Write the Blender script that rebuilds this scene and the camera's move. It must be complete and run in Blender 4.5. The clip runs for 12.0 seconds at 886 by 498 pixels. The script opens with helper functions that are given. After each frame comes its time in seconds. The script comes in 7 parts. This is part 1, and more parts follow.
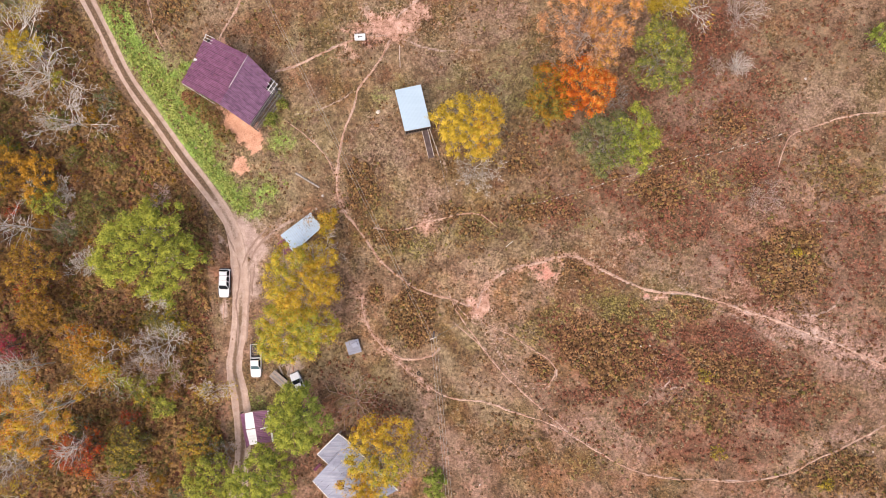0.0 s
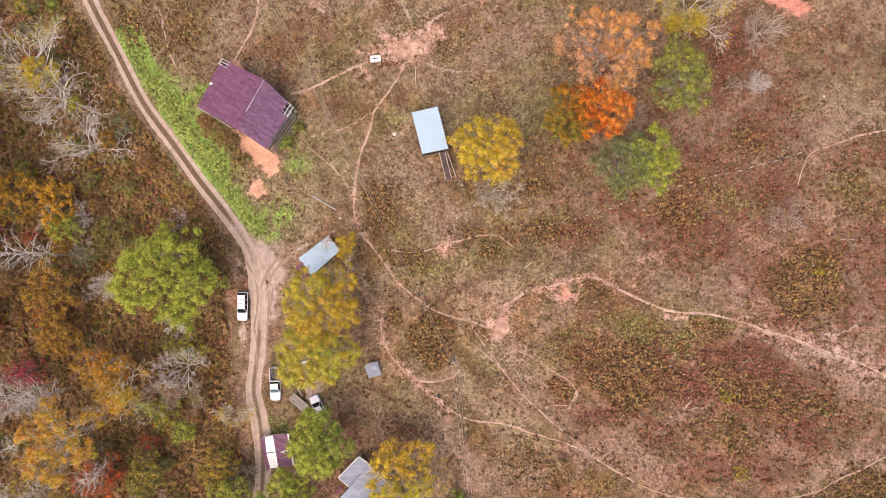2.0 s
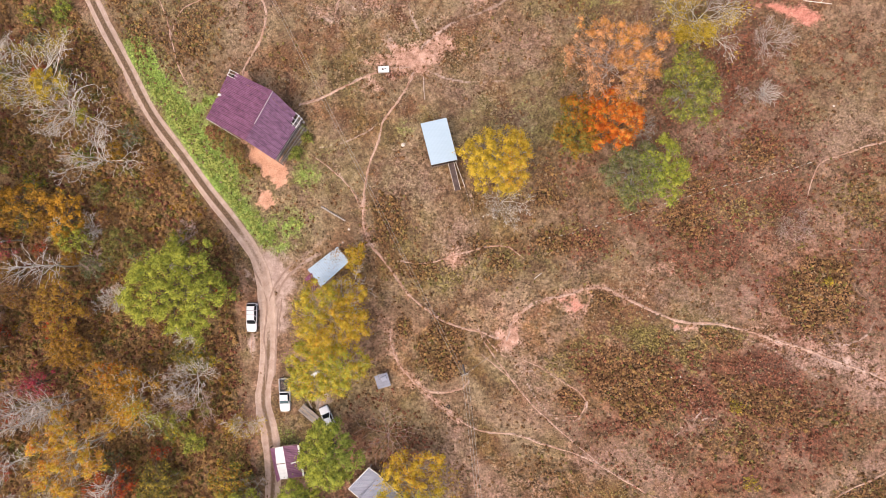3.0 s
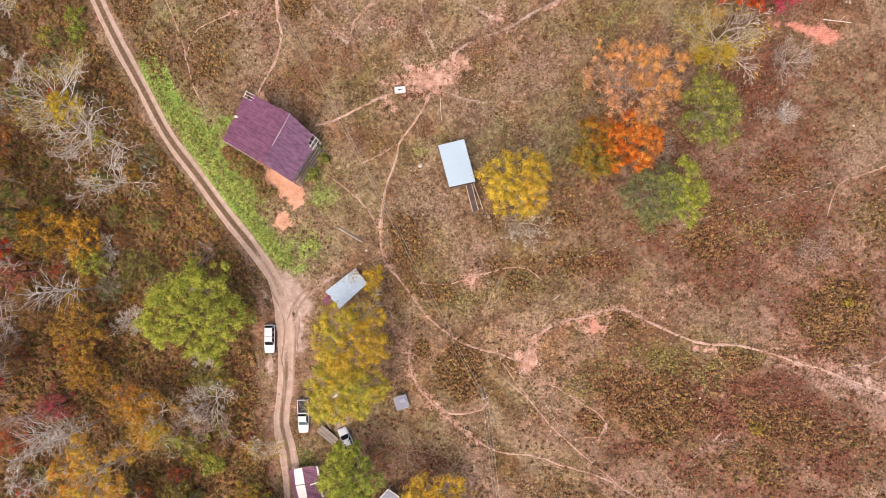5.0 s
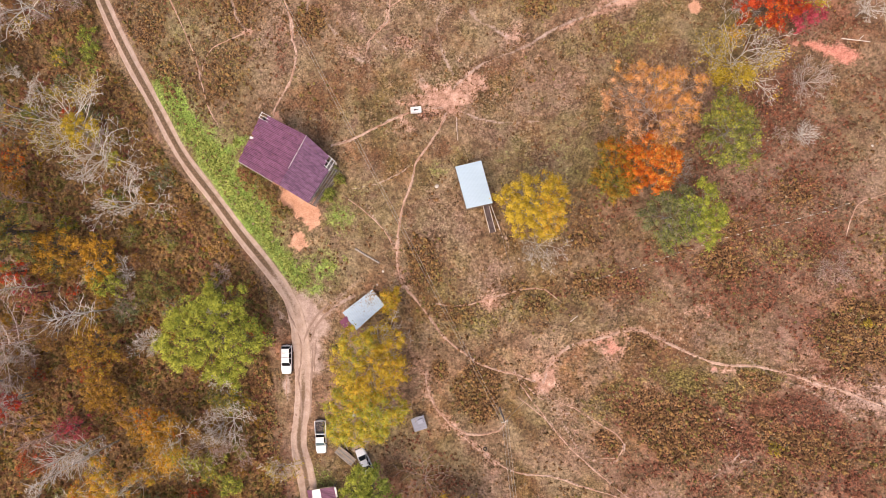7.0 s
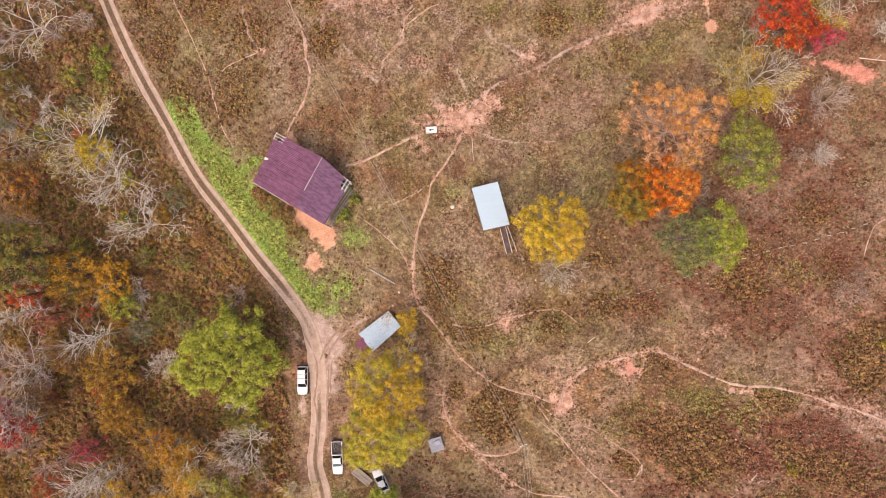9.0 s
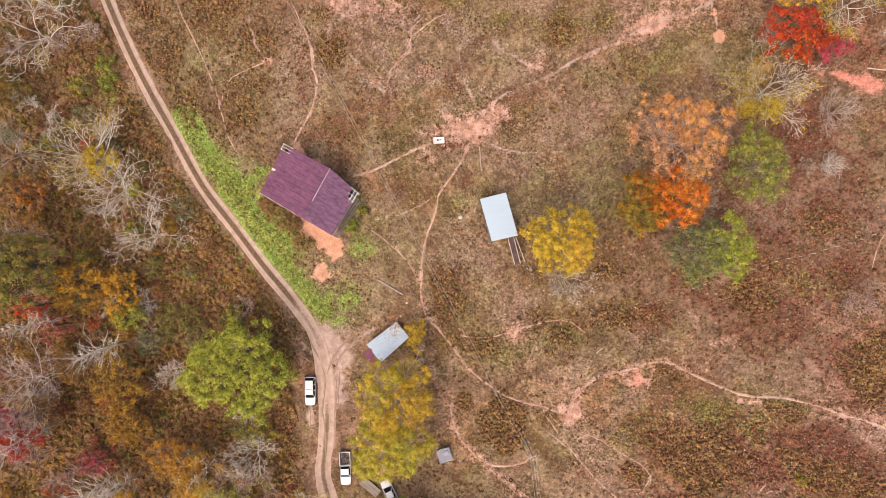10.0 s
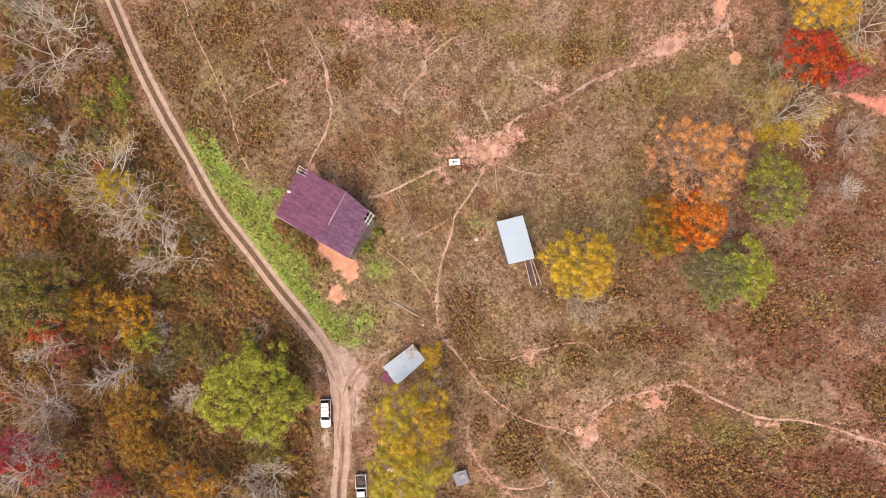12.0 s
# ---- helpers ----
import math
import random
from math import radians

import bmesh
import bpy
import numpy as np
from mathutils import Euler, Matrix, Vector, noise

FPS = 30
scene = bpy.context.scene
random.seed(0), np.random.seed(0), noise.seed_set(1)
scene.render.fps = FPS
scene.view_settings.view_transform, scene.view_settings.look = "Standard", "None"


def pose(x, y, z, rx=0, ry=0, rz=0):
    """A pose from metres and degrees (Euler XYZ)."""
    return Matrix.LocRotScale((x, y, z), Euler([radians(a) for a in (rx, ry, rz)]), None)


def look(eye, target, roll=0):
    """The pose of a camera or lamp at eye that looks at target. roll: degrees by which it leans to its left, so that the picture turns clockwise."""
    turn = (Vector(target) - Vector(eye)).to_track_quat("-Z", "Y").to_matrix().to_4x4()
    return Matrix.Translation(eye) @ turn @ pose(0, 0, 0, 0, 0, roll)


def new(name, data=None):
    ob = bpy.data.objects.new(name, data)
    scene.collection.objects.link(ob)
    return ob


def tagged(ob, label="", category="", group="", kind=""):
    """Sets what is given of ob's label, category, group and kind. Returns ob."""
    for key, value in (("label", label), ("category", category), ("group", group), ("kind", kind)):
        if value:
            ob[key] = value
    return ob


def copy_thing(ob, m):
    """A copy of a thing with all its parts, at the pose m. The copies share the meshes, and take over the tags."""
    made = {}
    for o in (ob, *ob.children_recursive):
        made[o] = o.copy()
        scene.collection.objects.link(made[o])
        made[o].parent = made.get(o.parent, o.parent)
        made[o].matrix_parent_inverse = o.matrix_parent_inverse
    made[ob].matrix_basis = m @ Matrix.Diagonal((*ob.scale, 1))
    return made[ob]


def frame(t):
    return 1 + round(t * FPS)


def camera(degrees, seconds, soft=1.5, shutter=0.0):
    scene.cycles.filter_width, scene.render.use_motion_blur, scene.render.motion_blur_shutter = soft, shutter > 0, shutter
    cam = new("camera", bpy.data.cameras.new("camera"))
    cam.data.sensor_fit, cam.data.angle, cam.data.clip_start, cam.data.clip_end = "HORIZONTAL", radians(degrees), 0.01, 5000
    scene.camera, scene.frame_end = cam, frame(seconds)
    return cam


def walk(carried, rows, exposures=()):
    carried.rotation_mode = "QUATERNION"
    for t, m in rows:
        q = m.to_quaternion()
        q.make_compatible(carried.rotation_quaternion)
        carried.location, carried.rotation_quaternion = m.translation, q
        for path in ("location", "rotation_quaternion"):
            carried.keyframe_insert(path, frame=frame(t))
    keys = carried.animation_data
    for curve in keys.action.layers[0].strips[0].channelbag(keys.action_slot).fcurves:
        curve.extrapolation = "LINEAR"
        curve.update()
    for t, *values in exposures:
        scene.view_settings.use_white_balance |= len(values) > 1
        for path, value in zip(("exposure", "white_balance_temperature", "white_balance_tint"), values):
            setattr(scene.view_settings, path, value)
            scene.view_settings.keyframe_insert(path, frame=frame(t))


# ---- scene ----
# One lens, one gentle flight over a hillside farm.
cam = camera(70, 12.0, soft=0.75)

PATH = [
    (0, pose(0.008, -0.051, 108.203, 1.716, -0.397, 1.090)),
    (1, pose(-1.357, 1.881, 108.170, 1.672, -0.270, 0.721)),
    (2, pose(-2.702, 3.909, 108.170, 1.579, -0.131, 0.451)),
    (3, pose(-4.046, 6.024, 108.178, 1.437, -0.000, 0.250)),
    (4, pose(-5.403, 8.212, 108.178, 1.249, 0.108, 0.092)),
    (5, pose(-6.786, 10.458, 108.156, 1.024, 0.181, -0.043)),
    (6, pose(-8.200, 12.739, 108.104, 0.773, 0.213, -0.168)),
    (7, pose(-9.650, 15.031, 108.021, 0.513, 0.204, -0.293)),
    (8, pose(-11.134, 17.304, 107.910, 0.263, 0.154, -0.419)),
    (9, pose(-12.647, 19.526, 107.779, 0.047, 0.072, -0.543)),
    (10, pose(-14.181, 21.658, 107.641, -0.107, -0.031, -0.656)),
    (11, pose(-15.723, 23.660, 107.517, -0.167, -0.138, -0.743)),
    (12, pose(-17.258, 25.486, 107.431, -0.096, -0.229, -0.782)),
]
walk(cam, PATH, exposures=[(0.0, 0.59, 7000, 17), (12.0, 0.54, 7700, 20)])

# ---------------------------------------------------------------- light
SUN_ELEVATION, SUN_TURN = radians(62), radians(212)
world = bpy.data.worlds.new("overcast_sky")
scene.world = world
world.use_nodes = True
sky = world.node_tree.nodes.new("ShaderNodeTexSky")
sky.sky_type, sky.sun_disc = "NISHITA", False
sky.sun_elevation, sky.sun_rotation = SUN_ELEVATION, SUN_TURN
sky.air_density, sky.dust_density, sky.ozone_density = 1.0, 4.0, 1.0
world.node_tree.nodes["Background"].inputs["Strength"].default_value = 0.15
world.node_tree.links.new(sky.outputs[0], world.node_tree.nodes["Background"].inputs["Color"])

sun = new("sun", bpy.data.lights.new("sun", "SUN"))
sun.data.energy, sun.data.angle, sun.data.color = 1.2, radians(75), (1.0, 0.93, 0.84)
sun.matrix_world = look((60 * math.sin(SUN_TURN), 60 * math.cos(SUN_TURN), 60 * math.tan(SUN_ELEVATION)), (0, 0, 0))


# ---------------------------------------------------------------- materials
class Surface:
    """A node material and short ways to wire it."""

    def __init__(self, name, rough=0.9, metal=0.0):
        self.m = bpy.data.materials.new(name)
        self.m.use_nodes = True
        self.t = self.m.node_tree
        self.b = self.t.nodes["Principled BSDF"]
        self.b.inputs["Roughness"].default_value = rough
        self.b.inputs["Metallic"].default_value = metal
        self.b.inputs["Specular IOR Level"].default_value = 0.3
        self.co = self.t.nodes.new("ShaderNodeTexCoord").outputs["Object"]

    def wire(self, value, socket):
        if isinstance(value, bpy.types.NodeSocket):
            self.t.links.new(value, socket)
        elif isinstance(value, tuple):
            socket.default_value = (*value, 1.0) if len(value) == 3 else value
        else:
            socket.default_value = value

    def noise(self, scale, detail=4.0, rough=0.6, stretch=None, turn=0.0):
        n = self.t.nodes.new("ShaderNodeTexNoise")
        n.inputs["Scale"].default_value, n.inputs["Detail"].default_value, n.inputs["Roughness"].default_value = scale, detail, rough
        co = self.co
        if turn:
            k = self.t.nodes.new("ShaderNodeMapping")
            k.inputs["Rotation"].default_value = (0, 0, radians(turn))
            self.t.links.new(co, k.inputs["Vector"])
            co = k.outputs[0]
        if stretch:
            k = self.t.nodes.new("ShaderNodeMapping")
            k.inputs["Scale"].default_value = stretch
            self.t.links.new(co, k.inputs["Vector"])
            co = k.outputs[0]
        self.t.links.new(co, n.inputs["Vector"])
        return n.outputs["Fac"]

    def cells(self, scale):
        n = self.t.nodes.new("ShaderNodeTexVoronoi")
        n.inputs["Scale"].default_value = scale
        self.t.links.new(self.co, n.inputs["Vector"])
        return n.outputs["Distance"]

    def math(self, op, a, b=0.0, c=0.0):
        n = self.t.nodes.new("ShaderNodeMath")
        n.operation = op
        for v, s in zip((a, b, c), n.inputs):
            self.wire(v, s)
        return n.outputs[0]

    def step(self, value, low, high):
        n = self.t.nodes.new("ShaderNodeMapRange")
        n.interpolation_type = "SMOOTHSTEP"
        self.wire(value, n.inputs["Value"])
        n.inputs["From Min"].default_value, n.inputs["From Max"].default_value = low, high
        return n.outputs[0]

    def ramp(self, value, stops):
        n = self.t.nodes.new("ShaderNodeValToRGB")
        self.wire(value, n.inputs[0])
        e = n.color_ramp.elements
        while len(e) < len(stops):
            e.new(0.5)
        for k, (p, c) in zip(e, stops):
            k.position, k.color = p, (*c, 1.0)
        return n.outputs[0]

    def mix(self, fac, a, b, kind="MIX"):
        n = self.t.nodes.new("ShaderNodeMixRGB")
        n.blend_type = kind
        for v, s in zip((fac, a, b), n.inputs):
            self.wire(v, s)
        return n.outputs[0]

    def attribute(self, name):
        n = self.t.nodes.new("ShaderNodeAttribute")
        n.attribute_name = name
        return n.outputs["Fac"]

    def island(self):
        return self.t.nodes.new("ShaderNodeNewGeometry").outputs["Random Per Island"]

    def each(self):
        return self.t.nodes.new("ShaderNodeObjectInfo").outputs["Random"]

    def bump(self, height, strength, distance):
        n = self.t.nodes.new("ShaderNodeBump")
        n.inputs["Strength"].default_value, n.inputs["Distance"].default_value = strength, distance
        self.wire(height, n.inputs["Height"])
        self.t.links.new(n.outputs[0], self.b.inputs["Normal"])

    def done(self, colour, rough=None):
        self.wire(colour, self.b.inputs["Base Color"])
        if rough is not None:
            self.wire(rough, self.b.inputs["Roughness"])
        return self.m


def dim(c, k):
    return tuple(v * k for v in c)


DIRT_DARK, DIRT, DIRT_PALE = (0.37, 0.195, 0.13), (0.55, 0.32, 0.23), (0.68, 0.455, 0.355)


def ground_material():
    s = Surface("hillside_ground", 0.95)
    n0, n1, n2, n3, n4 = s.noise(0.085, 4, 0.6), s.noise(0.24, 5, 0.65), s.noise(0.8, 5, 0.65), s.noise(3.0, 4, 0.65), s.noise(7.5, 2, 0.6)
    m0, m1 = s.noise(0.061, 4, 0.6, (1.0, 1.3, 1.0)), s.noise(0.13, 4, 0.65, (1.4, 1.0, 1.0))
    field = s.math("ADD", s.math("MULTIPLY", n1, 0.5), s.math("ADD", s.math("MULTIPLY", n2, 0.32), s.math("MULTIPLY", n3, 0.18)))
    c = s.ramp(field, [(0.39, (0.148, 0.089, 0.047)), (0.46, (0.212, 0.129, 0.075)), (0.53, (0.282, 0.170, 0.109)), (0.62, (0.383, 0.240, 0.172))])
    # drifts of olive herbs, rusty sedge and bleached straw
    c = s.mix(s.math("MULTIPLY", s.step(s.math("ADD", n0, s.math("MULTIPLY", n2, 0.18)), 0.54, 0.72), 0.85), c, s.mix(1.0, c, (0.78, 0.92, 0.62), "MULTIPLY"))
    c = s.mix(s.math("MULTIPLY", s.step(s.math("ADD", m0, s.math("MULTIPLY", n2, 0.18)), 0.56, 0.72), 0.8), c, s.mix(1.0, c, (0.95, 0.70, 0.60), "MULTIPLY"))
    c = s.mix(s.math("MULTIPLY", s.step(s.math("ADD", m1, s.math("MULTIPLY", n3, 0.3)), 0.62, 0.80), 0.6), c, (0.38, 0.25, 0.175))
    ragged = s.math("MULTIPLY", s.math("SUBTRACT", n2, 0.5), 1.3)
    fine = s.math("MULTIPLY", s.math("SUBTRACT", n3, 0.5), 1.3)
    wild = s.math("ADD", ragged, fine)

    def laid(name, low, high, under, over):
        return s.mix(s.step(s.math("ADD", s.attribute(name), wild), low, high), under, over)

    litter = s.ramp(s.math("ADD", s.math("MULTIPLY", n1, 0.45), s.math("MULTIPLY", n3, 0.55)), [(0.38, (0.125, 0.076, 0.036)), (0.46, (0.20, 0.124, 0.058)), (0.54, (0.25, 0.154, 0.073)), (0.64, (0.33, 0.205, 0.104))])
    c = laid("woods", 0.3, 0.7, c, litter)
    c = laid("pale", 0.25, 1.0, c, s.ramp(n3, [(0.38, (0.230, 0.138, 0.100)), (0.60, (0.390, 0.255, 0.198))]))
    c = laid("rust", 0.25, 1.0, c, s.ramp(n3, [(0.40, (0.055, 0.023, 0.013)), (0.60, (0.25, 0.102, 0.062))]))
    dots = s.math("ADD", s.math("MULTIPLY", n3, 0.45), s.math("MULTIPLY", s.noise(4.3, 1.5, 0.5), 0.55))
    c = laid("herb", 0.3, 0.9, c, s.ramp(dots, [(0.40, (0.045, 0.034, 0.010)), (0.50, (0.175, 0.125, 0.038)), (0.61, (0.34, 0.26, 0.095))]))
    # near-black stops paint the dark gaps between thicket weeds into the soil colour
    c = s.mix(s.step(s.math("ADD", s.attribute("brush"), s.math("MULTIPLY", wild, 0.55)), 0.34, 0.66), c, s.ramp(dots, [(0.41, (0.030, 0.016, 0.009)), (0.48, (0.155, 0.080, 0.036)), (0.61, (0.32, 0.182, 0.083))]))
    c = s.mix(s.step(s.math("ADD", s.attribute("green"), s.math("MULTIPLY", wild, 0.6)), 0.25, 0.8), c, s.ramp(n3, [(0.36, (0.20, 0.275, 0.058)), (0.64, (0.33, 0.42, 0.11))]))
    speck = s.ramp(s.math("ADD", s.math("MULTIPLY", n3, 0.7), s.math("MULTIPLY", n4, 0.3)), [(0.38, (0.28, 0.27, 0.25)), (0.475, (0.92, 0.92, 0.92)), (0.61, (1.34, 1.32, 1.30))])
    busy = s.math("MULTIPLY", s.step(s.math("ADD", s.noise(0.17, 4, 0.6), s.math("MULTIPLY", n2, 0.25)), 0.54, 0.72), 0.55)
    busy = s.math("ADD", s.math("ADD", busy, 0.22), s.math("ADD", s.math("MULTIPLY", s.attribute("brush"), 0.7), s.math("MULTIPLY", s.attribute("herb"), 0.4)))
    c = s.mix(s.math("MINIMUM", busy, 0.95), c, speck, "MULTIPLY")
    blot = s.ramp(s.math("ADD", s.math("MULTIPLY", n1, 0.4), s.math("MULTIPLY", n2, 0.6)), [(0.36, (0.63, 0.605, 0.60)), (0.50, (0.90, 0.87, 0.875)), (0.64, (1.13, 1.09, 1.10))])
    c = s.mix(0.8, c, blot, "MULTIPLY")
    tuft = s.ramp(s.noise(1.9, 3.0, 0.6), [(0.34, (0.50, 0.49, 0.47)), (0.47, (0.96, 0.96, 0.96)), (0.53, (1.04, 1.04, 1.04)), (0.66, (1.50, 1.48, 1.45))])
    c = s.mix(0.8, c, tuft, "MULTIPLY")
    c = s.mix(s.math("MULTIPLY", s.attribute("olive"), s.step(s.math("ADD", n1, s.math("MULTIPLY", wild, 0.2)), 0.36, 0.56)), c, s.mix(1.0, c, (0.77, 0.99, 0.74), "MULTIPLY"))
    soil = s.ramp(s.math("ADD", s.math("MULTIPLY", n2, 0.7), s.math("MULTIPLY", n4, 0.3)), [(0.36, (0.24, 0.12, 0.08)), (0.43, DIRT_DARK), (0.53, DIRT), (0.64, DIRT_PALE)])
    c = s.mix(s.step(s.math("ADD", s.attribute("dirt"), s.math("MULTIPLY", wild, 0.8)), 0.24, 0.80), c, soil)
    trod = s.ramp(s.math("ADD", s.math("MULTIPLY", n2, 0.75), s.math("MULTIPLY", n4, 0.25)), [(0.36, (0.35, 0.245, 0.195)), (0.5, (0.45, 0.325, 0.265)), (0.64, (0.58, 0.44, 0.365))])
    c = s.mix(s.step(s.math("ADD", s.attribute("trod"), s.math("MULTIPLY", wild, 0.35)), 0.22, 0.62), c, trod)
    clay = s.ramp(s.math("ADD", s.math("MULTIPLY", n2, 0.5), s.math("MULTIPLY", n4, 0.5)), [(0.36, (0.50, 0.235, 0.135)), (0.62, (0.74, 0.43, 0.29))])
    c = s.mix(s.step(s.math("ADD", s.attribute("clay"), s.math("MULTIPLY", wild, 1.0)), 0.30, 0.8), c, clay)
    bank = s.ramp(s.math("ADD", s.math("MULTIPLY", n2, 0.5), s.math("MULTIPLY", n4, 0.5)), [(0.36, (0.36, 0.135, 0.095)), (0.50, (0.62, 0.245, 0.175)), (0.64, (0.78, 0.40, 0.30))])
    c = s.mix(s.step(s.math("ADD", s.attribute("bank"), s.math("MULTIPLY", wild, 0.9)), 0.30, 0.85), c, bank)
    s.bump(s.math("ADD", n3, s.math("MULTIPLY", n4, 0.5)), 0.6, 0.25)
    return s.done(c)


def road_material():
    s = Surface("rutted_dirt_road", 0.95)
    n2, n3, n4 = s.noise(0.8, 5, 0.65), s.noise(3.2, 5, 0.7), s.noise(12.0, 3, 0.7)
    soil = s.ramp(s.math("ADD", s.math("MULTIPLY", n2, 0.5), s.math("MULTIPLY", n4, 0.5)), [(0.32, (0.34, 0.215, 0.155)), (0.46, (0.46, 0.33, 0.255)), (0.66, (0.62, 0.48, 0.40))])
    grass = s.ramp(n3, [(0.36, (0.095, 0.06, 0.032)), (0.64, (0.24, 0.155, 0.095))])
    fac = s.math("ADD", s.attribute("grassy"), s.math("MULTIPLY", s.math("SUBTRACT", n3, 0.5), 1.2))
    s.bump(s.math("ADD", n3, n4), 0.6, 0.12)
    return s.done(s.mix(s.step(fac, 0.35, 0.75), soil, grass))


def path_material():
    s = Surface("beaten_path_soil", 0.95)
    n1, n2, n4 = s.noise(0.35, 3), s.noise(1.6, 4, 0.65), s.noise(7.0, 3, 0.6)
    c = s.ramp(s.math("ADD", s.math("MULTIPLY", n2, 0.6), s.math("MULTIPLY", n4, 0.4)), [(0.36, (0.32, 0.195, 0.135)), (0.48, (0.48, 0.31, 0.228)), (0.62, (0.65, 0.465, 0.37))])
    s.bump(n4, 0.5, 0.06)
    return s.done(s.mix(s.step(n1, 0.42, 0.62), c, s.mix(1.0, c, (0.82, 0.72, 0.66), "MULTIPLY")))


def s_mid(a, b):
    return tuple((u + v) / 2 for u, v in zip(a, b))


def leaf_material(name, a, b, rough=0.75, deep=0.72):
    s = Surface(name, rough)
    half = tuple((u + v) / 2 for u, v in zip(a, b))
    # darkest leaves and both noise mixes paint crown gaps and lobe shading into colour
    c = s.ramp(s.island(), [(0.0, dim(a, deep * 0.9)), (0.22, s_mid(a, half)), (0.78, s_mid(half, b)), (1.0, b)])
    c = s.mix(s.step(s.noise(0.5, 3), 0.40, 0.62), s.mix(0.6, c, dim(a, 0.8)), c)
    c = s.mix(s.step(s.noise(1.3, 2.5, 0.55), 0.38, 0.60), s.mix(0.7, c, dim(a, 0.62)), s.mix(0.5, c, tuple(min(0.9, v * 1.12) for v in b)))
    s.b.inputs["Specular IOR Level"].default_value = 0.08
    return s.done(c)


def bark_material(name, a, b):
    s = Surface(name, 0.9)
    return s.done(s.ramp(s.noise(2.5, 4, 0.7), [(0.3, a), (0.7, b)]))


def paint_material(name, a, b, rough=0.5, metal=0.0, scale=1.2, grain=14.0, streak=None):
    s = Surface(name, rough, metal)
    n, f = s.noise(scale, 5, 0.65, streak), s.noise(grain, 3, 0.6)
    c = s.ramp(s.math("ADD", s.math("MULTIPLY", n, 0.7), s.math("MULTIPLY", f, 0.3)), [(0.34, a), (0.66, b)])
    s.bump(f, 0.2, 0.01)
    if "glass" in name or "windscreen" in name:
        s.b.inputs["Specular IOR Level"].default_value = 0.03
    return s.done(c)


def sheet_material(name, a, b, rust, rough=0.45, turn=0.0):
    s = Surface(name, rough, 0.0)
    n, f = s.noise(0.5, 5, 0.6), s.noise(2.2, 4, 0.6, (0.10, 1.0, 1.0), turn)
    c = s.ramp(s.math("ADD", s.math("MULTIPLY", n, 0.35), s.math("MULTIPLY", f, 0.65)), [(0.36, a), (0.62, b)])
    c = s.mix(s.math("MULTIPLY", s.each(), 0.35), c, s.mix(0.5, c, a))
    c = s.mix(s.step(s.noise(1.6, 6, 0.7), 0.60, 0.72), c, rust)
    return s.done(c)


GROUND, ROAD = ground_material(), road_material()
PATH_SOIL = path_material()
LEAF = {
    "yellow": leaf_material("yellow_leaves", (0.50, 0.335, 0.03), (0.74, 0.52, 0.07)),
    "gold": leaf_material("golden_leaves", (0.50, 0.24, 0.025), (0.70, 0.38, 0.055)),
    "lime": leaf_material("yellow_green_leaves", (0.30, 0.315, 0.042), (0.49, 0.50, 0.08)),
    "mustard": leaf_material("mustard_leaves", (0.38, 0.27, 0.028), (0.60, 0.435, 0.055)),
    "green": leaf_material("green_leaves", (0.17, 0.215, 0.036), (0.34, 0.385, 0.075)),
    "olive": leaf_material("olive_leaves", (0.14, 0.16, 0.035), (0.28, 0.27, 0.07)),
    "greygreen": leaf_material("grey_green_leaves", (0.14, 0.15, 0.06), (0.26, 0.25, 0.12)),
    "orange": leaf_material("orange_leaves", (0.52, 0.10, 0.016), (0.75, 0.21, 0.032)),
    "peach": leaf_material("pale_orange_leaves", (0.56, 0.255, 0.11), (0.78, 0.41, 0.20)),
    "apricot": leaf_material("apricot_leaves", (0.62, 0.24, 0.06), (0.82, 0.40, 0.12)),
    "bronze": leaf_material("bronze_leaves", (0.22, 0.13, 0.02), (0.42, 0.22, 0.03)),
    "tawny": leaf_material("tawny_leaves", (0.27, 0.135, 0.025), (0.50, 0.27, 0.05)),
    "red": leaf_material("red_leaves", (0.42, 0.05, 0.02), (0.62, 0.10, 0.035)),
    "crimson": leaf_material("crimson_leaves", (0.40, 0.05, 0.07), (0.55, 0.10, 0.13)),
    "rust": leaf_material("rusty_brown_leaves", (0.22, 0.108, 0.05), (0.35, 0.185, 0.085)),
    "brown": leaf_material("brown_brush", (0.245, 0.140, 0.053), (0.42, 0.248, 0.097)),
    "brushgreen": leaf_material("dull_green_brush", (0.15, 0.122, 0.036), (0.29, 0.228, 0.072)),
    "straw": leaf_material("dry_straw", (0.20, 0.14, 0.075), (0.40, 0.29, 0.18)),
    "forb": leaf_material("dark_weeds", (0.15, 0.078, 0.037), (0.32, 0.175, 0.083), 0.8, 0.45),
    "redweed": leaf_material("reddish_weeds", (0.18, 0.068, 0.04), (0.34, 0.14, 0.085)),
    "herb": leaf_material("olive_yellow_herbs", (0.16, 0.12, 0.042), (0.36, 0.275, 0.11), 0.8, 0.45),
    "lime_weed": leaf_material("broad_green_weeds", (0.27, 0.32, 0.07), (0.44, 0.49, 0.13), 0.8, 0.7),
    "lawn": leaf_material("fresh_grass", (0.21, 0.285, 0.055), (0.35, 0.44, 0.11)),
}
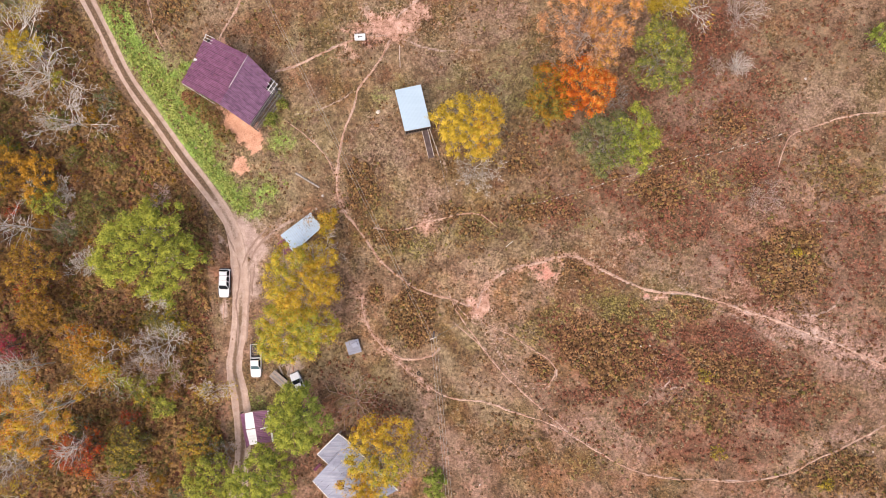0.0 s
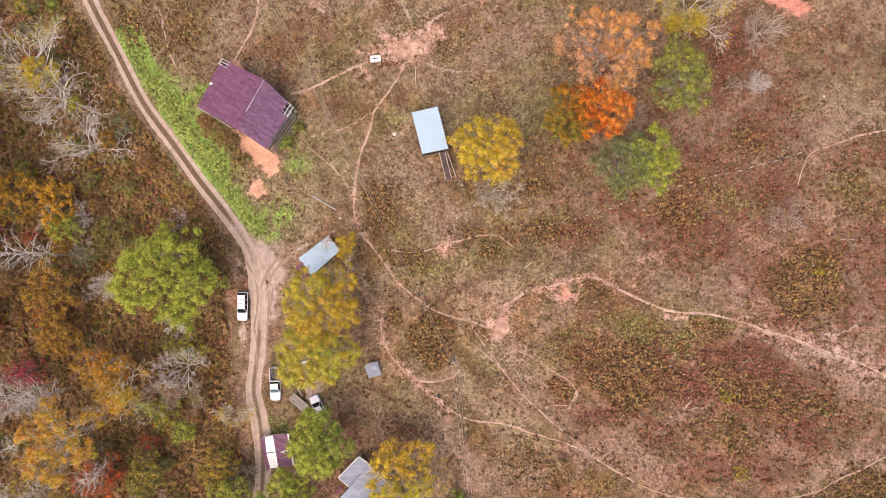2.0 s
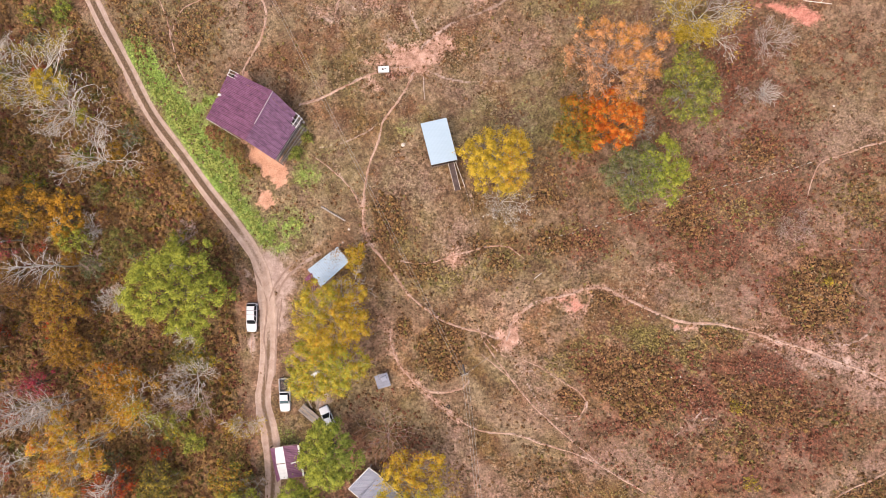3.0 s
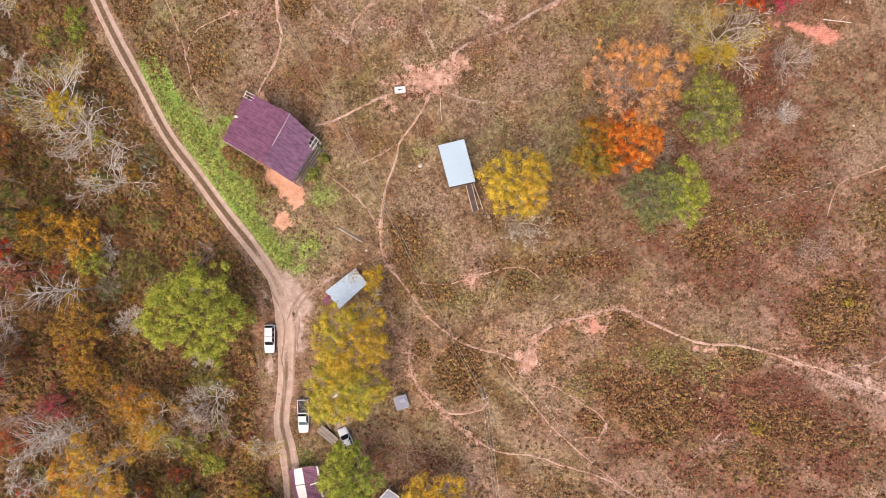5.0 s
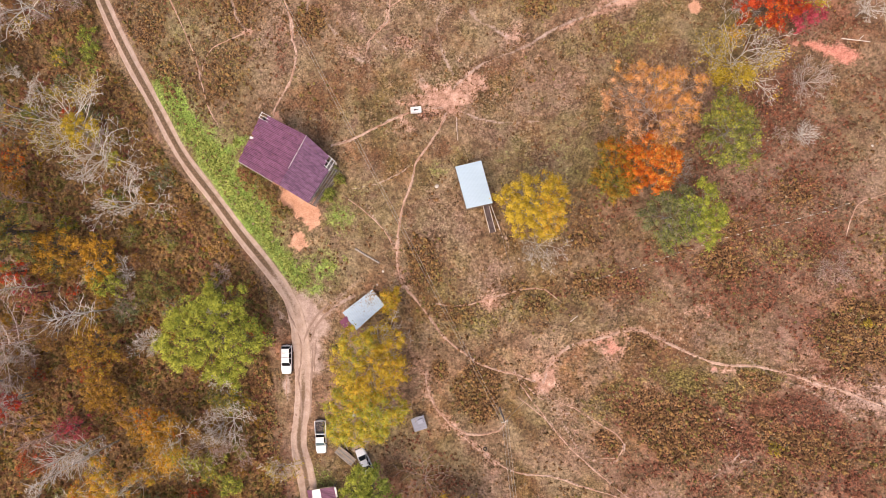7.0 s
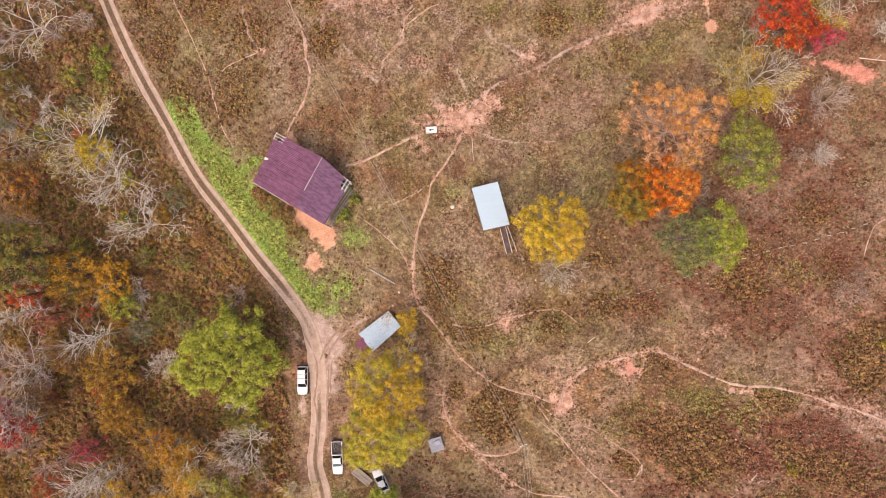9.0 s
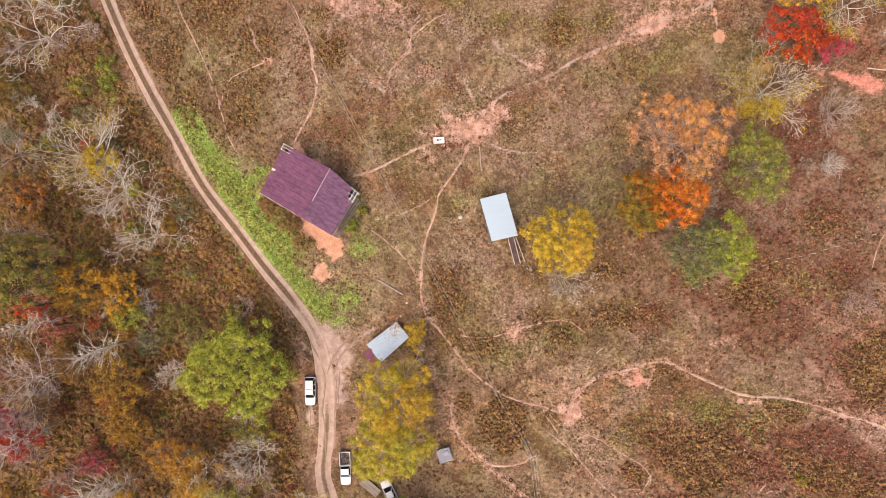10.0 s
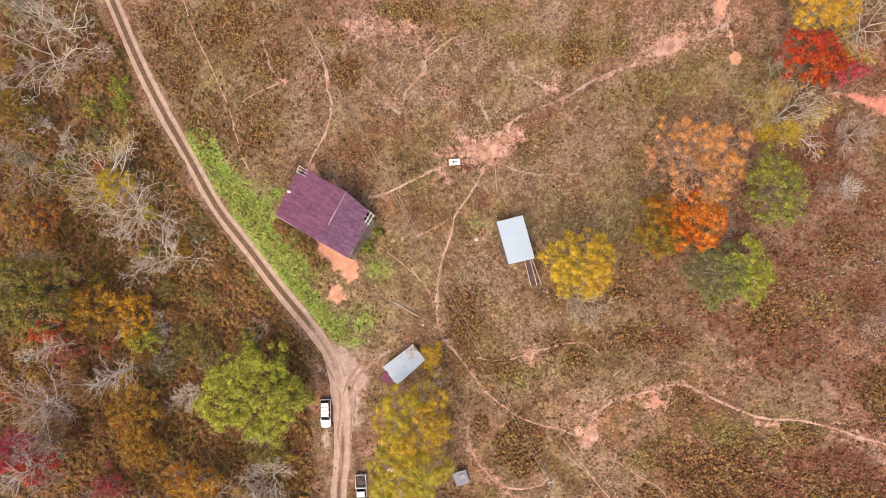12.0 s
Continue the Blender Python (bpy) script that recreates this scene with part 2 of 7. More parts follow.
BARK = {
    "grey": bark_material("grey_bark", (0.24, 0.205, 0.18), (0.48, 0.425, 0.385)),
    "white": bark_material("pale_bark", (0.50, 0.45, 0.39), (0.78, 0.72, 0.64)),
    "dark": bark_material("dark_bark", (0.07, 0.055, 0.042), (0.19, 0.15, 0.12)),
    "ash": bark_material("ashen_bark", (0.38, 0.30, 0.25), (0.64, 0.53, 0.46)),
    "mauve": bark_material("mauve_twigs", (0.33, 0.22, 0.185), (0.56, 0.41, 0.35)),
}
ROOF_RED = sheet_material("maroon_roofing", (0.125, 0.047, 0.086), (0.25, 0.107, 0.178), (0.15, 0.06, 0.055), 0.45, 27)
# slightly greyer and bluer than ROOF_RED, for the barn's east slope
ROOF_GREYER = sheet_material("greyer_maroon_roofing", (0.115, 0.053, 0.097), (0.25, 0.13, 0.208), (0.13, 0.06, 0.06), 0.45, 27)
ROOF_WHITE = sheet_material("white_metal_roofing", (0.40, 0.53, 0.61), (0.43, 0.56, 0.64), (0.39, 0.51, 0.59))
ROOF_BLUE = sheet_material("pale_blue_roofing", (0.38, 0.50, 0.58), (0.46, 0.58, 0.66), (0.40, 0.37, 0.29))
ROOF_GREY = sheet_material("grey_roofing", (0.21, 0.225, 0.285), (0.35, 0.375, 0.45), (0.15, 0.14, 0.155))
ROOF_LEAD = sheet_material("lead_grey_roofing", (0.19, 0.20, 0.245), (0.30, 0.315, 0.37), (0.14, 0.135, 0.15))
PALE_BOARD = paint_material("pale_weathered_boards", (0.22, 0.175, 0.14), (0.42, 0.35, 0.285), 0.9, streak=(0.2, 1, 1))
TRIM = paint_material("white_trim_paint", (0.55, 0.53, 0.50), (0.80, 0.79, 0.76))
BOARD = paint_material("weathered_grey_boards", (0.13, 0.125, 0.12), (0.32, 0.30, 0.28), 0.9, streak=(1, 1, 0.15))
PLANK = paint_material("brown_planks", (0.12, 0.085, 0.06), (0.28, 0.21, 0.16), 0.9)
RAMP_PLANK = paint_material("dark_mauve_planks", (0.075, 0.052, 0.048), (0.18, 0.13, 0.12), 0.9)
RUT_SOIL = paint_material("dark_rut_soil", (0.26, 0.175, 0.132), (0.41, 0.285, 0.222), 0.95)
PURPLE = paint_material("maroon_panel_paint", (0.14, 0.03, 0.07), (0.24, 0.06, 0.12))
# near-black colour painting the unlit dark of loft, shed front and drain hole
SHADE = paint_material("painted_dark_interior", (0.014, 0.013, 0.012), (0.042, 0.038, 0.034), 0.95)
CAR_WHITE = paint_material("white_car_paint", (0.70, 0.71, 0.72), (0.82, 0.82, 0.82), 0.25)
GLASS = paint_material("dark_tinted_glass", (0.008, 0.010, 0.012), (0.02, 0.024, 0.028), 0.5)
GLASS_BLUE = paint_material("blue_green_windscreen", (0.05, 0.09, 0.10), (0.10, 0.16, 0.18), 0.5)
RUBBER = paint_material("black_rubber", (0.012, 0.012, 0.012), (0.03, 0.03, 0.03), 0.85)
BLACK = paint_material("black_plastic", (0.015, 0.015, 0.016), (0.035, 0.035, 0.037), 0.6)
CHROME = paint_material("dull_chrome", (0.5, 0.5, 0.5), (0.65, 0.65, 0.65), 0.3, 0.9)
LAMP_RED = paint_material("red_lens", (0.25, 0.01, 0.01), (0.35, 0.02, 0.02), 0.2)
LENS = paint_material("clear_lens", (0.55, 0.57, 0.6), (0.7, 0.72, 0.75), 0.15)
WIRE = paint_material("bare_aluminium_wire", (0.35, 0.33, 0.30), (0.5, 0.48, 0.45), 0.5, 0.5)
ENAMEL = paint_material("white_enamel", (0.66, 0.66, 0.64), (0.80, 0.80, 0.78), 0.35)
STONE = paint_material("pale_stone", (0.50, 0.43, 0.36), (0.70, 0.63, 0.55), 0.9)


# ---------------------------------------------------------------- mesh helpers
def terrain(x, y):
    """Height of the hillside, rising towards +x with a low knoll near the middle."""
    x, y = 200 * np.tanh(np.asarray(x) / 200), 200 * np.tanh(np.asarray(y) / 200)

    def hump(a, b, s):
        return np.exp(-((x - a) ** 2 + (y - b) ** 2) / (2 * s * s))

    return -1.33 + 0.1 * x - 0.0156 * y + 2.14 * hump(-3, 8, 22) - 0.81 * hump(-36, -12, 25) + 0.44 * hump(-42, 50, 25) + 1.02 * hump(38, -5, 30)


def ground_z(x, y):
    return float(terrain(x, y))


def polys(name, verts, faces, material):
    """A mesh from arrays of corners and of equal-sided faces."""
    verts, faces = np.asarray(verts, float), np.asarray(faces, np.int32)
    me = bpy.data.meshes.new(name)
    me.vertices.add(len(verts))
    me.vertices.foreach_set("co", verts.ravel())
    me.loops.add(faces.size)
    me.loops.foreach_set("vertex_index", faces.ravel())
    me.polygons.add(len(faces))
    me.polygons.foreach_set("loop_start", np.arange(len(faces), dtype=np.int32) * faces.shape[1])
    me.update(calc_edges=True)
    me.materials.append(material)
    return me


def thing(name, x, y, z=None, turn=0.0, label="", category="", group=""):
    ob = new(name)
    ob.empty_display_size = 0.3
    ob.matrix_basis = pose(x, y, ground_z(x, y) if z is None else z, 0, 0, turn)
    return tagged(ob, label, category, group)


def part(name, bm, material, parent, label=""):
    """Links a bmesh, or a ready mesh, as one object under a thing or a part."""
    if isinstance(bm, bmesh.types.BMesh):
        me = bpy.data.meshes.new(name)
        bm.to_mesh(me)
        bm.free()
        me.materials.append(material)
    else:
        me = bm
    ob = new(name, me)
    ob.parent = parent
    return tagged(ob, label)


def block(sx, sy, sz, at=(0, 0, 0), turn=(0, 0, 0), bevel=0.0, bm=None):
    """A box with softened edges, its centre at at."""
    own = bmesh.new()
    bmesh.ops.create_cube(own, size=1.0, matrix=Matrix.Diagonal((sx, sy, sz, 1)))
    if bevel:
        bmesh.ops.bevel(own, geom=own.edges[:], offset=bevel, segments=2, affect="EDGES", profile=0.6)
    own.transform(pose(*at, *turn))
    if bm is None:
        return own
    me = bpy.data.meshes.new("joined")
    own.to_mesh(me)
    own.free()
    bm.from_mesh(me)
    bpy.data.meshes.remove(me)
    return bm


def beam(a, b, w, h=None, bm=None):
    """A square bar from a to b."""
    a, b = Vector(a), Vector(b)
    d = b - a
    own = bmesh.new()
    bmesh.ops.create_cube(own, size=1.0, matrix=Matrix.Diagonal((w, h or w, d.length, 1)))
    own.transform(Matrix.Translation((a + b) / 2) @ d.to_track_quat("Z", "Y").to_matrix().to_4x4())
    if bm is None:
        return own
    me = bpy.data.meshes.new("joined")
    own.to_mesh(me)
    own.free()
    bm.from_mesh(me)
    bpy.data.meshes.remove(me)
    return bm


def drum(radius, depth, at, turn=(0, 0, 0), sides=16, top=None):
    own = bmesh.new()
    bmesh.ops.create_cone(own, cap_ends=True, segments=sides, radius1=radius, radius2=radius if top is None else top, depth=depth)
    own.transform(pose(*at, *turn))
    return own


def slab(corners, thick):
    """A plate under four or more corners given in order."""
    own = bmesh.new()
    up = [own.verts.new(c) for c in corners]
    low = [own.verts.new((c[0], c[1], c[2] - thick)) for c in corners]
    own.faces.new(up)
    own.faces.new(low[::-1])
    for k in range(len(up)):
        j = (k + 1) % len(up)
        own.faces.new((up[k], low[k], low[j], up[j]))
    bmesh.ops.recalc_face_normals(own, faces=own.faces[:])
    return own


def ribbed_sheet(a, b, c, d, ribs, thick=0.03, rise=0.035):
    """A roofing sheet over the corners a, b (ridge) and c, d (eave, under b and a), with ribs down the slope."""
    own = bmesh.new()
    a, b, c, d = (Vector(v) for v in (a, b, c, d))
    rows = []
    n = ribs * 4
    for k in range(n + 1):
        u = k / n
        lift = rise if k % 4 in (1, 2) and 0 < k < n else 0.0
        top, low = a.lerp(b, u), d.lerp(c, u)
        rows.append([own.verts.new(top + Vector((0, 0, lift))), own.verts.new(low + Vector((0, 0, lift))), own.verts.new(low - Vector((0, 0, thick))), own.verts.new(top - Vector((0, 0, thick)))])
    for p, q in zip(rows, rows[1:]):
        for k in range(4):
            own.faces.new((p[k], p[(k + 1) % 4], q[(k + 1) % 4], q[k]))
    own.faces.new(rows[0])
    own.faces.new(rows[-1][::-1])
    bmesh.ops.recalc_face_normals(own, faces=own.faces[:])
    return own


# ---------------------------------------------------------------- the hillside
STEP = 0.315
fine_x, fine_y = np.arange(-106, 80, STEP), np.arange(-46, 80, STEP)
reach = np.array([4, 10, 22, 45, 90, 180, 360, 720, 1500, 3000.0])
grid_x = np.concatenate([fine_x[0] - reach[::-1], fine_x, fine_x[-1] + reach])
grid_y = np.concatenate([fine_y[0] - reach[::-1], fine_y, fine_y[-1] + reach])
GX, GY = np.meshgrid(grid_x, grid_y)
COVER = {k: np.zeros(GX.shape) for k in ("dirt", "trod", "clay", "pale", "rust", "brush", "herb", "green", "olive", "bank", "woods")}


def wobble(x, y, size, seed=0.0):
    """Smooth uneven waves, about -1 to 1."""
    k = 1.0 / size
    return (np.sin(x * k * 1.7 + 3.1 * np.sin(y * k * 0.9 + seed)) + np.sin(y * k * 2.1 + 2.3 * np.sin(x * k * 1.3 + seed * 2.0)) + np.sin((x + y) * k * 3.1 + seed)) / 3


def near_line(x, y, points):
    """Distance of every place from a line through points."""
    best = np.full(x.shape, 1e9)
    for (ax, ay), (bx, by) in zip(points, points[1:]):
        dx, dy = bx - ax, by - ay
        u = np.clip(((x - ax) * dx + (y - ay) * dy) / (dx * dx + dy * dy + 1e-9), 0, 1)
        best = np.minimum(best, np.hypot(x - ax - u * dx, y - ay - u * dy))
    return best


def smooth_line(points, steps=5):
    """A rounder line through the same points."""
    p = [np.array(points[0])] + [np.array(q) for q in points] + [np.array(points[-1])]
    out = []
    for a, b, c, d in zip(p, p[1:], p[2:], p[3:]):
        for k in range(steps):
            t = k / steps
            out.append(0.5 * (2 * b + (c - a) * t + (2 * a - 5 * b + 4 * c - d) * t * t + (3 * b - a - 3 * c + d) * t ** 3))
    return [tuple(q) for q in out] + [tuple(points[-1])]


def window_of(points, margin):
    xs, ys = [p[0] for p in points], [p[1] for p in points]
    i0, i1 = np.searchsorted(grid_x, (min(xs) - margin, max(xs) + margin))
    j0, j1 = np.searchsorted(grid_y, (min(ys) - margin, max(ys) + margin))
    return slice(j0, j1), slice(i0, i1)


FOOTPATHS = []


def trail(points, width=0.5, strength=1.0, cover="trod", halo=0.16):
    """A trodden line: bare in the middle, thinner cover beside it."""
    line = smooth_line(points)
    if width < 0.45 and strength >= 0.58:
        FOOTPATHS.append((points, width, strength))
        strength *= 0.68
    w = window_of(line, width * 5 + 2)
    x, y = GX[w], GY[w]
    d = near_line(x + 0.12 * wobble(x, y, 1.3), y + 0.12 * wobble(x, y, 1.1, 2.0), line)
    wide = width * (1 + 0.35 * wobble(x, y, 3.0, 1.0))
    m = strength * np.clip(1.25 - d / wide, 0, 1) + halo * strength * np.exp(-((d / (wide * 3)) ** 2))
    COVER[cover][w] = np.maximum(COVER[cover][w], np.clip(m, 0, 1.2))
    COVER["pale"][w] = np.maximum(COVER["pale"][w], 0.35 * strength * np.exp(-((d / (0.5 + wide * 2)) ** 2)))


def patch(cover, x0, y0, rx, ry, strength=1.0, turn=0.0, soft=0.5, seed=0.0, rough=1.0):
    """An uneven blot of one cover."""
    w = window_of([(x0, y0)], max(rx, ry) * 1.8)
    x, y = GX[w] - x0, GY[w] - y0
    c, s = math.cos(radians(turn)), math.sin(radians(turn))
    u, v = (x * c + y * s) / rx, (-x * s + y * c) / ry
    r = np.hypot(u, v) * (1 + 0.34 * rough * wobble(GX[w], GY[w], max(rx, ry) * 0.42, seed + x0) + 0.26 * rough * wobble(GX[w], GY[w], max(rx, ry) * 0.15, seed + y0))
    COVER[cover][w] = np.maximum(COVER[cover][w], strength * np.clip((1 + soft - r) / (2 * soft), 0, 1))


ROAD_LINE = [(-82.5, 81.8), (-79.7, 76.9), (-77.3, 72.1), (-73.2, 62.5), (-68.4, 52.6), (-63.0, 43.0), (-57.6, 33.4), (-51.8, 25.9), (-46.7, 19.2), (-41.6, 13.1), (-37.5, 7.4), (-35.9, 2.6), (-35.2, -3.4), (-35.1, -9.5), (-35.6, -14.5), (-35.9, -18.5)]
ROAD_LINE += [(-34.8, -23.3), (-34.3, -26.7), (-33.9, -32.1), (-34.2, -38.0), (-34.9, -44.9), (-35.7, -50.7)]
JUNCTION = (-34.19, 4.28)

trail(ROAD_LINE, 1.15, 0.8, "trod", 0.08)

# trodden paths between barn, sheds and the far pasture
trail([(-9.3, 39.7), (-10.3, 37.4), (-12.2, 34.4), (-14.6, 31.1), (-15.2, 28.3), (-16.7, 24.3), (-17.5, 20.8), (-18.0, 16.8), (-17.8, 12.4), (-16.8, 9.7), (-14.6, 7.2), (-12.2, 3.9), (-9.7, 0.7), (-7.1, -1.4), (-4.2, -3.4), (-1.0, -4.6), (2.4, -5.3), (5.3, -6.4)], 0.19)
trail([(6.7, -6.6), (7.4, -4.2), (9.9, -1.3), (12.2, 0.0), (15.0, 0.7), (17.8, 1.4), (19.7, 2.1), (23.0, 2.2), (26.7, 0.4), (31.3, -1.8), (35.9, -3.3), (40.5, -3.5), (45.0, -4.3), (50.4, -6.1), (55.8, -7.8), (60.2, -9.5), (64.6, -11.0), (69.0, -13.1), (73.3, -15.0), (78.5, -17.1)], 0.21)
trail([(-29.8, 34.5), (-26.5, 35.3), (-23.4, 36.7), (-20.4, 38.1), (-17.2, 39.5), (-13.9, 40.4), (-9.9, 40.8)], 0.21)
trail([(-8.3, 40.7), (-3.3, 38.4), (1.6, 37.7), (6.5, 37.9)], 0.3, 0.5)
trail([(-13.2, -5.2), (-12.6, -8.6), (-11.1, -11.7), (-8.6, -14.3), (-5.6, -15.7), (-1.3, -15.2), (0.6, -13.5)], 0.18, 0.9)
trail([(-8.1, -14.5), (-5.1, -17.6), (-1.2, -20.3), (2.7, -22.1), (8.4, -22.5), (13.1, -24.0), (17.8, -25.2), (21.6, -26.9), (27.1, -30.0), (31.7, -32.4), (37.2, -33.7), (44.3, -33.8), (51.4, -33.5), (57.6, -31.9), (61.9, -29.4), (66.3, -27.4), (73.3, -23.1)], 0.16, 0.85)
trail([(2.5, -9.1), (7.3, -13.0), (10.2, -16.5), (14.0, -20.2), (18.7, -24.2), (22.5, -27.2)], 0.15, 0.75)
trail([(5.7, -6.7), (9.1, -11.8), (12.6, -17.6), (16.8, -20.1), (19.6, -18.6), (20.0, -16.7)], 0.15, 0.5)
trail([(-11.9, 6.7), (-7.5, 6.2), (-3.6, 7.1), (1.2, 8.6), (5.0, 9.3), (7.4, 8.8), (9.8, 6.8)], 0.15, 0.75)
trail([(55.6, 17.3), (57.7, 22.7), (61.5, 24.4), (66.0, 26.0), (70.9, 26.8), (77.5, 27.2)], 0.18, 0.7)
trail([(-28.2, 26.0), (-24.0, 22.9), (-20.3, 19.3), (-18.5, 15.8)], 0.15, 0.6)
trail([(-27.7, 26.5), (-22.1, 27.4), (-17.6, 29.3), (-15.6, 30.9)], 0.15, 0.5)
trail([(-37.5, 58.9), (-37.2, 56.4), (-36.9, 53.8), (-36.2, 51.3), (-36.6, 48.8), (-37.5, 45.8), (-39.1, 43.3), (-40.2, 41.3), (-40.4, 39.8)], 0.24, 0.9)
trail([(-40.7, 66.1), (-39.2, 62.4), (-37.6, 59.1), (-36.8, 56.2), (-36.5, 54.0)], 0.17, 0.7)
trail([(-64.6, 75.6), (-63.2, 70.4), (-61.4, 65.1), (-58.3, 58.8), (-55.2, 51.4), (-54.1, 47.3), (-52.6, 42.2), (-50.1, 37.5)], 0.15, 0.7)
trail([(-54.1, 47.8), (-52.7, 51.9), (-49.9, 53.8), (-46.2, 55.2), (-44.1, 56.0)], 0.15, 0.7)
trail([(-8.2, 43.9), (-3.2, 48.1), (3.5, 50.6), (10.3, 54.3), (16.0, 56.5), (21.6, 59.2), (27.2, 61.1), (31.8, 62.8), (30.8, 66.7), (30.2, 70.6)], 0.35, 0.5)
trail([(31.2, 63.8), (32.2, 59.9), (32.6, 56.7)], 0.21, 0.55)
trail([(31.6, -24.7), (34.3, -21.8), (37.9, -19.8), (39.7, -17.4), (36.0, -13.8), (35.1, -12.0)], 0.15, 0.4)
trail([(-36.0, 6.8), (-30.8, 6.6), (-27.7, 8.2), (-24.7, 10.7)], 0.7, 0.3)
trail([(-33.3, 2.8), (-30.7, 4.3), (-28.7, 6.3), (-25.6, 7.9)], 0.6, 0.45)
trail([(-38.1, -6.4), (-38.1, -10.4)], 0.25, 0.7)
trail([(-25.6, -16.0), (-24.8, -19.7)], 0.42, 0.6)
trail([(0.5, 18.3), (2.1, 11.9)], 0.32, 0.35)

trail([(-23.6, 50.5), (-23.0, 52.8), (-21.8, 54.3), (-20.3, 56.2), (-19.5, 58.2), (-19.0, 60.4), (-17.2, 62.1)], 0.2, 0.6)
trail([(-30.8, 57.6), (-29.3, 55.1), (-27.3, 52.0), (-24.8, 49.8)], 0.18, 0.45)
trail([(-10.4, 58.3), (-9.9, 54.8), (-9.8, 51.3)], 0.2, 0.4)
trail([(10.4, 53.8), (15.0, 55.8), (18.8, 56.8), (23.0, 57.7)], 0.4, 0.5, "dirt", 0.4)
trail([(7.2, -8.5), (8.2, -10.4), (10.1, -11.5), (12.0, -11.7)], 0.15, 0.5)
trail([(8.2, -10.4), (8.0, -12.8), (9.2, -15.6)], 0.15, 0.4)
trail([(2.4, -5.3), (3.8, -7.0), (5.8, -9.0), (7.0, -9.5)], 0.15, 0.6)
trail([(38.7, -1.7), (40.9, -3.0), (44.1, -5.3), (48.6, -7.0), (53.1, -9.7), (57.5, -12.3)], 0.2, 0.5)
trail([(57.6, -6.8), (61.1, -6.6), (64.6, -4.8), (66.4, -1.1)], 0.2, 0.5)
trail([(60.4, 9.9), (62.1, 8.9), (66.6, 8.8)], 0.2, 0.5)
trail([(-18.5, 16.8), (-20.3, 19.8), (-21.9, 21.3), (-23.5, 23.9)], 0.18, 0.5)
trail([(-12.8, 2.1), (-13.3, 3.1), (-11.9, 3.6)], 0.15, 0.4)
trail([(6.6, -8.6), (11.8, -10.9), (16.4, -13.6), (19.2, -15.5), (19.7, -17.3), (18.4, -19.0), (13.6, -18.9)], 0.15, 0.6)
trail([(35.3, -13.3), (35.9, -14.8), (36.8, -16.3), (38.2, -17.8), (36.8, -19.3), (35.0, -20.7)], 0.15, 0.55)
trail([(34.6, -20.7), (38.2, -18.8), (41.7, -19.2)], 0.15, 0.4)
trail([(1.5, -3.4), (2.9, -6.7), (4.8, -9.6), (6.6, -11.9), (8.5, -14.8)], 0.15, 0.6)
trail([(-31.0, 57.0), (-28.9, 54.9), (-25.9, 51.7), (-20.9, 47.5), (-18.0, 44.4)], 0.16, 0.5)
trail([(-13.0, 62.7), (-15.3, 61.8), (-17.4, 60.2), (-19.8, 58.5), (-19.3, 56.5), (-21.5, 54.6), (-23.4, 52.6)], 0.2, 0.6)

# wide reddish wear along the busiest ways
for way in ([(-13.2, -5.2), (-12.6, -8.6), (-11.1, -11.7), (-8.6, -14.3), (-5.1, -17.6), (-1.2, -20.3)], [(-18.0, 16.8), (-17.8, 12.4), (-16.8, 9.7)], [(6.7, -6.6), (7.4, -4.2), (9.9, -1.3)], [(15.0, 0.7), (19.7, 2.1), (23.0, 2.2), (26.7, 0.4)], [(45.0, -4.3), (55.8, -7.8), (64.6, -11.0), (73.3, -15.0)]):
    trail(way, 0.9, 0.36, "dirt", 0.5)
# the web of faint stock trails north of the trampled soil
trail([(-17.7, 62.6), (-19.5, 60.7), (-19.7, 58.7), (-19.3, 56.7), (-21.3, 55.2), (-22.6, 54.1), (-23.3, 51.8)], 0.36, 0.40, "trod", 0.3)
trail([(-34.3, 59.0), (-33.6, 61.3), (-31.2, 63.2), (-29.2, 65.1), (-25.6, 66.0), (-23.4, 65.7), (-21.2, 63.5), (-20.6, 60.7)], 0.36, 0.40, "trod", 0.3)
trail([(-31.6, 57.9), (-29.6, 55.1), (-27.6, 52.5), (-25.8, 50.4), (-24.0, 49.5)], 0.36, 0.40, "trod", 0.3)
trail([(-9.9, 58.0), (-10.9, 55.8), (-10.4, 52.3), (-9.5, 49.3), (-8.1, 46.6)], 0.36, 0.40, "trod", 0.3)
trail([(-5.0, 57.8), (-3.9, 56.0), (-1.2, 54.5), (1.2, 52.6)], 0.36, 0.40, "trod", 0.3)
trail([(-50.5, 70.2), (-49.2, 65.6), (-48.2, 60.9), (-46.7, 57.3), (-45.2, 55.9)], 0.36, 0.40, "trod", 0.3)
trail([(-14.9, 48.5), (-13.8, 46.5), (-12.8, 44.5)], 0.36, 0.40, "trod", 0.3)
trail([(-35.9, 59.9), (-34.8, 60.8), (-33.6, 62.0)], 0.36, 0.40, "trod", 0.3)
trail([(-21.8, 53.3), (-20.3, 52.0), (-19.6, 51.2)], 0.36, 0.40, "trod", 0.3)
